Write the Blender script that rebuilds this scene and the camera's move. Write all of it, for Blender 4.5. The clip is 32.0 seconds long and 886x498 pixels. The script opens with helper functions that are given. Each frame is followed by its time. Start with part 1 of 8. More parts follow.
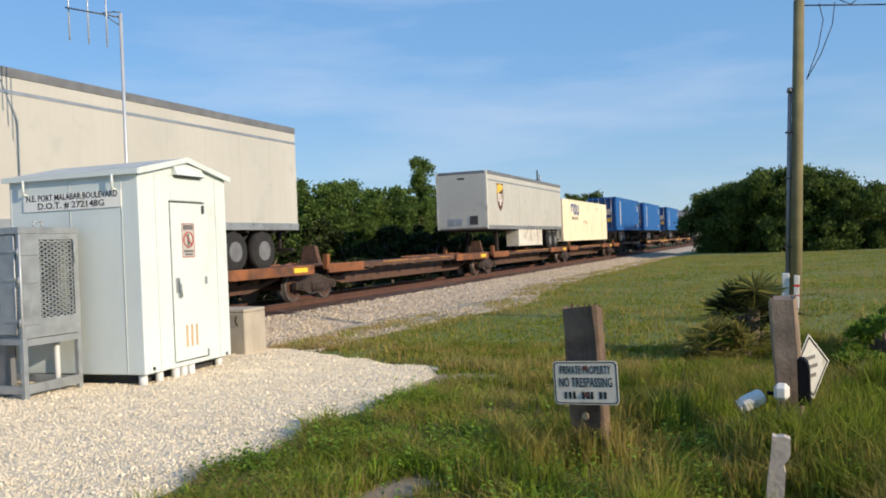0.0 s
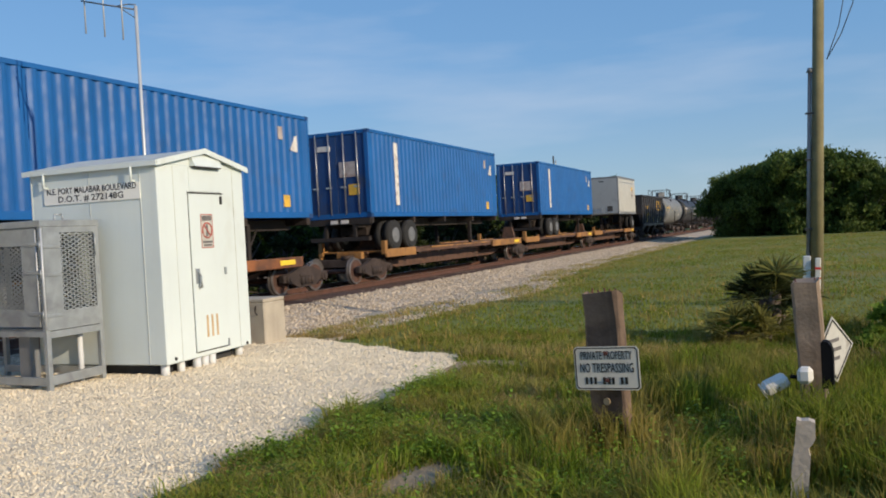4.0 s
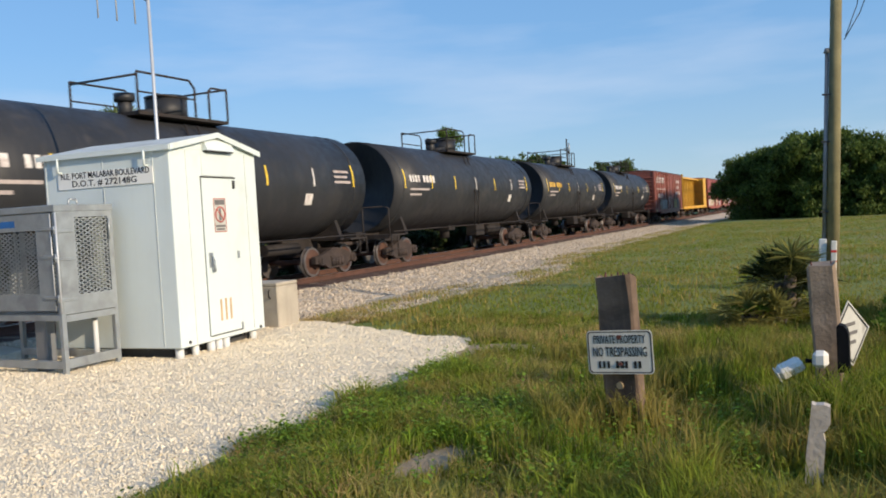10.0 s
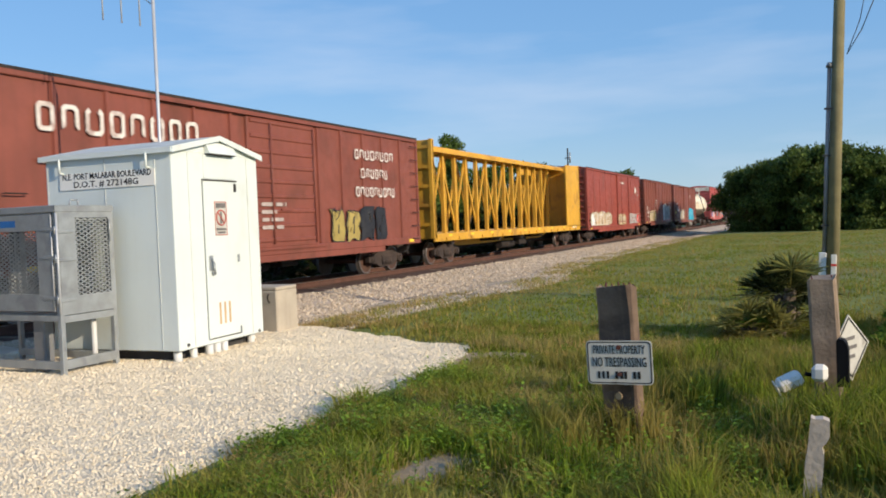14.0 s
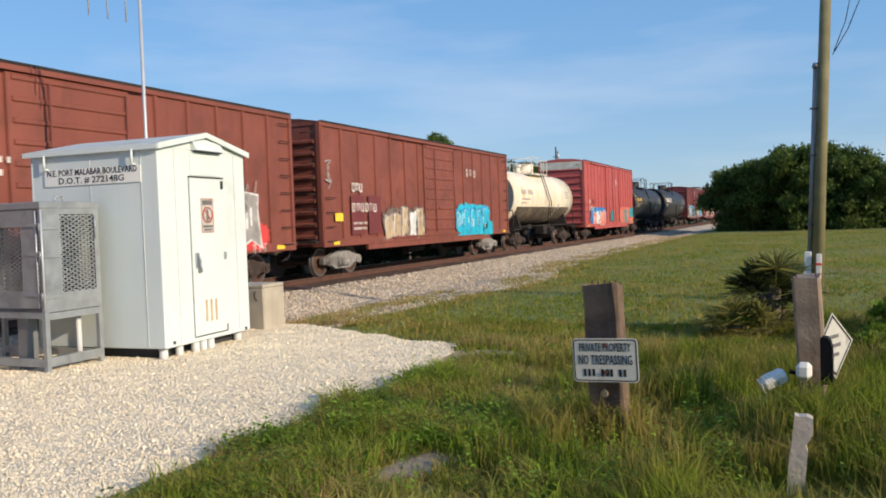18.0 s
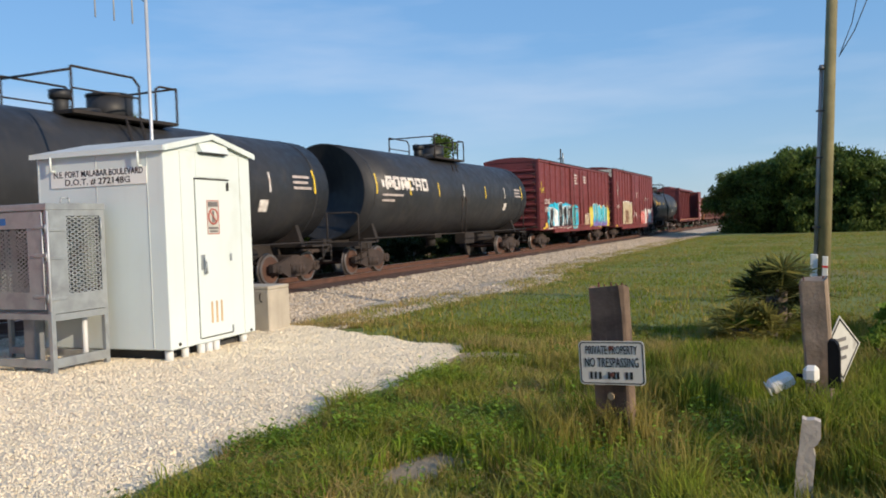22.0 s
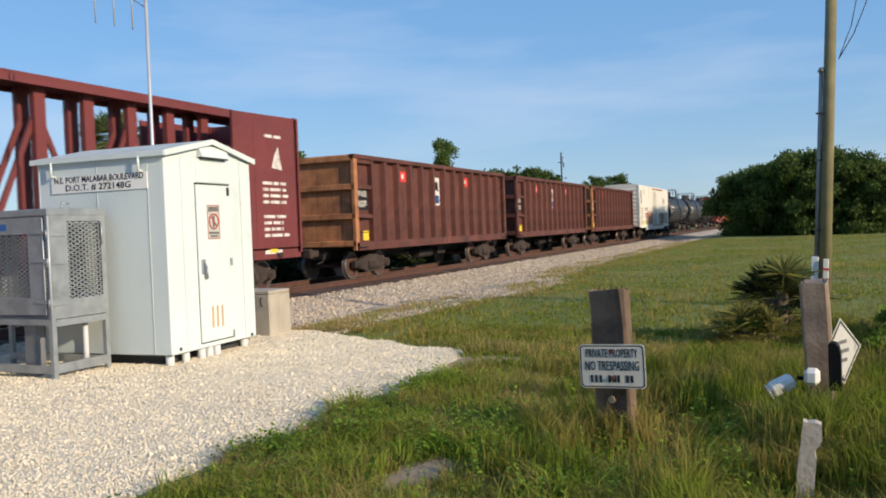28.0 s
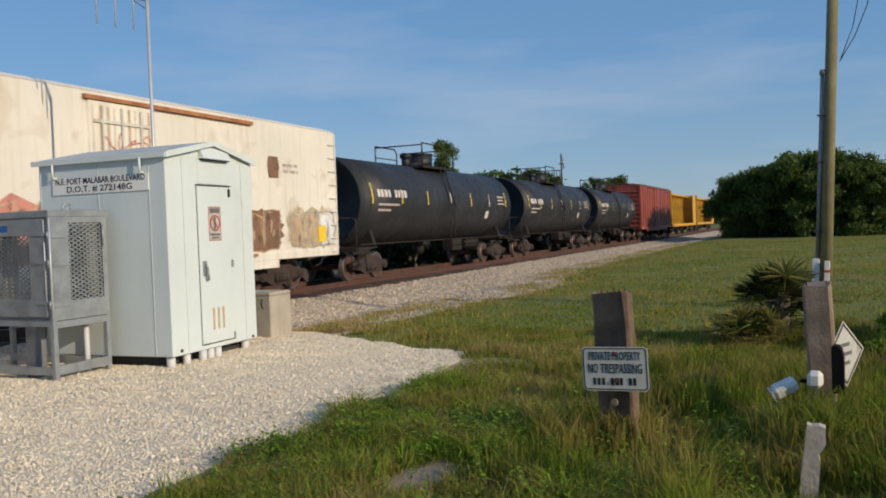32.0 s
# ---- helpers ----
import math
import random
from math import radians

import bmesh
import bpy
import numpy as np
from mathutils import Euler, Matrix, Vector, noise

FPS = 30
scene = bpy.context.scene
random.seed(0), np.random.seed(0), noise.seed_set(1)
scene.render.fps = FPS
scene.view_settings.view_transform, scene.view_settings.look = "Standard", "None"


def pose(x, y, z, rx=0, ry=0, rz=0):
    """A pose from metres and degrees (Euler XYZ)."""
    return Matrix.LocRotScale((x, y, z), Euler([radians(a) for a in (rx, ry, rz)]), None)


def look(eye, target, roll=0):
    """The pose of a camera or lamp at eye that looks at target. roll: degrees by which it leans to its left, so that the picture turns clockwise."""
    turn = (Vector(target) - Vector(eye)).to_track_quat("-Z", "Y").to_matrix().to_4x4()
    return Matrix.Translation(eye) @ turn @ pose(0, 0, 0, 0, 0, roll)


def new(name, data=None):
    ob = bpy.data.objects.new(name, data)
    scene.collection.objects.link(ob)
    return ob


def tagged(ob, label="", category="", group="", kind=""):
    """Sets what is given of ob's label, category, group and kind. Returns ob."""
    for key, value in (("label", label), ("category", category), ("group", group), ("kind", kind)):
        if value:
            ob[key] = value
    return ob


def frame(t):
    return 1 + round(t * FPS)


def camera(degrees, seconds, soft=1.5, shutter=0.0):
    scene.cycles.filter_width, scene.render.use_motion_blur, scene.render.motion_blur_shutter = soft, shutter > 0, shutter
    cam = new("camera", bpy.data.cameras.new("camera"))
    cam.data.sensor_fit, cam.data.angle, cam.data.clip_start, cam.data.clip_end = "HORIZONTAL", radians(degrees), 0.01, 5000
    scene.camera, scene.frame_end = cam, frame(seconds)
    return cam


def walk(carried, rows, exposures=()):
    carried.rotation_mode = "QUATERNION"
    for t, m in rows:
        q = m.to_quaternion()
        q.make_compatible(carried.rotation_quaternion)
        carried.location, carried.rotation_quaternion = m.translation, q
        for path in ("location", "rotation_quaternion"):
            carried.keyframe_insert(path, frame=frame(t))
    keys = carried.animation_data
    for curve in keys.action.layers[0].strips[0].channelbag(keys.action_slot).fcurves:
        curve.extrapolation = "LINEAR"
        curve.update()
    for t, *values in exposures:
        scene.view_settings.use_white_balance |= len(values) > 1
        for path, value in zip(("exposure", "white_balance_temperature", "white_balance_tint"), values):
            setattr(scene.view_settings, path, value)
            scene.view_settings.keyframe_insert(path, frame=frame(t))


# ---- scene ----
import itertools

D = 13.89          # the track's centre line lies at x = -D; it runs along y
SPEED, GAIN = 15.6315, 0.00187
cam = camera(56.96, 32.0, soft=1.85, shutter=0.12)
PATH = [
    (0, pose(0.036, -0.028, 1.499, 89.684, 2.275, 22.299)),
    (0.5, pose(0.037, -0.010, 1.499, 89.591, 2.756, 22.497)),
    (1, pose(0.031, -0.012, 1.495, 89.696, 2.860, 22.470)),
    (1.5, pose(0.033, -0.012, 1.500, 89.481, 3.194, 22.687)),
    (2, pose(0.034, -0.013, 1.499, 89.403, 3.234, 23.078)),
    (2.5, pose(0.026, -0.022, 1.497, 89.303, 3.152, 23.116)),
    (3, pose(0.019, -0.019, 1.496, 89.189, 3.149, 23.295)),
    (3.5, pose(0.020, -0.023, 1.496, 89.038, 3.084, 23.452)),
    (5.5, pose(0.006, -0.012, 1.496, 88.209, 3.101, 23.400)),
    (6, pose(0.010, -0.002, 1.497, 87.990, 3.182, 23.646)),
    (6.5, pose(0.010, -0.001, 1.495, 87.782, 3.024, 23.948)),
    (7, pose(0.010, -0.007, 1.495, 87.616, 2.965, 23.809)),
    (7.5, pose(0.011, 0.000, 1.494, 87.787, 3.075, 23.750)),
    (8, pose(0.012, -0.009, 1.500, 87.769, 3.173, 23.672)),
    (8.5, pose(0.012, -0.000, 1.493, 87.794, 3.322, 23.903)),
    (9, pose(0.016, 0.001, 1.498, 87.771, 3.390, 24.257)),
    (9.5, pose(0.014, -0.009, 1.496, 87.729, 3.296, 24.379)),
    (10, pose(0.014, -0.004, 1.498, 87.755, 3.207, 24.366)),
    (10.5, pose(0.009, -0.004, 1.495, 87.879, 2.951, 24.172)),
    (11, pose(0.008, 0.002, 1.493, 87.827, 2.837, 24.306)),
    (11.5, pose(0.006, 0.006, 1.495, 87.667, 2.797, 23.949)),
    (12, pose(0.008, 0.005, 1.496, 87.738, 2.665, 23.945)),
    (12.5, pose(0.012, 0.009, 1.499, 87.860, 2.576, 24.258)),
    (13, pose(0.006, 0.001, 1.495, 88.055, 2.416, 24.502)),
    (13.5, pose(0.006, -0.010, 1.498, 88.172, 2.279, 24.417)),
    (14, pose(0.003, -0.009, 1.499, 88.250, 2.218, 24.354)),
    (14.5, pose(0.004, -0.006, 1.496, 88.426, 2.206, 23.759)),
    (16.5, pose(0.018, -0.002, 1.493, 88.403, 2.005, 23.310)),
    (17, pose(0.010, -0.003, 1.492, 88.222, 2.030, 23.236)),
    (17.5, pose(0.011, -0.005, 1.497, 88.128, 1.995, 23.380)),
    (18, pose(0.011, -0.001, 1.493, 88.105, 2.023, 23.535)),
    (18.5, pose(0.005, -0.007, 1.494, 88.102, 2.011, 23.468)),
    (19, pose(-0.000, 0.000, 1.492, 88.007, 1.815, 23.704)),
    (19.5, pose(-0.005, 0.003, 1.497, 87.928, 1.768, 23.778)),
    (20, pose(-0.011, -0.006, 1.494, 87.893, 1.588, 23.635)),
    (20.5, pose(-0.011, -0.010, 1.492, 88.079, 1.720, 23.628)),
    (21, pose(-0.013, -0.003, 1.495, 88.178, 1.932, 23.871)),
    (21.5, pose(-0.006, 0.005, 1.495, 88.117, 1.944, 23.920)),
    (22, pose(-0.002, -0.002, 1.496, 88.242, 1.946, 23.848)),
    (22.5, pose(-0.004, -0.006, 1.495, 88.326, 1.980, 23.794)),
    (23, pose(0.001, -0.003, 1.496, 88.307, 1.963, 23.908)),
    (23.5, pose(-0.000, -0.005, 1.495, 88.415, 1.910, 23.953)),
    (24, pose(-0.001, -0.004, 1.494, 88.503, 1.838, 23.952)),
    (24.5, pose(0.000, -0.007, 1.495, 88.537, 1.911, 24.004)),
    (25, pose(0.002, 0.003, 1.492, 88.469, 1.880, 24.062)),
    (25.5, pose(0.002, -0.009, 1.496, 88.429, 1.935, 23.967)),
    (27.5, pose(0.005, 0.002, 1.490, 88.437, 2.311, 23.943)),
    (28, pose(0.005, -0.001, 1.495, 88.523, 2.163, 23.909)),
    (28.5, pose(0.003, -0.001, 1.492, 88.554, 2.075, 23.905)),
    (29, pose(0.001, 0.005, 1.490, 88.628, 2.068, 23.848)),
    (29.5, pose(0.002, 0.000, 1.496, 88.603, 2.066, 23.918)),
    (30, pose(0.002, -0.005, 1.494, 88.709, 2.006, 23.868)),
    (30.5, pose(0.001, -0.003, 1.492, 88.772, 2.010, 23.988)),
    (31, pose(0.002, -0.010, 1.495, 88.729, 1.917, 24.007)),
    (31.5, pose(-0.015, -0.008, 1.493, 88.701, 2.007, 24.004)),
    (32, pose(-0.016, -0.002, 1.503, 88.612, 2.108, 23.899)),
]
walk(cam, PATH, exposures=tuple((t, e, 6100, 10) for t, e in ((0, 0.08), (1.0, 0.0), (2, -0.2), (3, -0.27), (5.5, 0.08), (7, 0.1), (13, 0.1), (16, 0.05), (18.8, 0.06), (20, -0.08), (21.2, -0.03), (22, 0.05), (27.5, 0.06), (30.5, 0.04), (31, -0.06), (31.5, -0.22), (32, -0.4))))

# ---- sky and sun ----
SUN_EL, SUN_AZ = radians(20.8), radians(103.3)   # azimuth clockwise from +y
world = bpy.data.worlds.new("sky")
scene.world = world
world.use_nodes = True
wn, wl = world.node_tree.nodes, world.node_tree.links
sky = wn.new("ShaderNodeTexSky")
sky.sky_type, sky.sun_disc = "NISHITA", False
sky.sun_elevation, sky.sun_rotation = SUN_EL, SUN_AZ
sky.air_density, sky.dust_density, sky.ozone_density = 1.0, 0.15, 3.5
back = wn["Background"]
back.inputs["Strength"].default_value = 0.125
# thin high cloud, drawn out sideways
co = wn.new("ShaderNodeTexCoord")
mp = wn.new("ShaderNodeMapping")
mp.inputs["Scale"].default_value = (1.2, 1.2, 6.5)
mp.inputs["Rotation"].default_value = (0.05, 0.08, 0.4)
wl.new(co.outputs["Generated"], mp.inputs["Vector"])
cn = wn.new("ShaderNodeTexNoise")
cn.inputs["Scale"].default_value, cn.inputs["Detail"].default_value, cn.inputs["Roughness"].default_value = 2.1, 5, 0.5
wl.new(mp.outputs["Vector"], cn.inputs["Vector"])
cr = wn.new("ShaderNodeMapRange")
cr.inputs["From Min"].default_value, cr.inputs["From Max"].default_value = 0.47, 0.78
cr.inputs["To Max"].default_value = 0.46
wl.new(cn.outputs["Fac"], cr.inputs["Value"])
# pale blue haze towards the horizon, clearer blue overhead
sx = wn.new("ShaderNodeSeparateXYZ")
wl.new(co.outputs["Generated"], sx.inputs["Vector"])
gr = wn.new("ShaderNodeValToRGB")
el = gr.color_ramp.elements
el[0].position, el[0].color = 0.0, (0.5, 0.68, 0.84, 1)
el[1].position, el[1].color = 0.6, (0.17, 0.44, 0.92, 1)
mid = el.new(0.2)
mid.color = (0.3, 0.58, 0.95, 1)
wl.new(sx.outputs["Z"], gr.inputs["Fac"])
gs = wn.new("ShaderNodeMixRGB")
gs.blend_type = "MULTIPLY"
gs.inputs["Fac"].default_value = 1.0
gs.inputs["Color2"].default_value = (6.2, 6.2, 6.2, 1)
wl.new(gr.outputs["Color"], gs.inputs["Color1"])
hz = wn.new("ShaderNodeMixRGB")
hz.inputs["Fac"].default_value = 0.65
wl.new(sky.outputs["Color"], hz.inputs["Color1"])
wl.new(gs.outputs["Color"], hz.inputs["Color2"])
cm = wn.new("ShaderNodeMixRGB")
cm.inputs["Color2"].default_value = (5.6, 6.0, 6.7, 1)
wl.new(cr.outputs["Result"], cm.inputs["Fac"])
wl.new(hz.outputs["Color"], cm.inputs["Color1"])
wl.new(cm.outputs["Color"], back.inputs["Color"])

sun = new("sun", bpy.data.lights.new("sun", "SUN"))
sun.data.energy, sun.data.angle, sun.data.color = 5.0, radians(0.6), (1.0, 0.8, 0.56)
sun_dir = Vector((math.sin(SUN_AZ) * math.cos(SUN_EL), math.cos(SUN_AZ) * math.cos(SUN_EL), math.sin(SUN_EL)))
sun.matrix_world = look(sun_dir * 60, (0, 0, 0))

# ---- materials ----
def mat(name, rgb, rough=0.6, metal=0.0, var=0.25, scale=3.0, stain=None, stain_amt=0.0, stain_scale=1.2, bump=0.0, bump_scale=40.0,
        streak=0.0, spec=0.4, per=0.0, island=False, coat=0.0):
    """Paint, wood or stone: colour that varies at two scales, stains with edges, streaks down the wall and a fine relief."""
    m = bpy.data.materials.new(name)
    m.use_nodes = True
    n, l = m.node_tree.nodes, m.node_tree.links
    b = n["Principled BSDF"]
    b.inputs["Metallic"].default_value, b.inputs["Specular IOR Level"].default_value = metal, spec
    b.inputs["Coat Weight"].default_value = coat
    tc = n.new("ShaderNodeTexCoord")

    def tex(sc, detail, vec=None, dist=0.0):
        t = n.new("ShaderNodeTexNoise")
        t.inputs["Scale"].default_value, t.inputs["Detail"].default_value, t.inputs["Distortion"].default_value = sc, detail, dist
        l.new(vec or tc.outputs["Object"], t.inputs["Vector"])
        return t.outputs["Fac"]

    def span(v, a, b0, c=0.0, d=1.0):
        r = n.new("ShaderNodeMapRange")
        for k, x in zip(("From Min", "From Max", "To Min", "To Max"), (a, b0, c, d)):
            r.inputs[k].default_value = x
        l.new(v, r.inputs["Value"])
        return r.outputs["Result"]

    def mix(fac, c1, c2, kind="MIX"):
        x = n.new("ShaderNodeMixRGB")
        x.blend_type = kind
        for key, val in (("Fac", fac), ("Color1", c1), ("Color2", c2)):
            if isinstance(val, (int, float)):
                x.inputs[key].default_value = val
            elif isinstance(val, tuple):
                x.inputs[key].default_value = (*val, 1)
            else:
                l.new(val, x.inputs[key])
        return x.outputs["Color"]

    lo, hi = tuple(c * (1 - var) for c in rgb), tuple(min(1, c * (1 + var)) for c in rgb)
    col = mix(span(tex(scale, 4), 0.3, 0.7), lo, hi)
    col = mix(span(tex(scale * 13, 3), 0.3, 0.7, 0, 0.5 * min(1, var * 2)), col, tuple(c * 0.72 for c in rgb))
    if per:
        src = n.new("ShaderNodeNewGeometry").outputs["Random Per Island"] if island else n.new("ShaderNodeObjectInfo").outputs["Random"]
        col = mix(1.0, col, mix(src, (1 - per,) * 3, (1 + per * 0.6,) * 3), "MULTIPLY")
    if streak:
        mpg = n.new("ShaderNodeMapping")
        mpg.inputs["Scale"].default_value = (5.0, 5.0, 0.35)
        l.new(tc.outputs["Object"], mpg.inputs["Vector"])
        s = tex(1.6, 4, mpg.outputs["Vector"])
        col = mix(span(s, 0.5, 0.75, 0, streak), col, stain or tuple(c * 0.45 for c in rgb))
    if stain_amt:
        col = mix(span(tex(stain_scale, 6, None, 0.6), 0.62 - 0.2 * stain_amt, 0.74 - 0.12 * stain_amt, 0, min(1, 0.5 + stain_amt * 0.5)), col, stain)
    l.new(col, b.inputs["Base Color"])
    l.new(span(tex(scale * 5, 3), 0.25, 0.75, max(0.05, rough - 0.12), min(1, rough + 0.12)), b.inputs["Roughness"])
    if bump:
        bn = n.new("ShaderNodeBump")
        bn.inputs["Strength"].default_value, bn.inputs["Distance"].default_value = bump, 0.02
        l.new(tex(bump_scale, 4), bn.inputs["Height"])
        l.new(bn.outputs["Normal"], b.inputs["Normal"])
    return m


def leafmat(name, rgb, per=0.5, trans=0.35, rough=0.5, alt=None, patch=0.35):
    """Leaves: each its own shade, a little light through them."""
    m = bpy.data.materials.new(name)
    m.use_nodes = True
    n, l = m.node_tree.nodes, m.node_tree.links
    b = n["Principled BSDF"]
    g = n.new("ShaderNodeNewGeometry")
    r = n.new("ShaderNodeValToRGB")
    e = r.color_ramp.elements
    e[0].color = (*(c * (1 - per) for c in rgb), 1)
    e[1].color = (min(1, rgb[0] * (1 + per * 1.2)), min(1, rgb[1] * (1 + per)), rgb[2] * (1 + per * 0.3), 1)
    l.new(g.outputs["Random Per Island"], r.inputs["Fac"])
    tc = n.new("ShaderNodeTexCoord")
    t = n.new("ShaderNodeTexNoise")
    t.inputs["Scale"].default_value, t.inputs["Detail"].default_value = patch, 3
    l.new(tc.outputs["Object"], t.inputs["Vector"])
    mx = n.new("ShaderNodeMixRGB")
    mx.blend_type = "MULTIPLY"
    mx.inputs["Fac"].default_value = 0.7
    r2 = n.new("ShaderNodeValToRGB")
    r2.color_ramp.elements[0].position, r2.color_ramp.elements[1].position = 0.35, 0.65
    r2.color_ramp.elements[0].color, r2.color_ramp.elements[1].color = (0.62, 0.72, 0.6, 1), (1.15, 1.08, 0.95, 1)
    l.new(t.outputs["Fac"], r2.inputs["Fac"])
    l.new(r.outputs["Color"], mx.inputs["Color1"])
    l.new(r2.outputs["Color"], mx.inputs["Color2"])
    if alt:
        t2 = n.new("ShaderNodeTexNoise")
        t2.inputs["Scale"].default_value, t2.inputs["Detail"].default_value = patch * 1.7, 4
        mo = n.new("ShaderNodeMapping")
        mo.inputs["Location"].default_value = (7.3, 2.1, 0)
        l.new(tc.outputs["Object"], mo.inputs["Vector"])
        l.new(mo.outputs["Vector"], t2.inputs["Vector"])
        rg = n.new("ShaderNodeMapRange")
        rg.inputs["From Min"].default_value, rg.inputs["From Max"].default_value = 0.42, 0.66
        l.new(t2.outputs["Fac"], rg.inputs["Value"])
        m2 = n.new("ShaderNodeMixRGB")
        m2.inputs["Color2"].default_value = (*alt, 1)
        l.new(rg.outputs["Result"], m2.inputs["Fac"])
        l.new(mx.outputs["Color"], m2.inputs["Color1"])
        mx = m2
    l.new(mx.outputs["Color"], b.inputs["Base Color"])
    b.inputs["Roughness"].default_value, b.inputs["Specular IOR Level"].default_value = rough, 0.1
    tr = n.new("ShaderNodeBsdfTranslucent")
    l.new(mx.outputs["Color"], tr.inputs["Color"])
    ms = n.new("ShaderNodeMixShader")
    ms.inputs["Fac"].default_value = trans
    l.new(b.outputs["BSDF"], ms.inputs[1])
    l.new(tr.outputs["BSDF"], ms.inputs[2])
    l.new(ms.outputs["Shader"], n["Material Output"].inputs["Surface"])
    return m


RUST = (0.17, 0.065, 0.03)
GRIME = (0.05, 0.04, 0.032)
M = {}
M["box_brown"] = mat("oxide_brown_paint", (0.205, 0.062, 0.042), 0.55, var=0.18, scale=0.8, stain=(0.13, 0.045, 0.028), stain_amt=0.4, streak=0.4, bump=0.15)
M["box_red"] = mat("oxide_red_paint", (0.275, 0.062, 0.043), 0.5, var=0.16, scale=0.8, stain=(0.17, 0.06, 0.04), stain_amt=0.3, streak=0.3, bump=0.12)
M["box_maroon"] = mat("maroon_paint", (0.158, 0.036, 0.036), 0.5, var=0.14, scale=0.8, stain=(0.11, 0.035, 0.03), stain_amt=0.3, streak=0.3, bump=0.12)
M["box_pink"] = mat("faded_red_paint", (0.41, 0.09, 0.083), 0.55, var=0.12, scale=0.7, stain=(0.32, 0.075, 0.058), stain_amt=0.25, streak=0.25, bump=0.1)
M["end_white"] = mat("weathered_white_end_paint", (0.62, 0.6, 0.52), 0.6, var=0.12, stain=(0.3, 0.24, 0.18), stain_amt=0.3, streak=0.3)
M["yellow"] = mat("rail_yellow_paint", (0.62, 0.34, 0.035), 0.5, var=0.15, scale=0.9, stain=(0.3, 0.15, 0.04), stain_amt=0.35, streak=0.3, bump=0.1)
M["kb_red"] = mat("faded_maroon_frame_paint", (0.16, 0.036, 0.034), 0.55, var=0.15, scale=0.8, stain=(0.12, 0.04, 0.03), stain_amt=0.3, streak=0.3)
M["gondola"] = mat("rusted_brown_steel", (0.12, 0.041, 0.03), 0.75, var=0.35, scale=1.1, stain=(0.055, 0.028, 0.022), stain_amt=0.55, streak=0.65, bump=0.4, bump_scale=18)
M["gondola_end"] = mat("orange_rust_steel", (0.42, 0.18, 0.075), 0.8, var=0.4, scale=2.2, stain=(0.14, 0.065, 0.035), stain_amt=0.5, streak=0.6, bump=0.4, bump_scale=18)
M["hopper"] = mat("black_hopper_paint", (0.028, 0.027, 0.03), 0.5, var=0.3, scale=1.0, stain=(0.07, 0.052, 0.04), stain_amt=0.3, streak=0.4, bump=0.15)
M["tank_black"] = mat("black_tank_paint", (0.025, 0.026, 0.029), 0.52, var=0.25, scale=0.7, stain=(0.055, 0.05, 0.046), stain_amt=0.3, streak=0.35, bump=0.06, spec=0.35)
M["tank_gray"] = mat("grey_tank_paint", (0.18, 0.187, 0.185), 0.55, var=0.12, scale=0.7, stain=(0.09, 0.085, 0.08), stain_amt=0.25, streak=0.35, bump=0.06, spec=0.35)
M["tank_white"] = mat("dirty_white_tank_paint", (0.78, 0.7, 0.55), 0.5, var=0.1, scale=0.7, stain=(0.5, 0.33, 0.16), stain_amt=0.25, streak=0.4, bump=0.06)
M["reefer"] = mat("cream_white_car_paint", (0.74, 0.7, 0.6), 0.55, var=0.08, scale=0.6, stain=(0.5, 0.4, 0.28), stain_amt=0.2, streak=0.35, bump=0.1)
M["cream"] = mat("cream_container_paint", (0.8, 0.71, 0.5), 0.5, var=0.05, scale=0.7, stain=(0.6, 0.42, 0.25), stain_amt=0.06, streak=0.07, bump=0.03)
M["blue"] = mat("blue_container_paint", (0.01, 0.1, 0.32), 0.5, var=0.12, scale=0.8, stain=(0.02, 0.07, 0.2), stain_amt=0.2, streak=0.15, bump=0.06)
M["blue_dark"] = mat("dark_blue_door_paint", (0.012, 0.05, 0.17), 0.5, var=0.18, scale=1.2, stain=(0.05, 0.05, 0.07), stain_amt=0.3, streak=0.2)
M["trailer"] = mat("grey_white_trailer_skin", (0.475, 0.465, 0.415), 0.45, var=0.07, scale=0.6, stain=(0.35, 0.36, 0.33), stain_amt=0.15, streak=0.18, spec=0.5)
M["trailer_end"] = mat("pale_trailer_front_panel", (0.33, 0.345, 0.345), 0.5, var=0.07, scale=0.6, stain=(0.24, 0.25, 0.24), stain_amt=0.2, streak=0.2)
M["alu"] = mat("dull_aluminium", (0.5, 0.5, 0.49), 0.42, metal=0.75, var=0.15, scale=2.0, stain=(0.25, 0.24, 0.22), stain_amt=0.2)
M["alu_dark"] = mat("grey_roof_rail", (0.2, 0.205, 0.21), 0.5, metal=0.3, var=0.2, scale=3.0)
M["sill_rust"] = mat("rusty_grimy_sill_steel", (0.115, 0.062, 0.04), 0.85, var=0.4, scale=1.6, stain=(0.045, 0.03, 0.024), stain_amt=0.6, stain_scale=1.6, streak=0.5, bump=0.4, bump_scale=20)
M["orange"] = mat("rusted_orange_deck_paint", (0.26, 0.098, 0.036), 0.65, var=0.35, scale=1.3, stain=(0.08, 0.042, 0.027), stain_amt=0.85, streak=0.5, bump=0.3, bump_scale=20)
M["yel_deck"] = mat("worn_yellow_deck_paint", (0.33, 0.165, 0.05), 0.65, var=0.3, scale=1.3, stain=(0.12, 0.06, 0.035), stain_amt=0.65, streak=0.5)
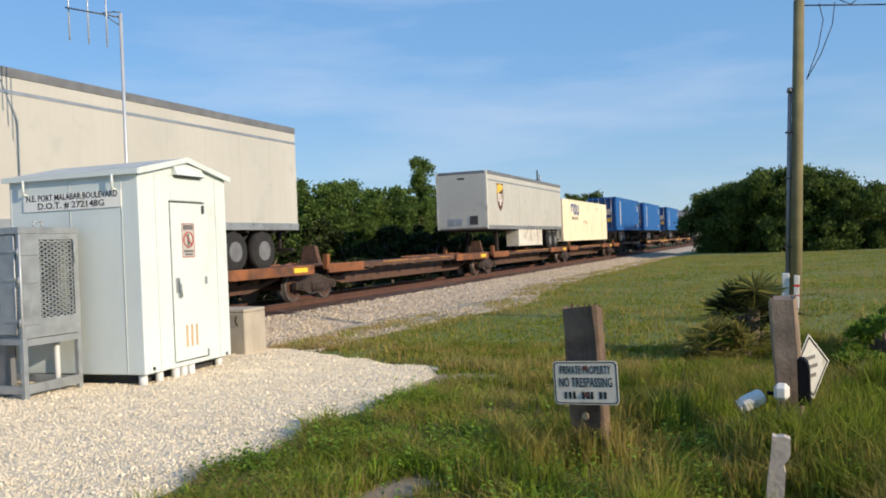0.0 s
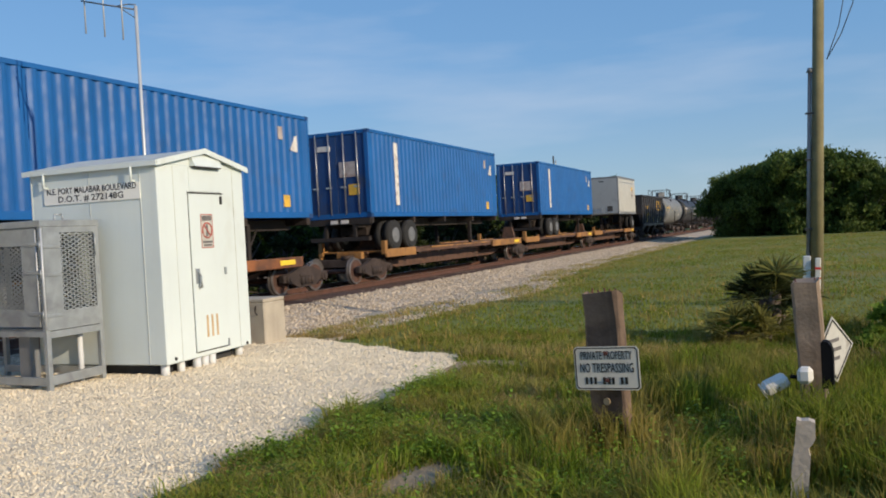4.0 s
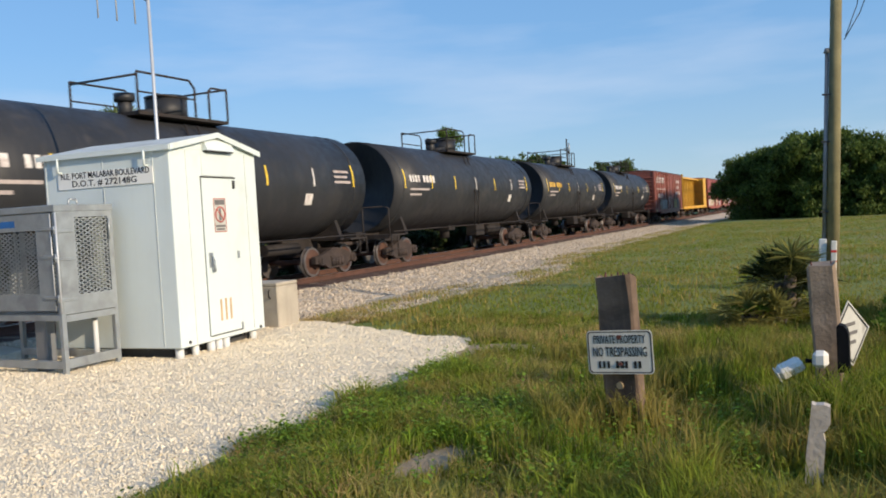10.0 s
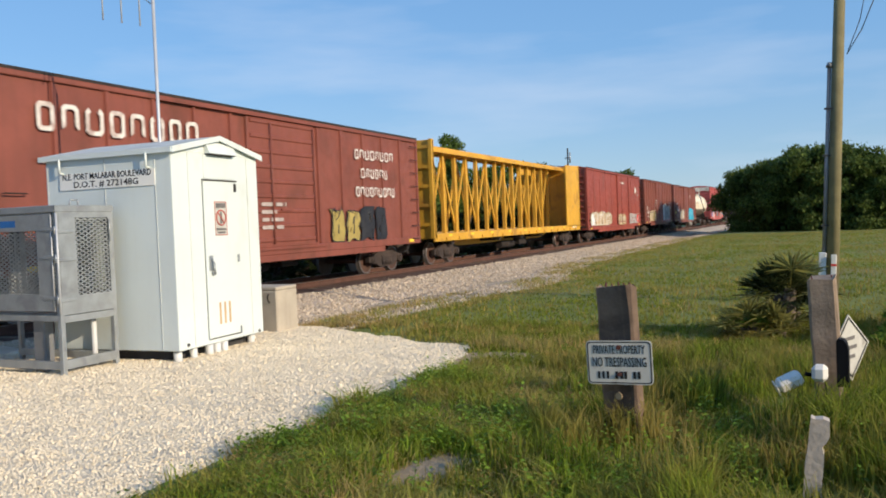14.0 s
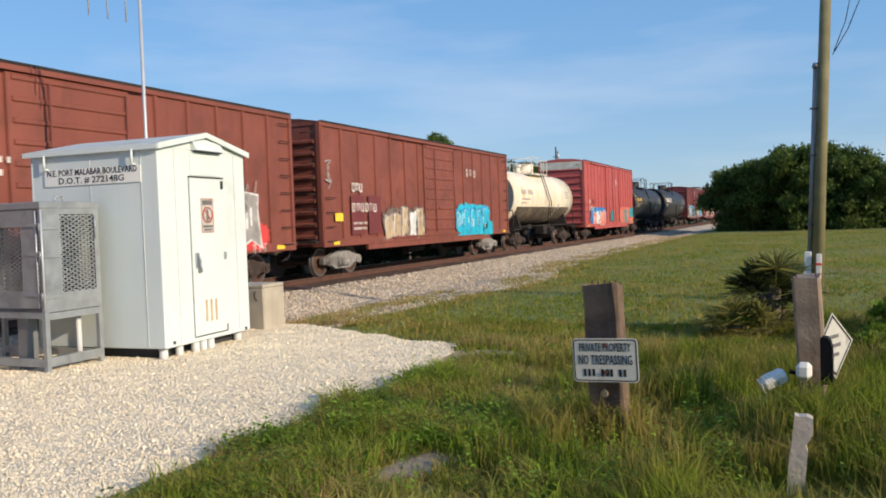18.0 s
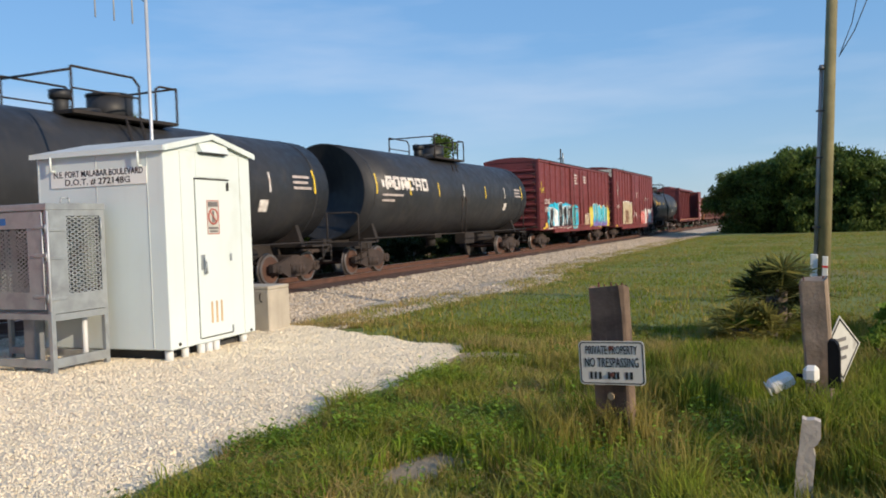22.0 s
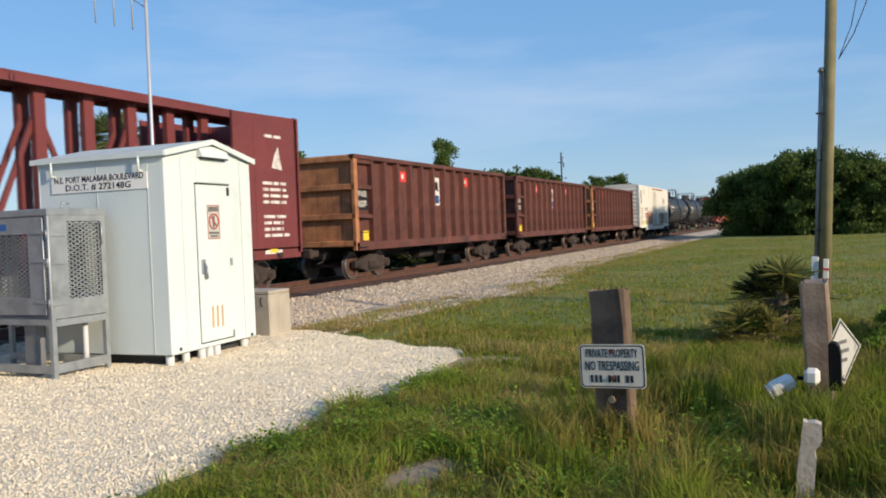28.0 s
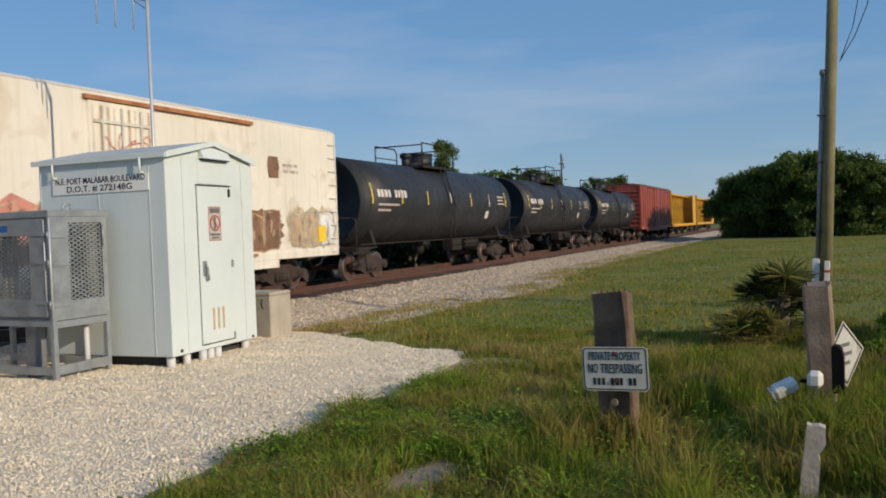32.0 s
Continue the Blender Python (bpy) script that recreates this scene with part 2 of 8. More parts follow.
M["under"] = mat("grimy_underframe", (0.026, 0.021, 0.019), 0.85, var=0.35, scale=2.5, stain=(0.055, 0.036, 0.026), stain_amt=0.3, bump=0.4, bump_scale=25)
M["truck"] = mat("dusty_brown_cast_steel", (0.052, 0.037, 0.031), 0.85, var=0.4, scale=4.0, stain=(0.028, 0.022, 0.02), stain_amt=0.4, bump=0.4, bump_scale=25)
M["truck_silver"] = mat("fresh_silver_truck_paint", (0.27, 0.26, 0.25), 0.6, var=0.3, scale=4.0, stain=(0.07, 0.06, 0.05), stain_amt=0.5)
M["wheel"] = mat("rusty_wheel_steel", (0.085, 0.042, 0.028), 0.75, var=0.35, scale=4.0, stain=(0.05, 0.035, 0.03), stain_amt=0.4, bump=0.2)
M["tread"] = mat("dull_wheel_tread", (0.2, 0.18, 0.17), 0.45, metal=0.7, var=0.15)
M["rubber"] = mat("black_tyre_rubber", (0.022, 0.022, 0.022), 0.85, var=0.3, scale=6, bump=0.2)
M["white_mark"] = mat("white_stencil_paint", (0.66, 0.62, 0.57), 0.6, var=0.15, scale=6, stain=(0.3, 0.2, 0.17), stain_amt=0.5, stain_scale=4)
M["dim_mark"] = mat("faded_stencil_paint", (0.42, 0.36, 0.33), 0.65, var=0.2, scale=6, stain=(0.25, 0.15, 0.12), stain_amt=0.4, stain_scale=5)
M["gold_mark"] = mat("gold_stencil_paint", (0.66, 0.4, 0.05), 0.6, var=0.15, scale=6, stain=(0.3, 0.2, 0.06), stain_amt=0.3, stain_scale=5)
M["blue_mark"] = mat("navy_stencil_paint", (0.02, 0.06, 0.2), 0.6, var=0.15, scale=6)
M["yellow_reflector"] = mat("yellow_reflective_tape", (0.8, 0.56, 0.04), 0.4, var=0.1, scale=8)
M["logo_brown"] = mat("brown_emblem_paint", (0.1, 0.045, 0.02), 0.5, var=0.1)
M["logo_gold"] = mat("gold_emblem_paint", (0.72, 0.47, 0.06), 0.5, var=0.1)
M["red_dec"] = mat("red_decal", (0.62, 0.05, 0.04), 0.5, var=0.1)
M["black_dec"] = mat("black_decal", (0.015, 0.015, 0.016), 0.55, var=0.2)
M["hut"] = mat("white_enamel_hut_paint", (0.63, 0.69, 0.67), 0.42, var=0.035, scale=0.9, stain=(0.54, 0.57, 0.52), stain_amt=0.22, streak=0.18, bump=0.03)
M["hut_roof"] = mat("white_painted_roof_sheet", (0.56, 0.58, 0.54), 0.55, var=0.08, scale=1.2, stain=(0.36, 0.36, 0.31), stain_amt=0.5, streak=0.3)
M["gap"] = mat("dark_joint", (0.05, 0.05, 0.05), 0.8, var=0.1)
M["galv"] = mat("galvanised_steel", (0.37, 0.395, 0.405), 0.45, metal=0.55, var=0.16, scale=5.0, stain=(0.25, 0.26, 0.27), stain_amt=0.35, stain_scale=3)
M["concrete"] = mat("weathered_concrete", (0.42, 0.37, 0.29), 0.85, var=0.14, scale=2.5, stain=(0.26, 0.22, 0.17), stain_amt=0.35, streak=0.3, bump=0.35, bump_scale=60)
M["pvc"] = mat("pale_conduit_plastic", (0.62, 0.63, 0.62), 0.5, var=0.08)
M["plate"] = mat("white_sign_sheet", (0.8, 0.79, 0.73), 0.45, var=0.03, scale=3, stain=(0.55, 0.5, 0.4), stain_amt=0.12, stain_scale=4)
M["tie_wood"] = mat("creosoted_timber", (0.19, 0.13, 0.088), 0.9, var=0.4, scale=4, stain=(0.04, 0.028, 0.022), stain_amt=0.75, stain_scale=2.6, streak=0.75, bump=0.25, bump_scale=40)
M["grey_wood"] = mat("weathered_grey_timber", (0.29, 0.215, 0.15), 0.9, var=0.35, scale=5, stain=(0.12, 0.085, 0.06), stain_amt=0.4, stain_scale=2.5, streak=0.6, bump=0.25, bump_scale=40)
M["pole_wood"] = mat("greenish_pole_timber", (0.2, 0.175, 0.085), 0.85, var=0.22, scale=3, stain=(0.1, 0.085, 0.05), stain_amt=0.35, streak=0.5, bump=0.4, bump_scale=30)
M["pale_wood"] = mat("bleached_stub_timber", (0.5, 0.43, 0.345), 0.85, var=0.18, scale=6, stain=(0.34, 0.27, 0.2), stain_amt=0.45, stain_scale=7, bump=0.3, bump_scale=30)
M["white_plastic"] = mat("white_lamp_housing", (0.72, 0.69, 0.62), 0.6, var=0.08, scale=4, spec=0.2)
M["black_plastic"] = mat("black_box_plastic", (0.006, 0.006, 0.007), 0.7, var=0.2, spec=0.15)
M["cable"] = mat("black_cable", (0.02, 0.02, 0.022), 0.6, var=0.2)
M["rail"] = mat("rusty_rail_steel", (0.095, 0.045, 0.03), 0.8, var=0.25, scale=3, stain=(0.06, 0.035, 0.025), stain_amt=0.35)
M["railtop"] = mat("polished_rail_head", (0.5, 0.47, 0.44), 0.3, metal=0.9, var=0.1)
M["sleeper"] = mat("grey_concrete_sleeper", (0.27, 0.22, 0.17), 0.9, var=0.2, scale=3, stain=(0.16, 0.09, 0.05), stain_amt=0.4, per=0.2)
M["ballast"] = mat("dusty_ballast", (0.5, 0.42, 0.32), 0.95, var=0.22, scale=1.0, stain=(0.38, 0.31, 0.21), stain_amt=0.45, stain_scale=0.5, bump=1.0, bump_scale=34)
M["stone"] = mat("grey_ballast_stone", (0.53, 0.44, 0.325), 0.9, var=0.2, scale=5, per=0.4, island=True, bump=0.3)
M["sand"] = mat("pale_sandy_track", (0.52, 0.425, 0.3), 0.95, var=0.3, scale=1.6, stain=(0.3, 0.25, 0.12), stain_amt=0.5, stain_scale=0.8, bump=1.0, bump_scale=34)
M["shell"] = mat("crushed_shell_bed", (0.77, 0.67, 0.49), 0.95, var=0.12, scale=2.1, stain=(0.55, 0.45, 0.31), stain_amt=0.25, stain_scale=1.6, bump=1.0, bump_scale=90)
M["shell_stone"] = mat("white_crushed_rock", (0.76, 0.665, 0.495), 0.9, var=0.1, scale=6, per=0.2, island=True, bump=0.2)
M["soil"] = mat("grassy_soil", (0.165, 0.19, 0.038), 0.95, var=0.22, scale=0.3, stain=(0.24, 0.19, 0.085), stain_amt=0.45, stain_scale=0.35, bump=0.8, bump_scale=12)
M["grass"] = leafmat("meadow_grass", (0.19, 0.25, 0.036), 0.55, 0.5, alt=(0.37, 0.285, 0.085), patch=0.9)
M["grass_dry"] = leafmat("dry_seed_grass", (0.4, 0.29, 0.12), 0.4, 0.35)
M["weed"] = leafmat("broad_weed_leaf", (0.19, 0.28, 0.05), 0.4, 0.55)
M["leaf"] = leafmat("tree_leaf", (0.13, 0.2, 0.06), 0.45, 0.5)
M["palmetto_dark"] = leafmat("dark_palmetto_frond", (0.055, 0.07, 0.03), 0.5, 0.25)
M["belly"] = mat("rust_brown_tank_belly", (0.085, 0.066, 0.048), 0.7, var=0.35, scale=1.2, stain=(0.22, 0.17, 0.11), stain_amt=0.4, streak=0.5)
# undergrowth leaf colour near black: the shade beneath cars and trees is in it
M["leaf_under"] = leafmat("undergrowth_leaf_shade_colour", (0.035, 0.05, 0.02), 0.5, 0.15)
M["leaf_dark"] = leafmat("dark_thicket_leaf", (0.09, 0.135, 0.042), 0.5, 0.35)
M["palm"] = leafmat("palm_frond", (0.2, 0.25, 0.12), 0.4, 0.4)
M["palmetto"] = leafmat("palmetto_frond", (0.25, 0.24, 0.09), 0.5, 0.4)
M["bark"] = mat("grey_bark", (0.14, 0.11, 0.085), 0.95, var=0.3, scale=5, bump=0.6, bump_scale=20)
M["wall_far"] = mat("pale_house_wall", (0.6, 0.58, 0.53), 0.8, var=0.06)
M["roof_far"] = mat("grey_house_roof", (0.2, 0.19, 0.18), 0.8, var=0.15)
M["glass_far"] = mat("dark_window_glass", (0.03, 0.035, 0.04), 0.1, var=0.1, spec=0.6)
M["slot_tan"] = mat("tan_slot_paint", (0.5, 0.36, 0.2), 0.6, var=0.12)
M["rust_ballast"] = mat("rust_stained_ballast", (0.1, 0.058, 0.042), 0.95, var=0.3, scale=2.2, stain=(0.06, 0.038, 0.03), stain_amt=0.4, stain_scale=1.1, bump=1.0, bump_scale=30)
M["grass_field"] = leafmat("field_grass", (0.21, 0.255, 0.037), 0.35, 0.5, alt=(0.34, 0.3, 0.08), patch=0.25)
M["grass_brown"] = leafmat("brown_low_grass", (0.42, 0.32, 0.16), 0.45, 0.4, alt=(0.29, 0.31, 0.065), patch=1.3)
M["gravel_grey"] = mat("grey_dirty_gravel", (0.4, 0.325, 0.24), 0.95, var=0.25, scale=5, per=0.3, island=True, bump=0.3)
M["mast_metal"] = mat("pale_aerial_metal", (0.5, 0.52, 0.54), 0.45, metal=0.3, var=0.1, scale=3)
M["plate_old"] = mat("dirty_white_sign_sheet", (0.5, 0.49, 0.44), 0.6, var=0.12, scale=6, stain=(0.25, 0.23, 0.2), stain_amt=0.3, stain_scale=9)
M["rust_run"] = mat("rust_run_stain", (0.45, 0.33, 0.2), 0.8, var=0.3, scale=4)
M["dirt"] = mat("bare_tan_soil", (0.38, 0.28, 0.17), 0.95, var=0.25, scale=3, stain=(0.2, 0.15, 0.09), stain_amt=0.4, stain_scale=4, bump=0.8, bump_scale=30)
M["sign_sheet"] = mat("dull_white_sign_sheet", (0.56, 0.54, 0.47), 0.5, var=0.08, scale=5, stain=(0.36, 0.33, 0.27), stain_amt=0.25, stain_scale=6)
M["red_faded"] = mat("faded_red_decal", (0.42, 0.08, 0.06), 0.55, var=0.15, scale=9)
M["faded_black"] = mat("faded_black_decal", (0.14, 0.13, 0.125), 0.6, var=0.25, scale=9)
M["blue_label"] = mat("blue_label_film", (0.03, 0.13, 0.36), 0.45, var=0.15, scale=8)
M["weed_leaf"] = leafmat("fresh_weed_leaf", (0.2, 0.32, 0.055), 0.6, 0.4)
M["grass_green"] = leafmat("fresh_green_tuft", (0.25, 0.36, 0.045), 0.5, 0.5, alt=(0.35, 0.31, 0.08), patch=1.5)


# ---- mesh helpers ----
class Shape:
    """Faces gathered into one mesh; each face may have its own material slot."""

    def __init__(self):
        self.v, self.f, self.s, self.slot, self.smooth = [], [], [], 0, []

    def face(self, ids, smooth=False):
        self.f.append(ids), self.s.append(self.slot), self.smooth.append(smooth)

    def box(self, x0, x1, y0, y1, z0, z1, b=0.0):
        x0, x1, y0, y1, z0, z1 = min(x0, x1), max(x0, x1), min(y0, y1), max(y0, y1), min(z0, z1), max(z0, z1)
        k = len(self.v)
        if b <= 0:
            self.v += [(x, y, z) for x in (x0, x1) for y in (y0, y1) for z in (z0, z1)]
            for q in ((0, 1, 3, 2), (4, 6, 7, 5), (0, 4, 5, 1), (2, 3, 7, 6), (0, 2, 6, 4), (1, 5, 7, 3)):
                self.face([k + i for i in q])
            return self
        b = min(b, (x1 - x0) * 0.45, (y1 - y0) * 0.45, (z1 - z0) * 0.45)
        idx = {}
        for sx, sy, sz in itertools.product((0, 1), repeat=3):
            cx, cy, cz = (x0, x1)[sx], (y0, y1)[sy], (z0, z1)[sz]
            ox, oy, oz = (b, -b)[sx], (b, -b)[sy], (b, -b)[sz]
            for a, p in (("x", (cx, cy + oy, cz + oz)), ("y", (cx + ox, cy, cz + oz)), ("z", (cx + ox, cy + oy, cz))):
                idx[(sx, sy, sz, a)] = len(self.v)
                self.v.append(p)
        c = ((0, 0), (1, 0), (1, 1), (0, 1))
        for s in (0, 1):
            self.face([idx[(s, a, d, "x")] for a, d in (c if s else c[::-1])])
            self.face([idx[(a, s, d, "y")] for a, d in (c[::-1] if s else c)])
            self.face([idx[(a, d, s, "z")] for a, d in (c if s else c[::-1])])
        for p, q in itertools.product((0, 1), repeat=2):
            self.face([idx[(p, q, 0, "x")], idx[(p, q, 1, "x")], idx[(p, q, 1, "y")], idx[(p, q, 0, "y")]])
            self.face([idx[(p, 0, q, "x")], idx[(p, 1, q, "x")], idx[(p, 1, q, "z")], idx[(p, 0, q, "z")]])
            self.face([idx[(0, p, q, "y")], idx[(1, p, q, "y")], idx[(1, p, q, "z")], idx[(0, p, q, "z")]])
        for sx, sy, sz in itertools.product((0, 1), repeat=3):
            self.face([idx[(sx, sy, sz, a)] for a in "xyz"])
        return self

    def ring(self, rows, closed=True, smooth=True, caps=True):
        """Skins rows of points (each a closed loop)."""
        k, n = len(self.v), len(rows[0])
        for r in rows:
            self.v += [tuple(p) for p in r]
        for i in range(len(rows) - 1):
            for j in range(n if closed else n - 1):
                a, c = k + i * n + j, k + i * n + (j + 1) % n
                self.face([a, c, c + n, a + n], smooth)
        if caps and closed:
            self.face([k + j for j in range(n)][::-1])
            self.face([k + (len(rows) - 1) * n + j for j in range(n)])
        return self

    def rod(self, p, q, r, seg=8, r2=None, smooth=True, caps=True):
        p, q = Vector(p), Vector(q)
        d = (q - p).normalized()
        u = d.cross(Vector((0, 0, 1)) if abs(d.z) < 0.9 else Vector((1, 0, 0))).normalized()
        w = d.cross(u)
        rows = []
        for c, rr in ((p, r), (q, r if r2 is None else r2)):
            rows.append([c + (u * math.cos(t) + w * math.sin(t)) * rr for t in (2 * math.pi * i / seg for i in range(seg))])
        return self.ring(rows, True, smooth, caps)

    def tube(self, pts, r, seg=6):
        for a, c in zip(pts, pts[1:]):
            self.rod(a, c, r, seg)
        return self

    def prism(self, poly, axis, a, c):
        """A flat outline drawn out along an axis from a to c. poly: pairs of the other two coordinates in x, y, z order."""
        def at(p, h):
            return (h, p[0], p[1]) if axis == "x" else (p[0], h, p[1]) if axis == "y" else (p[0], p[1], h)
        k, n = len(self.v), len(poly)
        self.v += [at(p, a) for p in poly] + [at(p, c) for p in poly]
        self.face([k + i for i in range(n)][::-1])
        self.face([k + n + i for i in range(n)])
        for i in range(n):
            j = (i + 1) % n
            self.face([k + i, k + j, k + n + j, k + n + i])
        return self

    def turn(self, m, start=0):
        for i in range(start, len(self.v)):
            self.v[i] = tuple(m @ Vector(self.v[i]))
        return self

    def mesh(self, name, mats):
        me = bpy.data.meshes.new(name)
        me.from_pydata(self.v, [], self.f)
        for x in (mats if isinstance(mats, (list, tuple)) else [mats]):
            me.materials.append(M[x])
        me.polygons.foreach_set("material_index", self.s)
        me.polygons.foreach_set("use_smooth", self.smooth)
        me.update()
        bm = bmesh.new()
        bm.from_mesh(me)
        bmesh.ops.recalc_face_normals(bm, faces=bm.faces)
        bm.to_mesh(me)
        bm.free()
        return me


def part(name, shape, mats, parent, label="", m=None):
    """One mesh object under a thing or a part; shape may be a Shape or a mesh that is shared."""
    ob = new(name, shape.mesh(name, mats) if isinstance(shape, Shape) else shape)
    ob.parent = parent
    if m is not None:
        ob.matrix_basis = m
    if label:
        ob["label"] = label
    return ob


def thing(name, label, category, group="", m=None, kind=""):
    ob = new(name)
    ob.empty_display_size = 0.2
    if m is not None:
        ob.matrix_basis = m
    return tagged(ob, label, category, group, kind)


def solid(name, shape, mats, label, category, group="", kind="", m=None):
    """A thing that is one mesh."""
    ob = new(name, shape.mesh(name, mats))
    if m is not None:
        ob.matrix_basis = m
    return tagged(ob, label, category, group, kind)


def S():
    return Shape()


def raw_mesh(name, verts, faces, mats, slots=None, smooth=False):
    me = bpy.data.meshes.new(name)
    me.from_pydata(verts, [], faces)
    for x in mats:
        me.materials.append(M[x])
    if slots is not None:
        me.polygons.foreach_set("material_index", slots)
    if smooth:
        me.polygons.foreach_set("use_smooth", [True] * len(me.polygons))
    me.update()
    return me


def text_mesh(name, body, size, material, bold=0.018):
    """Letters as a mesh in the x-y plane, centred."""
    c = bpy.data.curves.new(name, "FONT")
    c.body, c.size, c.align_x, c.align_y, c.extrude, c.offset, c.resolution_u = body, size, "CENTER", "CENTER", 0.0012, size * bold, 2
    tmp = bpy.data.objects.new(name, c)
    scene.collection.objects.link(tmp)
    me = bpy.data.meshes.new_from_object(tmp.evaluated_get(bpy.context.evaluated_depsgraph_get()))
    bpy.data.objects.remove(tmp)
    me.materials.clear()
    me.materials.append(M[material])
    return me


# ---- the train ----
# Each car's own space: y runs from its leading end (0) to its trailing end, x to the side that faces the crossing hut, z up from the rail head.
TRAIN, AXLES = [], []


def truck_meshes():
    s = S()
    for sx in (-1, 1):
        x0, x1 = sx * 0.93, sx * 1.07
        prof = [(-1.12, 0.36), (-1.12, 0.56), (-0.75, 0.6), (-0.32, 0.74), (0.32, 0.74), (0.75, 0.6), (1.12, 0.56), (1.12, 0.36), (0.72, 0.34), (0.42, 0.2), (-0.42, 0.2), (-0.72, 0.34)]
        s.prism(prof, "x", x0, x1)
        for y in (-0.24, -0.08, 0.08, 0.24):
            s.rod((sx * 1.09, y, 0.27), (sx * 1.09, y, 0.5), 0.062, 8)
        for y in (-0.88, 0.88):
            s.rod((x0, y, 0.44), (sx * 1.15, y, 0.44), 0.13, 10)
            s.rod((sx * 1.15, y, 0.44), (sx * 1.18, y, 0.44), 0.085, 8)
        s.box(sx * 1.0, sx * 1.1, -0.34, 0.34, 0.5, 0.56)
    s.box(-1.05, 1.05, -0.2, 0.2, 0.5, 0.78, 0.03)
    s.rod((0, 0, 0.76), (0, 0, 0.9), 0.22, 12)
    for y in (-0.42, 0.42):
        s.box(-0.85, 0.85, y - 0.04, y + 0.04, 0.33, 0.43)
    frame_me = s.mesh("truck", "truck")
    silver = s.mesh("truck", "truck_silver")
    w = S()
    w.rod((-0.9, 0, 0), (0.9, 0, 0), 0.075, 8)
    for sx in (-1, 1):
        for xa, xb, r, sl in ((0.68, 0.715, 0.452, 1), (0.715, 0.81, 0.42, 1), (0.8, 0.815, 0.36, 0)):
            w.slot = sl
            w.rod((sx * xa, 0, 0), (sx * xb, 0, 0), r, 22)
        w.slot = 0
        w.rod((sx * 0.81, 0, 0), (sx * 0.86, 0, 0), 0.16, 10)
        for k in range(5):
            t = k * 1.2566
            w.rod((sx * 0.812, 0.26 * math.cos(t), 0.26 * math.sin(t)), (sx * 0.822, 0.26 * math.cos(t), 0.26 * math.sin(t)), 0.03, 6)
    return frame_me, silver, w.mesh("wheelset", ["wheel", "tread"])


TRUCK, SILVER, WHEELS = truck_meshes()


def trucks(car, *ys):
    for y in ys:
        t = part("truck", SILVER if "bright cyan" in car["label"] else TRUCK, None, car, "silver painted truck" if "bright cyan" in car["label"] else "brown cast-steel truck", pose(0, y, 0))
        for dy in (-0.88, 0.88):
            w = part("wheelset", WHEELS, None, t, m=pose(0, dy, 0.42))
            AXLES.append((w, car))


def couplers(car, L, z=0.85):
    for y, s in ((0, -1), (L, 1)):
        c = S().box(-0.09, 0.09, y - 0.1 * s, y + s * 0.32, z - 0.1, z + 0.1, 0.02)
        c.box(-0.16, 0.13, y + s * 0.26, y + s * 0.44, z - 0.15, z + 0.15, 0.04)
        part("coupler", c, "truck", car)
        part("air_hose", S().tube([(0.35, y - s * 0.1, z), (0.4, y + s * 0.2, z - 0.25), (0.32, y + s * 0.4, z - 0.32)], 0.025), "rubber", car)


def ladder(car, x, y0, y1, z0, z1, n, mt="under", axis="y"):
    """Grab irons on a side (axis y) or on an end (axis x)."""
    if axis == "y":
        me = S().tube([(x, y0, 0), (x + 0.06, y0, 0), (x + 0.06, y1, 0), (x, y1, 0)], 0.014, 5).mesh("grab_iron", mt)
    else:
        me = S().tube([(y0, x, 0), (y0, x - 0.07, 0), (y1, x - 0.07, 0), (y1, x, 0)], 0.014, 5).mesh("grab_iron", mt)
    for i in range(n):
        part("grab_iron", me, None, car, m=pose(0, 0, z0 + (z1 - z0) * i / (n - 1)))


def underframe(car, L, z, deep=0.35, name="underframe", w=1.3):
    s = S().box(-0.22, 0.22, 0.15, L - 0.15, z - deep, z, 0.02)
    for y in (1.9, L * 0.35, L * 0.5, L * 0.65, L - 1.9):
        s.box(-w, w, y - 0.12, y + 0.12, z - 0.16, z)
    s.rod((0.55, L * 0.44, z - 0.42), (0.55, L * 0.53, z - 0.42), 0.17, 10)
    s.box(0.35, 0.75, L * 0.56, L * 0.61, z - 0.5, z - 0.12, 0.03)
    s.tube([(0.3, 2.4, z - 0.38), (0.3, L - 2.4, z - 0.38)], 0.025)
    return part(name, s, "under", car)


def hollow(x, y, z, w, h, t, kind=0, th=0.005):
    """A plain frame with cut corners, w by h, drawn in a stroke t wide; kind picks which bars it has."""
    c, s = 0.18 * w, S()
    o = [(y + c, z), (y + w - c, z), (y + w, z + c), (y + w, z + h - c), (y + w - c, z + h), (y + c, z + h), (y, z + h - c), (y, z + c)]
    d = c * 0.6
    q = [(y + t + d, z + t), (y + w - t - d, z + t), (y + w - t, z + t + d), (y + w - t, z + h - t - d), (y + w - t - d, z + h - t), (y + t + d, z + h - t), (y + t, z + h - t - d), (y + t, z + t + d)]
    for k in range(8):
        if kind % 3 == 1 and k in (0, 1, 7) or kind % 3 == 2 and k == 4:
            continue
        j = (k + 1) % 8
        s.prism([o[k], o[j], q[j], q[k]], "x", x, x + th)
    return s


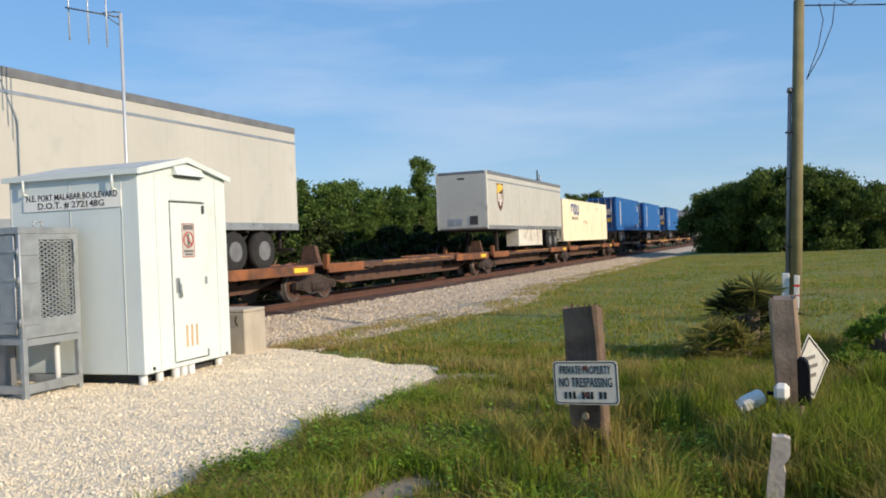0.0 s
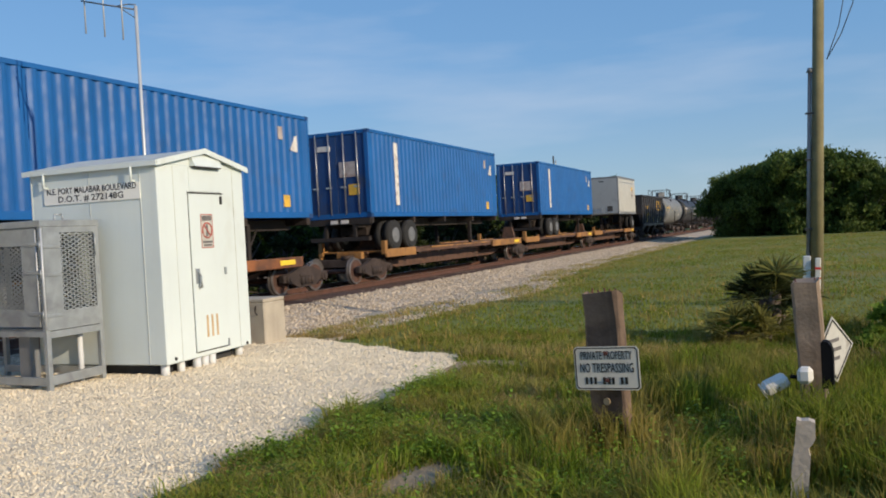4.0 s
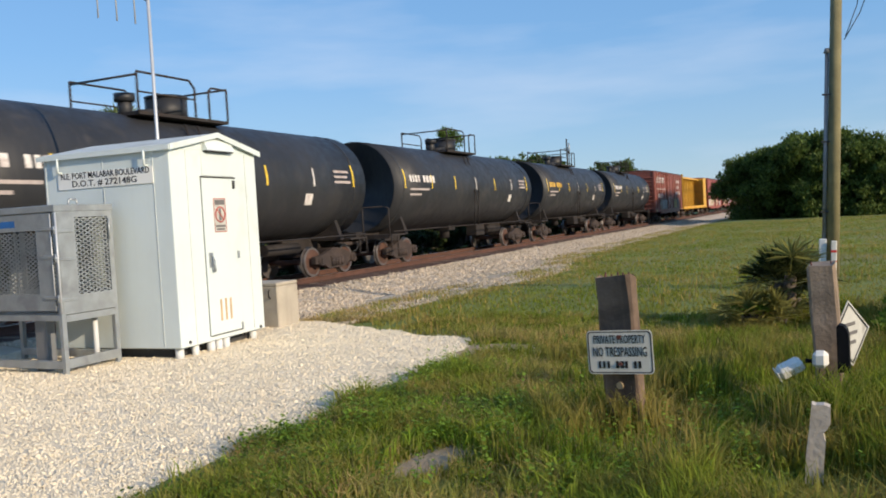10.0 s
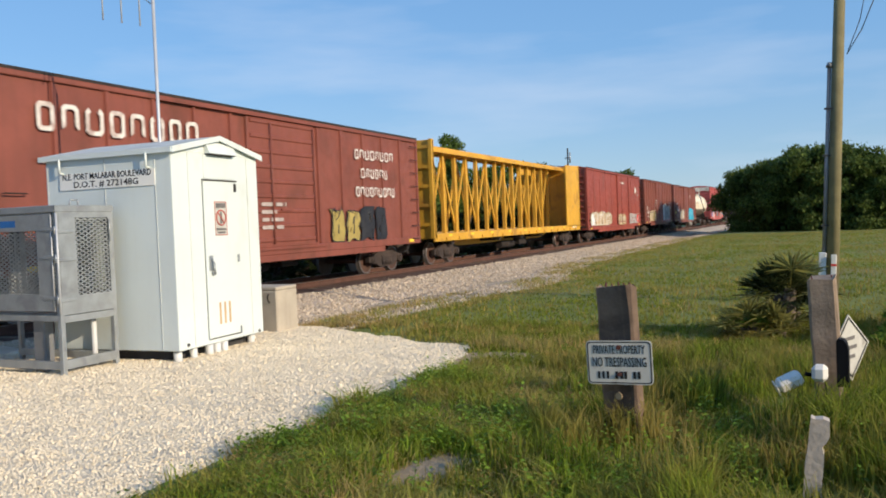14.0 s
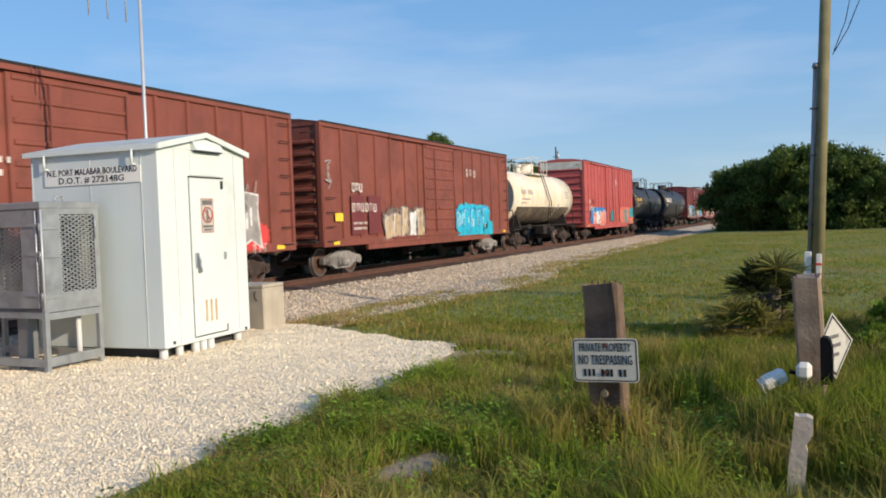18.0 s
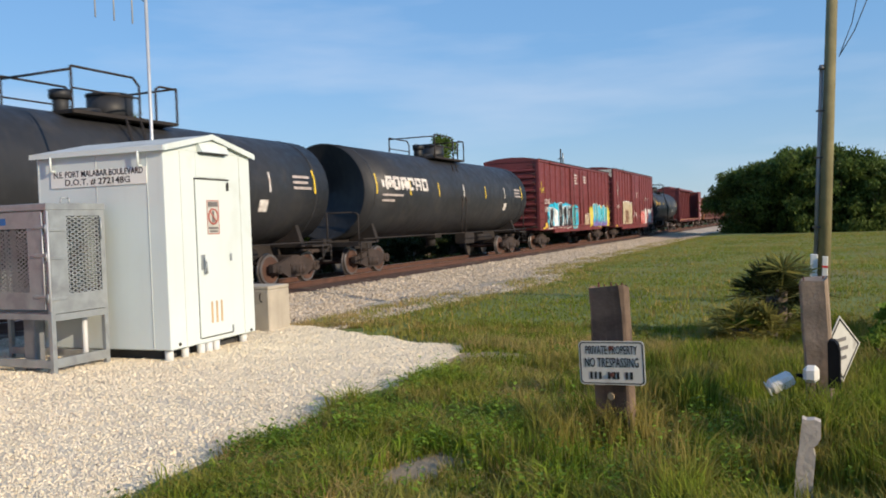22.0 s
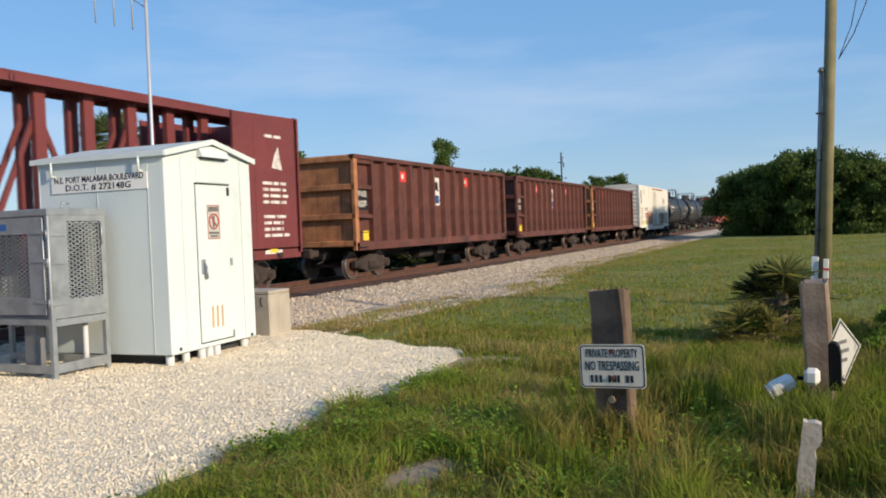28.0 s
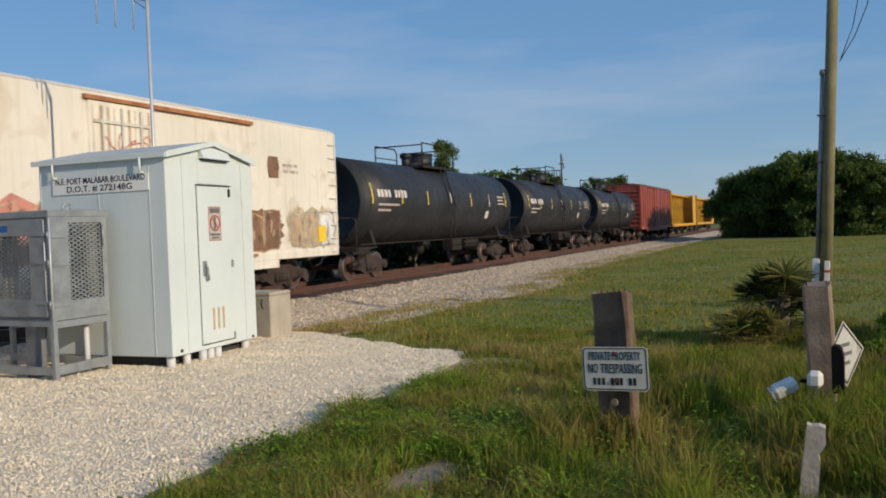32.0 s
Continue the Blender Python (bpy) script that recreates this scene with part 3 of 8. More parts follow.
def bars(parent, x, y, z, h, n, mt, seed=0, gap=0.28, wide=0.62, lines=1, name="stencil"):
    """A line of lettering that cannot be read: plain bars of its size."""
    r = random.Random(seed)
    for k in range(lines):
        m_ = n if k == 0 else r.randint(max(2, n - 3), n + 1)
        if h < 0.25:
            # small lettering: one plain bar for each word
            yy, left = y, m_
            while left > 0:
                q = min(left, r.randint(3, 6))
                w = q * h * (wide + gap) - h * gap
                last = part(name, S().box(x, x + 0.005, yy, yy + w, z - k * h * 1.6 + 0.12 * h, z - k * h * 1.6 + 0.88 * h), mt, parent)
                yy += w + h * 0.7
                left -= q
            continue
        yy = y
        for i in range(m_):
            w = h * wide * r.uniform(0.85, 1.1)
            last = part(name, hollow(x, yy, z, w, h, min(0.24 * w, 0.16 * h), i), mt, parent)
            yy += w + h * gap
    return last


def ribbon(pts, w, x):
    """A painted stroke: one connected strip along a line, lying x off the wall."""
    s = S()
    n = len(pts)
    for i, (a, b) in enumerate(pts):
        p, q = pts[max(0, i - 1)], pts[min(n - 1, i + 1)]
        L = math.hypot(q[0] - p[0], q[1] - p[1]) or 1
        ny, nz = -(q[1] - p[1]) / L * w, (q[0] - p[0]) / L * w
        s.v += [(x, a + ny, b + nz), (x, a - ny, b - nz)]
    for i in range(n - 1):
        s.face([2 * i, 2 * i + 1, 2 * i + 3, 2 * i + 2])
    return s


def curve(p, k=3):
    """Rounds the corners of a line."""
    for _ in range(k):
        q = [p[0]]
        for (a, b), (c, d) in zip(p, p[1:]):
            q += [(a * 0.75 + c * 0.25, b * 0.75 + d * 0.25), (a * 0.25 + c * 0.75, b * 0.25 + d * 0.75)]
        p = q + [p[-1]]
    return p


def tag(parent, x, y0, y1, z0, z1, cols, seed, letters=5, base=None, spiky=0.3, drips=0):
    """Spray-painted shapes without readable words. cols: cloud, outline, fill, accent; base: colour of the lower part."""
    r = random.Random(seed)
    H, W, yc, zc = z1 - z0, y1 - y0, (y0 + y1) / 2, (z0 + z1) / 2
    cloud, outline, fill, accent = (*cols, cols[-1], cols[-1])[:4]

    def flat(name, poly, layer, mt, under=parent, label=""):
        return part(name, S().prism(poly, "x", x + 0.0012 * layer, x + 0.0012 * layer + 0.0008), mt, under, label)

    if cloud:
        n, edge = 76, []
        for i in range(n):
            t = 2 * math.pi * i / n
            cy, cz = math.copysign(abs(math.cos(t)) ** 0.45, math.cos(t)), math.copysign(abs(math.sin(t)) ** 0.5, math.sin(t))
            k = 1 + (r.uniform(0, spiky) if i % 2 else -r.uniform(0, spiky)) * (1.0 if cz > -0.4 else 0.25)
            edge.append((yc + cy * W * 0.5 * (1 + r.uniform(-0.06, 0.04)), zc + cz * H * 0.46 * k))
        flat("painted_cloud", edge, 0, cloud)
    for i in range(drips):
        a, w = y0 + W * r.random(), r.uniform(0.015, 0.04)
        flat("painted_drip", [(a, z0 + 0.1 * H), (a + w, z0 + 0.1 * H), (a + w * 0.7, z0 - r.uniform(0.02, 0.12)), (a + w * 0.3, z0 - r.uniform(0.02, 0.12))], 1, cloud or fill)
    pitch = W * 0.92 / letters
    for i in range(letters):
        cy = y0 + W * 0.04 + pitch * (i + 0.5)
        hw, lean = pitch * r.uniform(0.4, 0.52), r.uniform(-0.12, 0.12) * H
        lo, hi = z0 + H * r.uniform(0.04, 0.12), z0 + H * r.uniform(0.72, 0.95)
        side_l, side_r = [], []
        for k in range(5):
            f = k / 4
            z = lo + (hi - lo) * f
            side_l.append((cy - hw * r.uniform(0.72, 1.08) + lean * (f - 0.5), z + r.uniform(-0.05, 0.05) * H))
            side_r.append((cy + hw * r.uniform(0.72, 1.08) + lean * (f - 0.5), z + r.uniform(-0.05, 0.05) * H))
        peak = (cy + r.uniform(-0.4, 0.4) * hw + lean * 0.5, hi + r.uniform(-0.12, 0.1) * H)
        poly = side_l + [peak] + side_r[::-1] + [(cy + r.uniform(-0.3, 0.3) * hw, lo + r.uniform(0.0, 0.14) * H)]
        mid = (sum(p[0] for p in poly) / len(poly), sum(p[1] for p in poly) / len(poly))
        g = 0.03 * H
        o = flat("painted_letter", [(p[0] + math.copysign(g, p[0] - mid[0]), p[1] + math.copysign(g, p[1] - mid[1])) for p in poly], 2 + (i % 2), outline)
        flat("painted_fill", poly, 4 + (i % 2), fill if r.random() < 0.75 else accent, o)
        for k in range(r.randint(1, 2)):
            a, b, w, h = cy + r.uniform(-0.5, 0.3) * hw, lo + (hi - lo) * r.uniform(0.12, 0.55), hw * r.uniform(0.14, 0.26), H * r.uniform(0.14, 0.3)
            flat("painted_slit", [(a, b), (a + w, b + 0.02 * H), (a + w * 1.2 + lean * 0.3, b + h), (a + w * 0.3 + lean * 0.3, b + h * 0.9)], 6 + k, outline if r.random() < 0.7 else accent, o)
        part("painted_highlight", ribbon(curve([(p[0] * 0.9 + mid[0] * 0.1, p[1]) for p in side_l[1:]] + [(peak[0], peak[1] - 0.05 * H)], 2), 0.014, x + 0.0012 * 8.5), accent, o)
    if base:
        n = 40
        top_edge = [(y0 + W * (0.03 + 0.94 * i / n), z0 + H * (0.2 + r.uniform(-0.1, 0.12) + 0.08 * math.sin(i * 1.1))) for i in range(n + 1)]
        flat("painted_base", top_edge + [(y1 - 0.05 * W, z0 + 0.02 * H), (y0 + 0.05 * W, z0 + 0.02 * H)], 9, base)
    for i in range(max(1, letters // 3)):
        a, b = r.uniform(y0, y1 - 0.5), r.uniform(z0 + 0.3 * H, z1)
        part("painted_scrawl", ribbon(curve([(a, b), (a + 0.2, b + 0.2 * H), (a + 0.1, b - 0.25 * H), (a + 0.4, b - 0.05 * H), (a + 0.5, b + 0.2 * H)], 2), 0.016, x + 0.0012 * 11), accent, parent)


def scrawl(parent, x, y, z, w, h, mt, seed, down=False):
    """A thin looping line of spray paint; down: the loops run down the wall."""
    r = random.Random(seed)
    pts, f1, f2 = [], r.uniform(0, 6), r.uniform(0, 6)
    for i in range(34):
        t = i / 33
        u, v = 0.06 + 0.82 * t + 0.09 * math.sin(25 * t + f1), 0.5 + (0.25 + 0.2 * math.sin(9 * t + f2)) * math.sin(31 * t + f2)
        pts.append((y + w * (v if down else u), z + h * (u if down else v)))
    part("painted_scrawl", ribbon(curve(pts, 1), 0.018, x), mt, parent)


def worn(m):
    """Paint scrubbed thin in places, so that the wall shows through."""
    n, l = m.node_tree.nodes, m.node_tree.links
    tc, t, mp_ = n.new("ShaderNodeTexCoord"), n.new("ShaderNodeTexNoise"), n.new("ShaderNodeMapping")
    mp_.inputs["Scale"].default_value = (1, 1, 0.45)
    t.inputs["Scale"].default_value, t.inputs["Detail"].default_value = 5.0, 7
    r, tr, ms = n.new("ShaderNodeMapRange"), n.new("ShaderNodeBsdfTransparent"), n.new("ShaderNodeMixShader")
    r.inputs["From Min"].default_value, r.inputs["From Max"].default_value, r.inputs["To Max"].default_value = 0.55, 0.7, 0.75
    l.new(tc.outputs["Object"], mp_.inputs["Vector"])
    l.new(mp_.outputs["Vector"], t.inputs["Vector"])
    l.new(t.outputs["Fac"], r.inputs["Value"])
    l.new(r.outputs["Result"], ms.inputs["Fac"])
    l.new(n["Principled BSDF"].outputs["BSDF"], ms.inputs[1])
    l.new(tr.outputs["BSDF"], ms.inputs[2])
    l.new(ms.outputs["Shader"], n["Material Output"].inputs["Surface"])
    return m


for key, rgb in {"g_cyan": (0.03, 0.42, 0.6), "g_white": (0.72, 0.72, 0.7), "g_black": (0.02, 0.02, 0.025), "g_red": (0.6, 0.06, 0.05), "g_pink": (0.72, 0.2, 0.3), "g_teal": (0.03, 0.33, 0.34),
                 "g_yellow": (0.7, 0.58, 0.06), "g_blue": (0.05, 0.2, 0.5), "g_tan": (0.48, 0.36, 0.22), "g_grey": (0.34, 0.32, 0.3), "g_green": (0.2, 0.42, 0.12), "g_coral": (0.7, 0.16, 0.1),
                 "g_sand": (0.5, 0.42, 0.28), "g_ash": (0.17, 0.125, 0.105), "g_purple": (0.2, 0.15, 0.4), "g_rose": (0.5, 0.22, 0.17), "g_brown": (0.22, 0.12, 0.07), "g_olive": (0.36, 0.28, 0.08)}.items():
    M[key] = worn(mat("spray_paint_" + key[2:], rgb, 0.55, var=0.2, scale=2.2, stain=tuple(c * 0.45 + 0.03 for c in rgb), stain_amt=0.4, stain_scale=2.5))


def start(name, y0, label, category):
    car = thing(name, label, category, "cars of the freight train", pose(-D, y0, 0))
    TRAIN.append((car, y0))
    return car


def boxcar(y0, L, paint, label, zt=4.45, zb=1.0, half=1.5, ribs=15, door=(0.42, 0.6), door_mat=None, smooth_side=False, roof_mat=None, end_top=None, double=False, rows=9):
    car = start("boxcar", y0, label, "boxcar")
    b = S().box(-half + 0.04, half - 0.04, 0.05, L - 0.05, zb, zt, 0.03)
    part("body", b, paint, car)
    part("top_chord", S().box(half - 0.05, half + 0.02, 0.02, L - 0.02, zt - 0.13, zt + 0.02, 0.015), paint, car)
    part("side_sill", S().box(half - 0.05, half + 0.025, 0.02, L - 0.02, zb - 0.12, zb + 0.1, 0.015).box(half - 0.06, half + 0.02, 2.6, L - 2.6, zb - 0.28, zb - 0.12), paint, car)
    d0, d1 = L * door[0], L * door[1]
    if not smooth_side:
        rib = S().prism([(half - 0.05, -0.055), (half + 0.015, -0.035), (half + 0.015, 0.035), (half - 0.05, 0.055)], "z", zb + 0.1, zt - 0.13).mesh("rib", paint)
    else:
        rib = S().box(half - 0.045, half - 0.03, -0.012, 0.012, zb + 0.1, zt - 0.13).mesh("rib", paint)
    for i in range(ribs + 1):
        y = 0.09 + (L - 0.18) * i / ribs
        if not d0 - 0.12 < y < d1 + 0.12:
            part("rib", rib, None, car, m=pose(0, y, 0))
    leaves = [(d0, (d0 + d1) / 2 - 0.01), ((d0 + d1) / 2 + 0.01, d1)] if double else [(d0, d1)]
    for a, c in leaves:
        dr = part("door", S().box(half - 0.05, half + 0.03, a, c, zb + 0.08, zt - 0.16, 0.015), door_mat or paint, car)
        g = S()
        if rows:
            for k in range(rows):
                z = zb + 0.2 + (zt - zb - 0.5) * k / (rows - 1)
                g.prism([(half + 0.03, z), (half + 0.06, z + 0.03), (half + 0.06, z + 0.09), (half + 0.03, z + 0.12)], "y", a + 0.1, c - 0.1)
        else:
            for y in (a + 0.05, c - 0.05):
                g.box(half + 0.03, half + 0.055, y - 0.05, y + 0.05, zb + 0.1, zt - 0.2)
            for z in (zb + 0.3, zb + 1.2, (zb + zt) / 2, zt - 0.4):
                g.box(half + 0.03, half + 0.05, a + 0.05, c - 0.05, z - 0.035, z + 0.035)
        part("door_corrugation", g, door_mat or paint, dr)
        rods = S()
        for y in (a + 0.3 * (c - a), c - 0.12):
            rods.rod((half + 0.085, y, zb + 0.15), (half + 0.085, y, zt - 0.25), 0.02, 6)
        rods.box(half + 0.06, half + 0.1, (a + c) / 2 - 0.25, (a + c) / 2 + 0.25, zb + 1.0, zb + 1.06)
        part("lock_rod", rods, door_mat or paint, dr)
    # thin dark strip along the roof edge, added as the eave's shadow line
    part("eave_strip", S().box(half - 0.05, half + 0.025, 0.03, L - 0.03, zt - 0.03, zt + 0.035, 0.008), "under", car)
    part("door_rail", S().box(half - 0.02, half + 0.07, max(0.1, d0 - (d1 - d0)), min(L - 0.1, d1 + 0.4), zb + 0.01, zb + 0.06), paint, car)
    part("door_rail", S().box(half - 0.02, half + 0.08, max(0.1, d0 - (d1 - d0)), d1 + 0.4, zt - 0.14, zt - 0.06), paint, car)
    r = S().prism([(-half + 0.01, zt), (half - 0.01, zt), (half * 0.5, zt + 0.12), (0, zt + 0.16), (-half * 0.5, zt + 0.12)], "y", 0.02, L - 0.02)
    for i in range(1, 14):
        y = L * i / 14
        r.prism([(-half + 0.02, zt + 0.01), (half - 0.02, zt + 0.01), (half * 0.5, zt + 0.16), (0, zt + 0.2), (-half * 0.5, zt + 0.16)], "y", y - 0.05, y + 0.05)
    part("roof", r, roof_mat or "gondola", car)
    for y, s in ((0.05, -1), (L - 0.05, 1)):
        n = 9
        er = S().prism([(0, -0.085), (s * 0.09, -0.03), (s * 0.09, 0.03), (0, 0.085)], "x", -half + 0.22, half - 0.22).mesh("end_rib", paint)
        for k in range(n):
            part("end_rib", er, None, car, m=pose(0, y, zb + 0.18 + (zt - zb - 0.75) * k / (n - 1)))
        part("end_sill", S().box(-half, half, y - 0.03 * s, y + 0.04 * s, zb - 0.1, zb + 0.06), paint, car)
        part("end_plate", S().box(-half, half, y, y + 0.03 * s, zt - 0.1, zt), paint, car)
        for sx in (-1, 1):
            part("corner_post", S().box(sx * (half - 0.14), sx * half, y - 0.02 * s, y + 0.05 * s, zb, zt), paint, car)
        part("crossover_step", S().box(-half + 0.1, half - 0.1, y + s * 0.1, y + s * 0.3, zb + 0.02, zb + 0.07), "under", car)
    if end_top:
        part("end_top_panel", S().box(-half + 0.1, half - 0.1, 0.0, 0.03, zt - 0.62, zt - 0.06), end_top, car)
    ladder(car, half + 0.01, 0.2, 0.62, zb + 0.05, zb + 1.3, 4)
    ladder(car, half + 0.01, L - 0.62, L - 0.2, zb + 0.05, zt - 0.3, 8)
    ladder(car, -0.03, half - 0.6, half - 0.2, zb + 0.1, zt - 0.3, 8, axis="x")
    bw = S().rod((-0.5, -0.02, zb + 1.6), (-0.5, -0.14, zb + 1.6), 0.27, 14)
    part("brake_wheel", bw, "under", car)
    underframe(car, L, zb)
    couplers(car, L)
    trucks(car, 1.75, L - 1.75)
    for y in (0.5, L - 0.9):
        part("yellow_patch", S().box(half + 0.02, half + 0.028, y, y + 0.35, zb - 0.06, zb + 0.04), "yellow_reflector", car)
    return car


def tankcar(y0, L, paint, label, r=1.53, zc=2.63, marks="white_mark", seams=(), dome=0.5, seed=1, belly=None, walkway=True, rail="under", big=0):
    car = start("tank_car", y0, label, "tank car")
    a, c = 0.55, L - 0.55
    def hoop(y, rr, dz=0.0):
        return [(rr * math.cos(t), y, zc + dz + rr * math.sin(t)) for t in (2 * math.pi * i / 36 for i in range(36))]
    rows = []
    for k in range(7):
        t = math.pi / 2 * k / 6
        rows.append(hoop(a + 0.62 * (1 - math.sin(t)), max(0.02, r * math.cos(math.pi / 2 - t)) if k else 0.03))
    rows += [hoop(a + 0.62 + (c - a - 1.24) * k / 6, r) for k in range(1, 6)]
    for k in range(7):
        t = math.pi / 2 * (1 - k / 6)
        rows.append(hoop(c - 0.62 * (1 - math.sin(t)), max(0.03, r * math.cos(math.pi / 2 - t))))
    part("tank", S().ring(rows), paint, car)
    for y in list(seams) + [a + 0.62, c - 0.62]:
        part("weld_band", S().ring([hoop(y - 0.03, r), hoop(y - 0.03, r + 0.012), hoop(y + 0.03, r + 0.012), hoop(y + 0.03, r)], caps=False), paint, car)
    if belly:
        rows = [[((r + 0.008) * math.cos(t), y, zc + (r + 0.008) * math.sin(t)) for t in (math.pi * (1.12 + 0.76 * i / 20) for i in range(21))] for y in (a + 0.62, c - 0.62)]
        part("belly_jacket", S().ring(rows, closed=False), belly, car)
    # walkway, rails and the domes on top
    yc, zt = L * dome, zc + r
    if walkway:
        p = S().box(-1.0, 1.0, yc - 1.45, yc + 1.45, zt - 0.12, zt - 0.05)
        part("platform", p, rail, car)
        for x in (-0.98, 0.98):
            part("handrail", S().tube([(x, yc - 1.45, zt - 0.1), (x, yc - 1.45, zt + 0.78), (x, yc + 0.15, zt + 0.78), (x, yc + 0.32, zt + 0.62), (x, yc + 0.32, zt - 0.1)], 0.026).tube([(x, yc - 1.45, zt + 0.36), (x, yc + 0.3, zt + 0.36)], 0.02), rail, car)
            part("handrail", S().tube([(x, yc + 0.8, zt - 0.1), (x, yc + 0.8, zt + 0.62), (x, yc + 0.92, zt + 0.7), (x, yc + 1.45, zt + 0.7), (x, yc + 1.45, zt - 0.1)], 0.026), rail, car)
        for y in (yc - 1.45, yc + 1.45):
            part("end_rail", S().tube([(-0.98, y, zt + 0.72), (0.98, y, zt + 0.72)], 0.026), rail, car)
    part("dome", S().rod((0, yc + 0.45, zt - 0.1), (0, yc + 0.45, zt + 0.48), 0.48, 18).rod((0, yc + 0.45, zt + 0.48), (0, yc + 0.45, zt + 0.54), 0.5, 18), paint, car)
    part("valve", S().rod((0, yc - 0.85, zt - 0.1), (0, yc - 0.85, zt + 0.4), 0.16, 10).rod((0, yc - 0.85, zt + 0.3), (0, yc - 0.85, zt + 0.48), 0.23, 10), paint, car)
    part("manway", S().rod((0, yc - 0.2, zt - 0.1), (0, yc - 0.2, zt + 0.16), 0.3, 14), paint, car)
    # stub sills, bolsters, ladders, brake gear
    for y, s in ((0, 1), (L, -1)):
        u = S().box(-0.25, 0.25, y + 0.1 * s, y + 3.2 * s, 0.75, 1.15, 0.02).box(-1.35, 1.35, y + 0.35 * s, y + 0.55 * s, 0.9, 1.02)
        u.prism([(-1.3, 1.0), (1.3, 1.0), (1.05, 1.75), (-1.05, 1.75)], "y", y + 1.62 * s, y + 1.78 * s)
        u.tube([(1.3, y + 0.45 * s, 1.0), (1.3, y + 0.45 * s, 1.9), (1.1, y + 0.45 * s, 1.95), (-1.1, y + 0.45 * s, 1.95), (-1.3, y + 0.45 * s, 1.9), (-1.3, y + 0.45 * s, 1.0)], 0.025)
        part("end_sill", u, "under", car)
        part("head_step", S().box(-1.4, 1.4, y + 0.4 * s, y + 1.4 * s, 0.98, 1.03), "under", car)
        for x in (-1.38, 1.38):
            part("step", S().tube([(x, y + 0.42 * s, 1.0), (x, y + 0.42 * s, 0.55), (x, y + 0.85 * s, 0.55), (x, y + 0.85 * s, 1.0)], 0.022), "under", car)
    part("side_ladder", S().tube([(1.45, yc - 0.2, 1.1), (1.56, yc - 0.2, 2.4), (1.1, yc - 0.2, 3.9)], 0.025).tube([(1.45, yc + 0.2, 1.1), (1.56, yc + 0.2, 2.4), (1.1, yc + 0.2, 3.9)], 0.025), "under", car)
    part("running_rail", S().tube([(1.42, 0.5, 1.12), (1.42, L - 0.5, 1.12)], 0.022), "under", car)
    part("outlet", S().rod((0, L / 2, 0.62), (0, L / 2, 1.2), 0.2, 10).box(-0.35, 0.35, L / 2 - 0.3, L / 2 + 0.3, 0.95, 1.2), "under", car)
    part("valve_box", S().box(0.2, 0.7, L * 0.62, L * 0.68, 0.62, 1.1, 0.03), "under", car)
    part("brake_cylinder", S().rod((0.6, L * 0.7, 0.85), (0.6, L * 0.8, 0.85), 0.16, 10), "under", car)
    # markings that follow the shell
    def shell(yy, w, z0, z1, mt, name):
        t0, t1 = math.asin((z0 - zc) / r), math.asin((z1 - zc) / r)
        rr = r + 0.006
        rows = [[(rr * math.cos(t), y, zc + rr * math.sin(t)) for t in (t0 + (t1 - t0) * i / 5 for i in range(6))] for y in (yy, yy + w)]
        part(name, S().ring(rows, closed=False), mt, car)
    g = random.Random(seed)
    for k in range(7):
        yy = a + 0.75 + (c - a - 1.5) * k / 6
        shell(yy, 0.07, zc - 0.1, zc + 0.55 if k in (0, 6) else zc + 0.4, "yellow_reflector" if k in (0, 1, 2, 4, 6) else "white_mark", "reflective_tape")
    yy = a + 1.15
    for i in range(9):
        w = g.uniform(0.13, 0.2)
        if i != 4:
            shell(yy, w, zc + 0.12, zc + 0.36, marks, "stencil")
        yy += w + 0.07
    for k, (yy, w, z) in enumerate(((a + 1.15, 1.5, zc - 0.16), (a + 1.15, 0.9, zc - 0.34), (c - 1.75, 0.8, zc + 0.3), (c - 1.75, 0.7, zc + 0.15), (c - 1.75, 0.85, zc), (c - 3.2, 0.35, zc - 0.6))):
        shell(yy, w, z, z + (0.07 if k < 5 else 0.3), "dim_mark" if k < 5 else "white_mark", "stencil_line")
    for i in range(big):
        yy = 2.0 + 0.55 * i
        for dy, w, a0, b0 in ((0, 0.12, 0.06, 0.5), (0.12, 0.22, 0.4, 0.5), (0.34, 0.11, 0.06 if i % 3 else 0.25, 0.5), (0.12, 0.22, 0.06 if i % 2 else 0.2, 0.16 if i % 2 else 0.28)):
            shell(yy + dy, w, zc + a0, zc + b0, "white_mark", "emblem_bar")
    couplers(car, L)
    trucks(car, 1.7, L - 1.7)
    return car


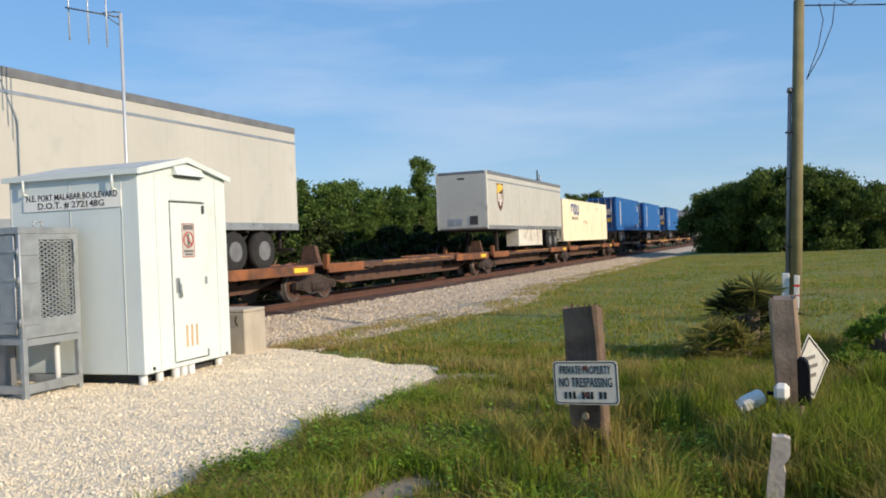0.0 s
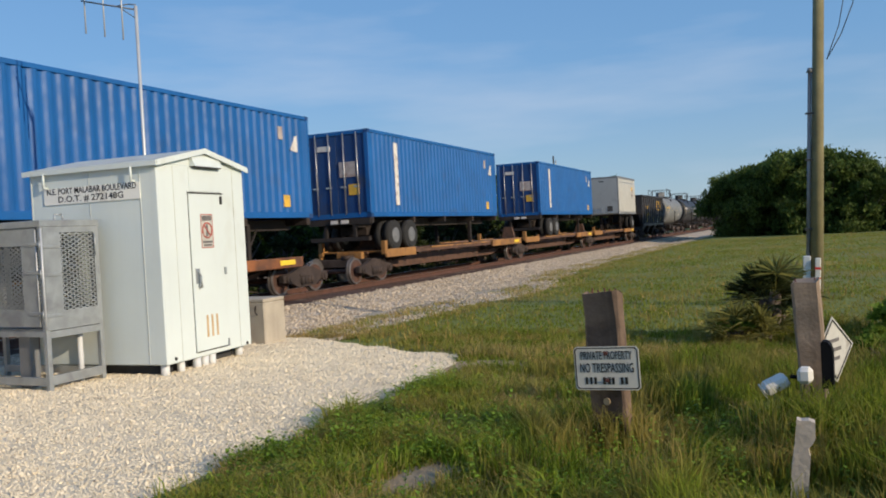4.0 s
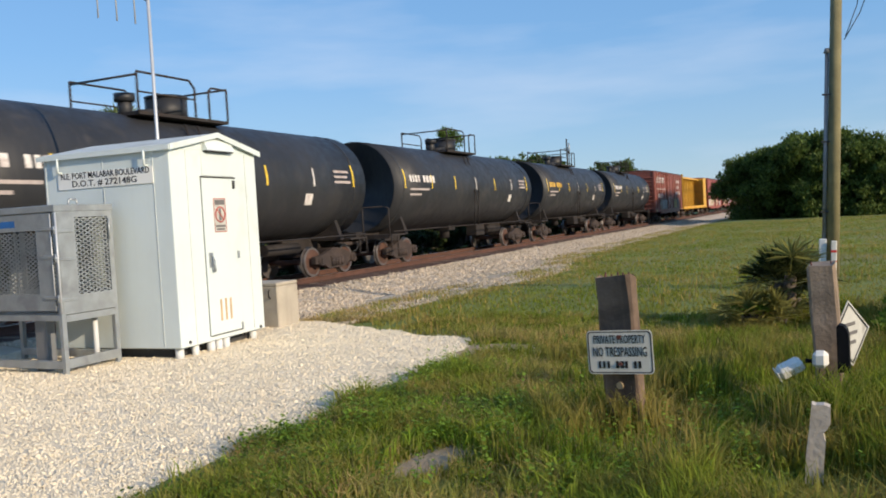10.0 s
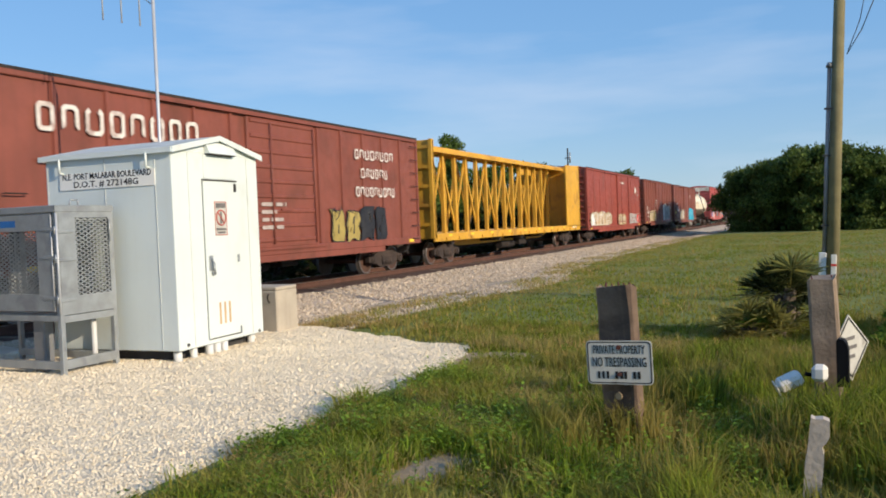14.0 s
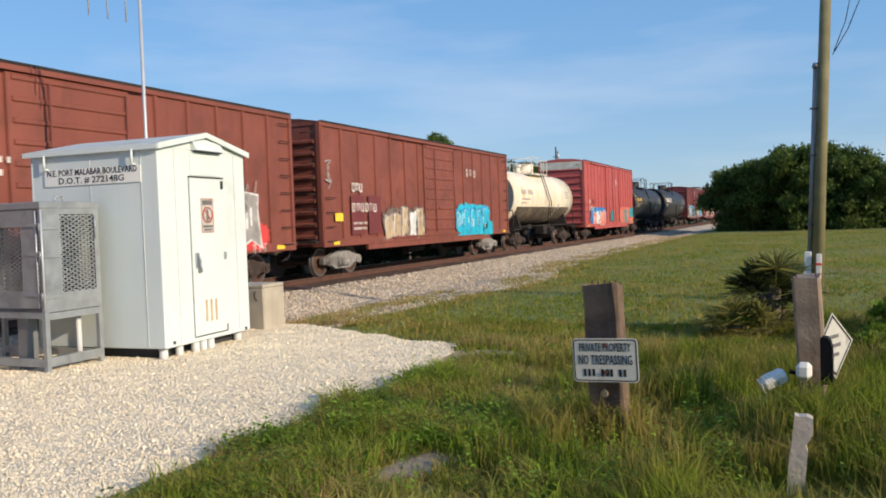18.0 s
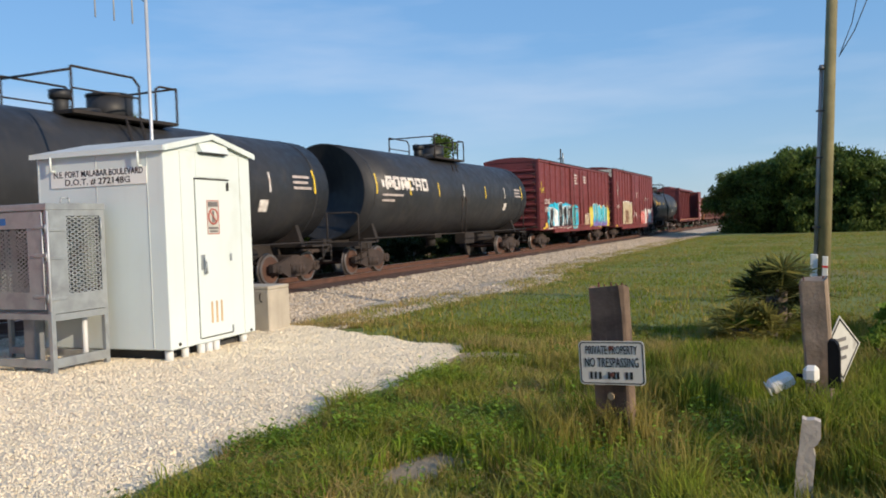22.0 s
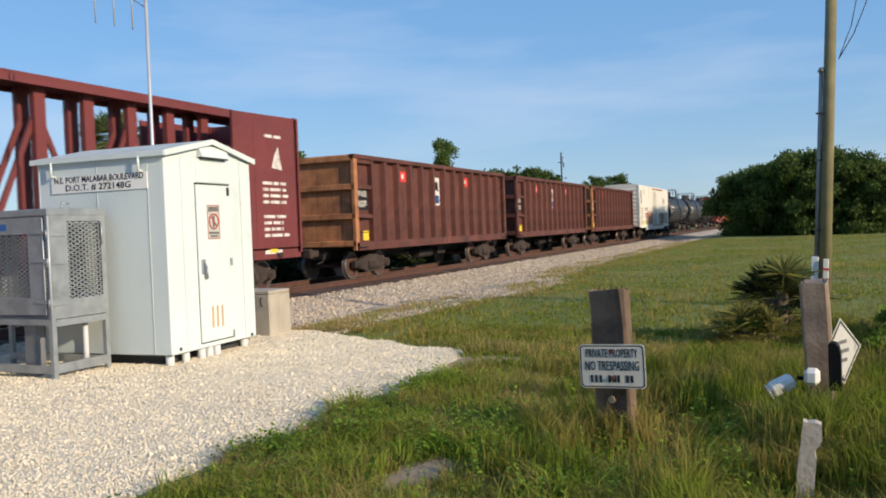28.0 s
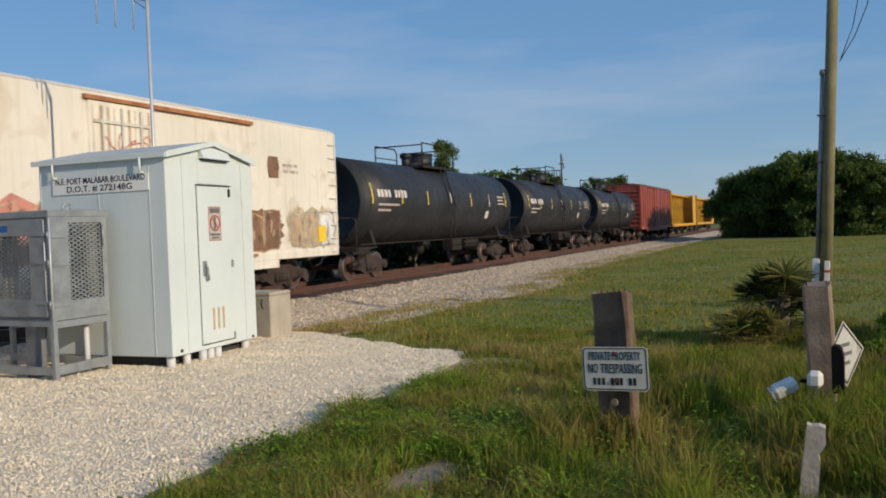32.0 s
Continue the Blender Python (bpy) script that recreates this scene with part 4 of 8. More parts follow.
def hopper(y0, L):
    car = start("hopper_car", y0, "black open hopper car with yellow lettering bars", "hopper car")
    zt, h = 3.82, 1.5
    body = S().prism([(0.05, 2.2), (0.05, zt), (L - 0.05, zt), (L - 0.05, 2.2), (L - 2.2, 1.25), (2.2, 1.25)], "x", -h + 0.08, h - 0.08)
    part("body", body, "hopper", car)
    rim = S()
    for a, b, c, d in ((-h, -h + 0.12, 0, L), (h - 0.12, h, 0, L), (-h, h, 0, 0.1), (-h, h, L - 0.1, L)):
        rim.box(a, b, c, d, zt - 0.05, zt + 0.09, 0.02)
    part("top_rim", rim, "hopper", car)
    rib = S().prism([(h - 0.09, -0.06), (h, -0.03), (h, 0.03), (h - 0.09, 0.06)], "z", 1.3, zt - 0.03).mesh("rib", "hopper")
    for i in range(12):
        part("rib", rib, None, car, m=pose(0, 0.12 + (L - 0.24) * i / 11, 0))
    part("side_sill", S().box(h - 0.12, h, 0.05, L - 0.05, 1.15, 1.35).box(-h, -h + 0.12, 0.05, L - 0.05, 1.15, 1.35), "hopper", car)
    for k in range(3):
        y = 3.1 + (L - 6.2) * k / 2
        part("hopper_chute", S().ring([[(-1.2, y - 0.95, 1.28), (1.2, y - 0.95, 1.28), (1.2, y + 0.95, 1.28), (-1.2, y + 0.95, 1.28)], [(-0.8, y - 0.3, 0.5), (0.8, y - 0.3, 0.5), (0.8, y + 0.3, 0.5), (-0.8, y + 0.3, 0.5)]], smooth=False), "hopper", car)
    for y, s in ((0, 1), (L, -1)):
        e = S()
        for x in (-1.2, -0.4, 0.4, 1.2):
            e.tube([(x, y + 0.1 * s, 2.2), (x, y + 0.25 * s, 1.05)], 0.05)
        e.box(-1.45, 1.45, y + 0.02 * s, y + 0.25 * s, 0.85, 1.1)
        part("end_strut", e, "hopper", car)
    ladder(car, h, 0.15, 0.6, 1.2, zt - 0.1, 7)
    ladder(car, h, L - 0.6, L - 0.15, 1.2, zt - 0.1, 7)
    underframe(car, L, 1.12, 0.3, w=1.2)
    for y, n, z, w in ((2.15, 4, 2.67, 0.25), (2.13, 6, 2.05, 0.25)):
        for k in range(n):
            part("stencil", hollow(h - 0.079, y + 0.36 * k, z, w, 0.32, 0.055, k), "gold_mark", car)
    for k in range(3):
        part("emblem_frame", hollow(h - 0.079, 8.45 + 0.82 * k, 2.78, 0.6, 0.68, 0.15, k), "gold_mark", car)
        part("emblem_bar", S().box(h - 0.079, h - 0.074, 8.45 + 0.82 * k, 9.05 + 0.82 * k, 2.58, 2.68), "gold_mark", car)
    part("white_plate", S().box(h - 0.079, h - 0.072, 8.45, 8.8, 1.38, 1.72), "white_mark", car)
    for y in (2.3, 5.6, L - 3.9, L - 2.2):
        part("reflective_tape", S().box(h + 0.001, h + 0.006, y, y + 0.07, 1.5, 2.0), "yellow_reflector", car)
    couplers(car, L)
    trucks(car, 1.7, L - 1.7)
    return car


def centerbeam(y0, L, paint, label, zt=4.57, marks="white_mark", crown=0.0, pw=0.07):
    car = start("centerbeam_flatcar", y0, label, "flatcar")
    h, zb = 1.45, 1.0
    part("deck", S().box(-h + 0.02, h - 0.02, 0.0, L, zb - 0.02, zb + 0.14, 0.02), paint, car)
    part("side_sill", S().box(h - 0.08, h, 0.0, L, zb - 0.14, zb + 0.16, 0.015).box(-h, -h + 0.08, 0, L, zb - 0.14, zb + 0.16).prism([(2.8, zb - 0.14), (L - 2.8, zb - 0.14), (L - 4.6, zb - 0.42), (4.6, zb - 0.42)], "x", -0.4, 0.4), paint, car)
    for y, s in ((0, 1), (L, -1)):
        part("bulkhead", S().box(-h, h, y, y + 0.12 * s, zb + 0.1, zt, 0.02), paint, car)
        for z in (zb + 0.5, zb + 1.2, zb + 1.9, zb + 2.6, zt - 0.25):
            part("bulkhead_rib", S().box(-h + 0.05, h - 0.05, y - 0.06 * s, y + 0.02 * s, z - 0.06, z + 0.06), paint, car)
        for sx in (-1, 1):
            part("corner_post", S().box(sx * h, sx * (h - 0.14), y - 0.07 * s, y + 0.14 * s, zb, zt + 0.02), paint, car)
        if s < 0:
            for sx in (-1, 1):
                part("end_panel", S().prism([(y - 0.12, zb + 0.1), (y - 2.7, zb + 0.1), (y - 2.7, zt - 0.06), (y - 0.12, zt)], "x", sx * (h - 0.06), sx * h), paint, car)
        else:
            part("web_panel", S().prism([(y + 0.12, zb + 0.14), (y + 1.2, zb + 0.14), (y + 1.2, zt - 0.2), (y + 0.12, zt)], "x", -0.2, 0.2), paint, car)
    zh = zt + crown
    part("top_chord", S().box(-0.42, 0.42, 0.1, L - 0.1, zh - 0.16, zh, 0.02).box(-0.55, -0.4, 0.1, L - 0.1, zh - 0.24, zh - 0.1).box(0.4, 0.55, 0.1, L - 0.1, zh - 0.24, zh - 0.1), paint, car)
    n = 13
    post = S().prism([(0.16, -pw), (0.3, -pw), (0.3, pw), (0.16, pw)], "z", zb + 0.14, zh - 0.15).prism([(-0.16, -pw), (-0.3, -pw), (-0.3, pw), (-0.16, pw)], "z", zb + 0.14, zh - 0.15).mesh("post", paint)
    step = (L - 4.6) / n
    brace = S()
    for sx in (0.18, -0.18):
        brace.ring([[(sx - 0.03, -0.06, 0), (sx + 0.03, -0.06, 0), (sx + 0.03, 0.06, 0), (sx - 0.03, 0.06, 0)],
                    [(sx - 0.03, step - 0.06, zt - zb - 0.9), (sx + 0.03, step - 0.06, zt - zb - 0.9), (sx + 0.03, step + 0.06, zt - zb - 0.9), (sx - 0.03, step + 0.06, zt - zb - 0.9)]], smooth=False)
    brace = brace.mesh("brace", paint)
    for i in range(n + 1):
        part("post", post, None, car, m=pose(0, 2.3 + step * i, 0))
    for i in range(n):
        flip = Matrix.Diagonal((1, -1 if i % 2 else 1, 1, 1))
        part("brace", brace, None, car, m=pose(0, 2.3 + step * (i + (1 if i % 2 else 0)), zb + 0.14 + (0.3 if i % 2 == 0 else 0.3)) @ flip)
    for i in range(16):
        y = 1.0 + (L - 2.0) * i / 15
        part("winch", S().box(h - 0.02, h + 0.05, y - 0.09, y + 0.09, zb - 0.1, zb + 0.02, 0.01), "under" if paint != "yellow" else paint, car)
    for i in range(9):
        y = 1.2 + (L - 2.6) * i / 8
        part("reflective_tape", S().box(h + 0.001, h + 0.007, y, y + 0.32, zb + 0.03, zb + 0.12), "yellow_reflector", car)
    bars(car, h + 0.001, L - 1.6, zb - 0.02, 0.13, 6, marks, 4)
    underframe(car, L, zb - 0.14, 0.4)
    couplers(car, L)
    trucks(car, 1.8, L - 1.8)
    return car


def gondola(y0, L, seed, label, rusty=0.6):
    car = start("high_side_gondola", y0, label, "gondola car")
    h, zb, zt = 1.5, 1.0, 3.84
    for sx in (-1, 1):
        part("side_wall", S().box(sx * (h - 0.17), sx * (h - 0.2), 0.1, L - 0.1, zb, zt), "gondola", car)
    part("floor", S().box(-h + 0.1, h - 0.1, 0.1, L - 0.1, zb, zb + 0.1), "under", car)
    for sx in (-1, 1):
        part("top_rim", S().box(sx * (h - 0.2), sx * (h + 0.02), 0.02, L - 0.02, zt - 0.14, zt, 0.02), "gondola", car)
    part("side_sill", S().box(h - 0.14, h, 0.05, L - 0.05, zb - 0.1, zb + 0.16, 0.01), "gondola", car)
    rib = S().prism([(h - 0.18, -0.12), (h - 0.005, -0.07), (h - 0.005, 0.07), (h - 0.18, 0.12)], "z", zb + 0.1, zt - 0.1).mesh("rib", "gondola")
    r = random.Random(seed)
    n = 14
    for i in range(1, n):
        if i == 1:
            continue
        part("rib", rib, None, car, m=pose(0, 0.15 + (L - 0.3) * i / n, 0, r.uniform(-0.7, 0.7), 0, 0))
    for y, s in ((0.02, 1), (L - 0.02, -1)):
        em = "gondola_end" if s > 0 and seed % 3 != 1 else "gondola"
        part("end_wall", S().box(-h + 0.1, h - 0.1, y + 0.12 * s, y + 0.18 * s, zb, zt), em, car)
        for z in (zb + 0.12, zb + 0.95, zb + 1.85, zt - 0.12):
            part("end_shelf", S().box(-h + 0.02, h - 0.02, y, y + 0.16 * s, z - 0.09, z + 0.09, 0.02), em, car)
        for sx in (-1, 1):
            part("corner_post", S().box(sx * h, sx * (h - 0.14), y, y + 0.2 * s, zb - 0.1, zt, 0.02), em, car)
    # framed data panel near the leading end
    for z in (zb + 0.12, zb + 0.95, zb + 1.85, zt - 0.2):
        part("panel_frame", S().box(h - 0.18, h - 0.03, 0.16, 1.15, z - 0.06, z + 0.06), "gondola", car)
    part("panel_post", S().box(h - 0.18, h - 0.005, 1.12, 1.26, zb + 0.1, zt - 0.1), "gondola", car)
    pn = part("data_panel", S().box(h - 0.17, h - 0.162, 0.3, 1.08, zb + 1.15, zb + 1.84), "black_dec", car)
    for k in range(4):
        part("stencil", hollow(h - 0.161, 0.38 + 0.16 * k, zb + 1.56, 0.12, 0.2, 0.03, k), "white_mark", pn)
        part("stencil", hollow(h - 0.161, 0.38 + 0.16 * k, zb + 1.24, 0.12, 0.2, 0.03, k + 1), "white_mark", pn)
    for y, w, mt_ in ((3.4, 0.46, "red_dec"), (9.0, 0.5, "red_dec")):
        lp = part("logo_plate", S().box(h - 0.17, h - 0.164, y, y + w, zt - 0.72, zt - 0.36), mt_, car, "small red plate")
        part("stencil", S().box(h - 0.163, h - 0.16, y + 0.1, y + w * 0.55, zt - 0.62, zt - 0.46), "white_mark", lp)
    lp = part("logo_plate", S().box(h - 0.17, h - 0.164, 6.12, 6.62, 2.35, 3.38), "white_mark", car, "white and navy plate")
    part("stencil", S().prism([(6.2, 2.95), (6.54, 2.85), (6.48, 3.2), (6.3, 3.25)], "x", h - 0.163, h - 0.16), "black_dec", lp)
    part("stencil", S().box(h - 0.163, h - 0.16, 6.18, 6.56, 2.42, 2.72), "blue_mark", lp)
    scrawl(car, h - 0.168, L * 0.63, zb + 0.5, 0.5, 1.0, "dim_mark", seed)
    part("yellow_patch", S().box(h - 0.17, h - 0.162, 0.72, 1.06, zb + 0.2, zb + 0.5), "yellow_reflector", car)
    ladder(car, h, L - 0.6, L - 0.18, zb, zt - 0.2, 8)
    ladder(car, h, 0.2, 0.6, zb, zb + 0.9, 3)
    underframe(car, L, zb)
    couplers(car, L)
    trucks(car, 1.75, L - 1.75)
    return car


def reefer(y0, L):
    car = start("refrigerator_boxcar", y0, "cream white refrigerator boxcar with rusty streaks and sprayed tags", "boxcar")
    h, zb, zt = 1.5, 0.98, 4.42
    part("body", S().box(-h, h, 0.05, L - 0.05, zb, zt, 0.05), "reefer", car)
    r = S().prism([(-h, zt - 0.03), (h, zt - 0.03), (h - 0.25, zt + 0.08), (0, zt + 0.14), (-h + 0.25, zt + 0.08)], "y", 0.04, L - 0.04)
    part("roof", r, "reefer", car)
    part("side_sill", S().box(h - 0.05, h + 0.02, 0.05, L - 0.05, zb - 0.1, zb + 0.08, 0.01).box(h - 0.06, h + 0.02, 3, L - 3, zb - 0.3, zb - 0.1), "reefer", car)
    d0, d1 = 6.3, 11.3
    d = part("plug_door", S().box(h - 0.02, h + 0.05, d0, d0 + 1.65, zb + 0.1, zt - 0.2, 0.02), "reefer", car)
    g = S()
    for y in (d0 + 0.3, d0 + 0.8, d0 + 1.3):
        g.rod((h + 0.09, y, zb + 0.15), (h + 0.09, y, zt - 0.3), 0.022, 6)
    for z in (zb + 0.5, zb + 1.3, zb + 2.1, zt - 0.6):
        g.box(h + 0.05, h + 0.09, d0 + 0.1, d0 + 1.55, z - 0.03, z + 0.03)
    part("lock_rod", g, "end_white", d)
    part("door_rail", S().box(h, h + 0.09, d0 - 0.1, d1, zb + 0.02, zb + 0.09), "gondola_end", car)
    part("door_rail", S().box(h, h + 0.1, d0 - 0.1, d1, zt - 0.2, zt - 0.12), "gondola_end", car)
    part("louvre", S().box(h + 0.001, h + 0.02, 0.55, 0.98, zt - 1.5, zt - 0.4), "alu", car)
    lv = S()
    for k in range(14):
        lv.box(h + 0.02, h + 0.03, 0.58, 0.95, zt - 1.45 + 0.074 * k, zt - 1.41 + 0.074 * k)
    part("louvre_slat", lv, "alu_dark", car)
    part("service_panel", S().box(h - 0.01, h + 0.015, 0.45, 1.35, zb + 0.1, zb + 1.65), "g_sand", car)
    sv = S()
    for a, b, c, e in ((0.42, 0.55, 0.08, 1.7), (0.9, 0.98, 0.08, 1.7), (1.3, 1.42, 0.08, 1.7)):
        sv.box(h + 0.01, h + 0.05, a, b, zb + c, zb + e)
    for z in (0.1, 0.55, 1.0, 1.6):
        sv.box(h + 0.01, h + 0.05, 0.45, 1.4, zb + z, zb + z + 0.09)
    part("service_frame", sv, "reefer", car)
    for y, s in ((0.05, -1), (L - 0.05, 1)):
        er = S().prism([(0, -0.08), (s * 0.08, -0.03), (s * 0.08, 0.03), (0, 0.08)], "x", -h + 0.3, h - 0.3).mesh("end_rib", "reefer")
        for k in range(10):
            part("end_rib", er, None, car, m=pose(0, y, zb + 0.2 + 2.85 * k / 9))
        for sx in (-1, 1):
            part("corner_post", S().box(sx * (h - 0.12), sx * h, y - 0.02 * s, y + 0.04 * s, zb, zt - 0.05), "reefer", car)
    bars(car, h + 0.001, 2.42, 2.28, 0.31, 4, "black_dec", 5, gap=0.65, wide=0.65)
    bars(car, h + 0.001, 2.32, 1.77, 0.34, 6, "black_dec", 6, gap=0.25, wide=0.58)
    bars(car, h + 0.001, 1.9, zt - 0.45, 0.09, 8, "dim_mark", 6, lines=3)
    bars(car, h + 0.001, 12.6, zt - 1.15, 0.1, 7, "dim_mark", 7, lines=2)
    part("emblem", S().prism([(11.98, zt - 1.45), (12.38, zt - 1.45), (12.44, zt - 1.15), (12.38, zt - 0.9), (11.98, zt - 0.9), (11.92, zt - 1.15)], "x", h + 0.001, h + 0.006), "g_brown", car)
    part("yellow_patch", S().box(h + 0.02, h + 0.026, 1.4, 2.15, zb + 0.16, zb + 0.46), "yellow_reflector", car)
    part("yellow_patch", S().box(h + 0.02, h + 0.026, L - 1.1, L - 0.7, zb + 0.3, zb + 0.75), "yellow_reflector", car)
    tag(car, h + 0.002, 3.0, 6.2, zb + 0.1, zb + 1.3, ("g_rose", "g_tan", "g_rose", "g_brown"), 21, 6, spiky=0.35)
    tag(car, h + 0.002, 2.6, 4.2, zb + 0.1, zb + 0.8, ("g_sand", "g_grey", "g_sand", "g_tan"), 24, 3)
    tag(car, h + 0.002, 9.35, 12.5, zb + 0.1, zb + 1.2, ("g_brown", "g_tan", "g_brown", "g_sand"), 22, 4, spiky=0.12)
    tag(car, h + 0.002, 12.7, 15.1, zb + 0.1, zb + 1.3, ("g_sand", "g_grey", "g_white", "g_tan"), 23, 3)
    scrawl(car, h + 0.055, d0 + 0.3, zt - 1.2, 1.6, 0.45, "g_rose", 25)
    for k in range(9):
        part("rust_run", S().box(h + 0.051, h + 0.0525, d0 + 0.08 + 0.18 * k, d0 + 0.1 + 0.18 * k + 0.02 * (k % 3), zb + 0.2 + 0.25 * (k % 4), zt - 0.3), "rust_run", car)
    part("fuel_tank", S().box(0.4, 1.3, L * 0.5, L * 0.6, 0.5, 0.95, 0.08), "under", car)
    ladder(car, h, 0.12, 0.42, zb, zt - 0.4, 9, "reefer")
    ladder(car, h, L - 0.42, L - 0.12, zb, zt - 0.4, 9, "reefer")
    ladder(car, -0.02, h - 0.55, h - 0.15, zb + 0.1, zt - 0.3, 9, "reefer", axis="x")
    underframe(car, L, zb)
    couplers(car, L)
    trucks(car, 2.3, L - 2.3)
    return car


def spine_unit(y0, L, label, first=False, deck="orange", last=False):
    """One platform of an articulated intermodal car; its leading truck is shared with the platform before."""
    car = start("intermodal_platform", y0, label, "flatcar")
    part("center_sill", S().prism([(1.3, 0.62), (2.6, 0.36), (L - 2.6, 0.36), (L - 1.3, 0.62), (L - 0.25, 0.7), (L - 0.25, 0.98), (0.25, 0.98), (0.25, 0.7)], "x", -0.5, 0.5).box(-0.62, 0.62, 0.25, L - 0.25, 0.93, 1.0), "sill_rust", car)
    for a, c, nm in ((0.35, 2.6, "end_deck"), (L - 4.6, L - 0.5, "end_deck")):
        part(nm, S().box(-1.28, 1.28, a, c, 0.97, 1.02, 0.01), deck, car)
        for sx in (-1, 1):
            part("side_rail", S().box(sx * 1.24, sx * 1.33, a, c, 0.78, 1.06, 0.015), deck, car)
            for k in range(4):
                y = a + (c - a) * (k + 0.5) / 4
                part("bracket", S().prism([(sx * 0.5, 0.6), (sx * 1.25, 0.8), (sx * 1.25, 0.96), (sx * 0.5, 0.96)], "y", y - 0.05, y + 0.05), "under", car)
    cb = S().box(-1.2, 1.2, -0.1, 0.1, 0.8, 0.96, 0.01).mesh("cross_bearer", "under")
    for k in range(5):
        part("cross_bearer", cb, None, car, m=pose(0, 3.2 + (L - 8.4) * k / 4, 0))
    for sx in (-1, 1):
        part("edge_beam", S().box(sx * 1.14, sx * 1.22, 2.6, L - 4.6, 0.86, 0.97), "sill_rust", car)
    part("walk_rail", S().box(1.15, 1.23, 4.2, L - 4.7, 0.97, 1.03), "yel_deck", car)
    ht = S().box(-0.4, 0.4, 1.0, 1.9, 0.98, 1.06, 0.01)
    ht.prism([(-0.34, 1.06), (0.34, 1.06), (0.2, 1.62), (-0.2, 1.62)], "y", 1.38, 1.58)
    part("hitch", ht, "sill_rust", car)
    for sx in (-1, 1):
        part("end_post", S().box(sx * 1.3, sx * 1.15, 0.28, 0.45, 0.9, 1.35), deck, car)
    part("articulation", S().box(-0.5, 0.5, 0.1, 0.4, 0.55, 1.0, 0.03), deck, car)
    part("yellow_patch", S().box(1.331, 1.337, L - 1.6, L - 0.9, 0.86, 0.99), "yellow_reflector", car)
    trucks(car, 0.0, *((L,) if last else ()))
    return car


def load(name, y0, z0, label, category):
    ob = thing(name, label, category, "loads on the intermodal cars", pose(-D, y0, z0))
    TRAIN.append((ob, y0))
    return ob


def road_wheels(parent, ys, x=1.0, z=0.5, dual=True):
    for y in ys:
        for sx in (-1, 1):
            w = S()
            for xx in ((x + 0.16, x - 0.18) if dual else (x,)):
                w.slot = 0
                w.rod((sx * (xx - 0.13), y, z), (sx * (xx + 0.13), y, z), 0.5, 20)
                w.rod((sx * (xx - 0.15), y, z), (sx * (xx + 0.15), y, z), 0.42, 20)
                w.slot = 1
                w.rod((sx * (xx - 0.155), y, z), (sx * (xx + 0.155), y, z), 0.26, 14)
                w.rod((sx * (xx - 0.17), y, z), (sx * (xx + 0.17), y, z), 0.1, 10)
            part("road_wheel", w, ["rubber", "alu_dark"], parent)


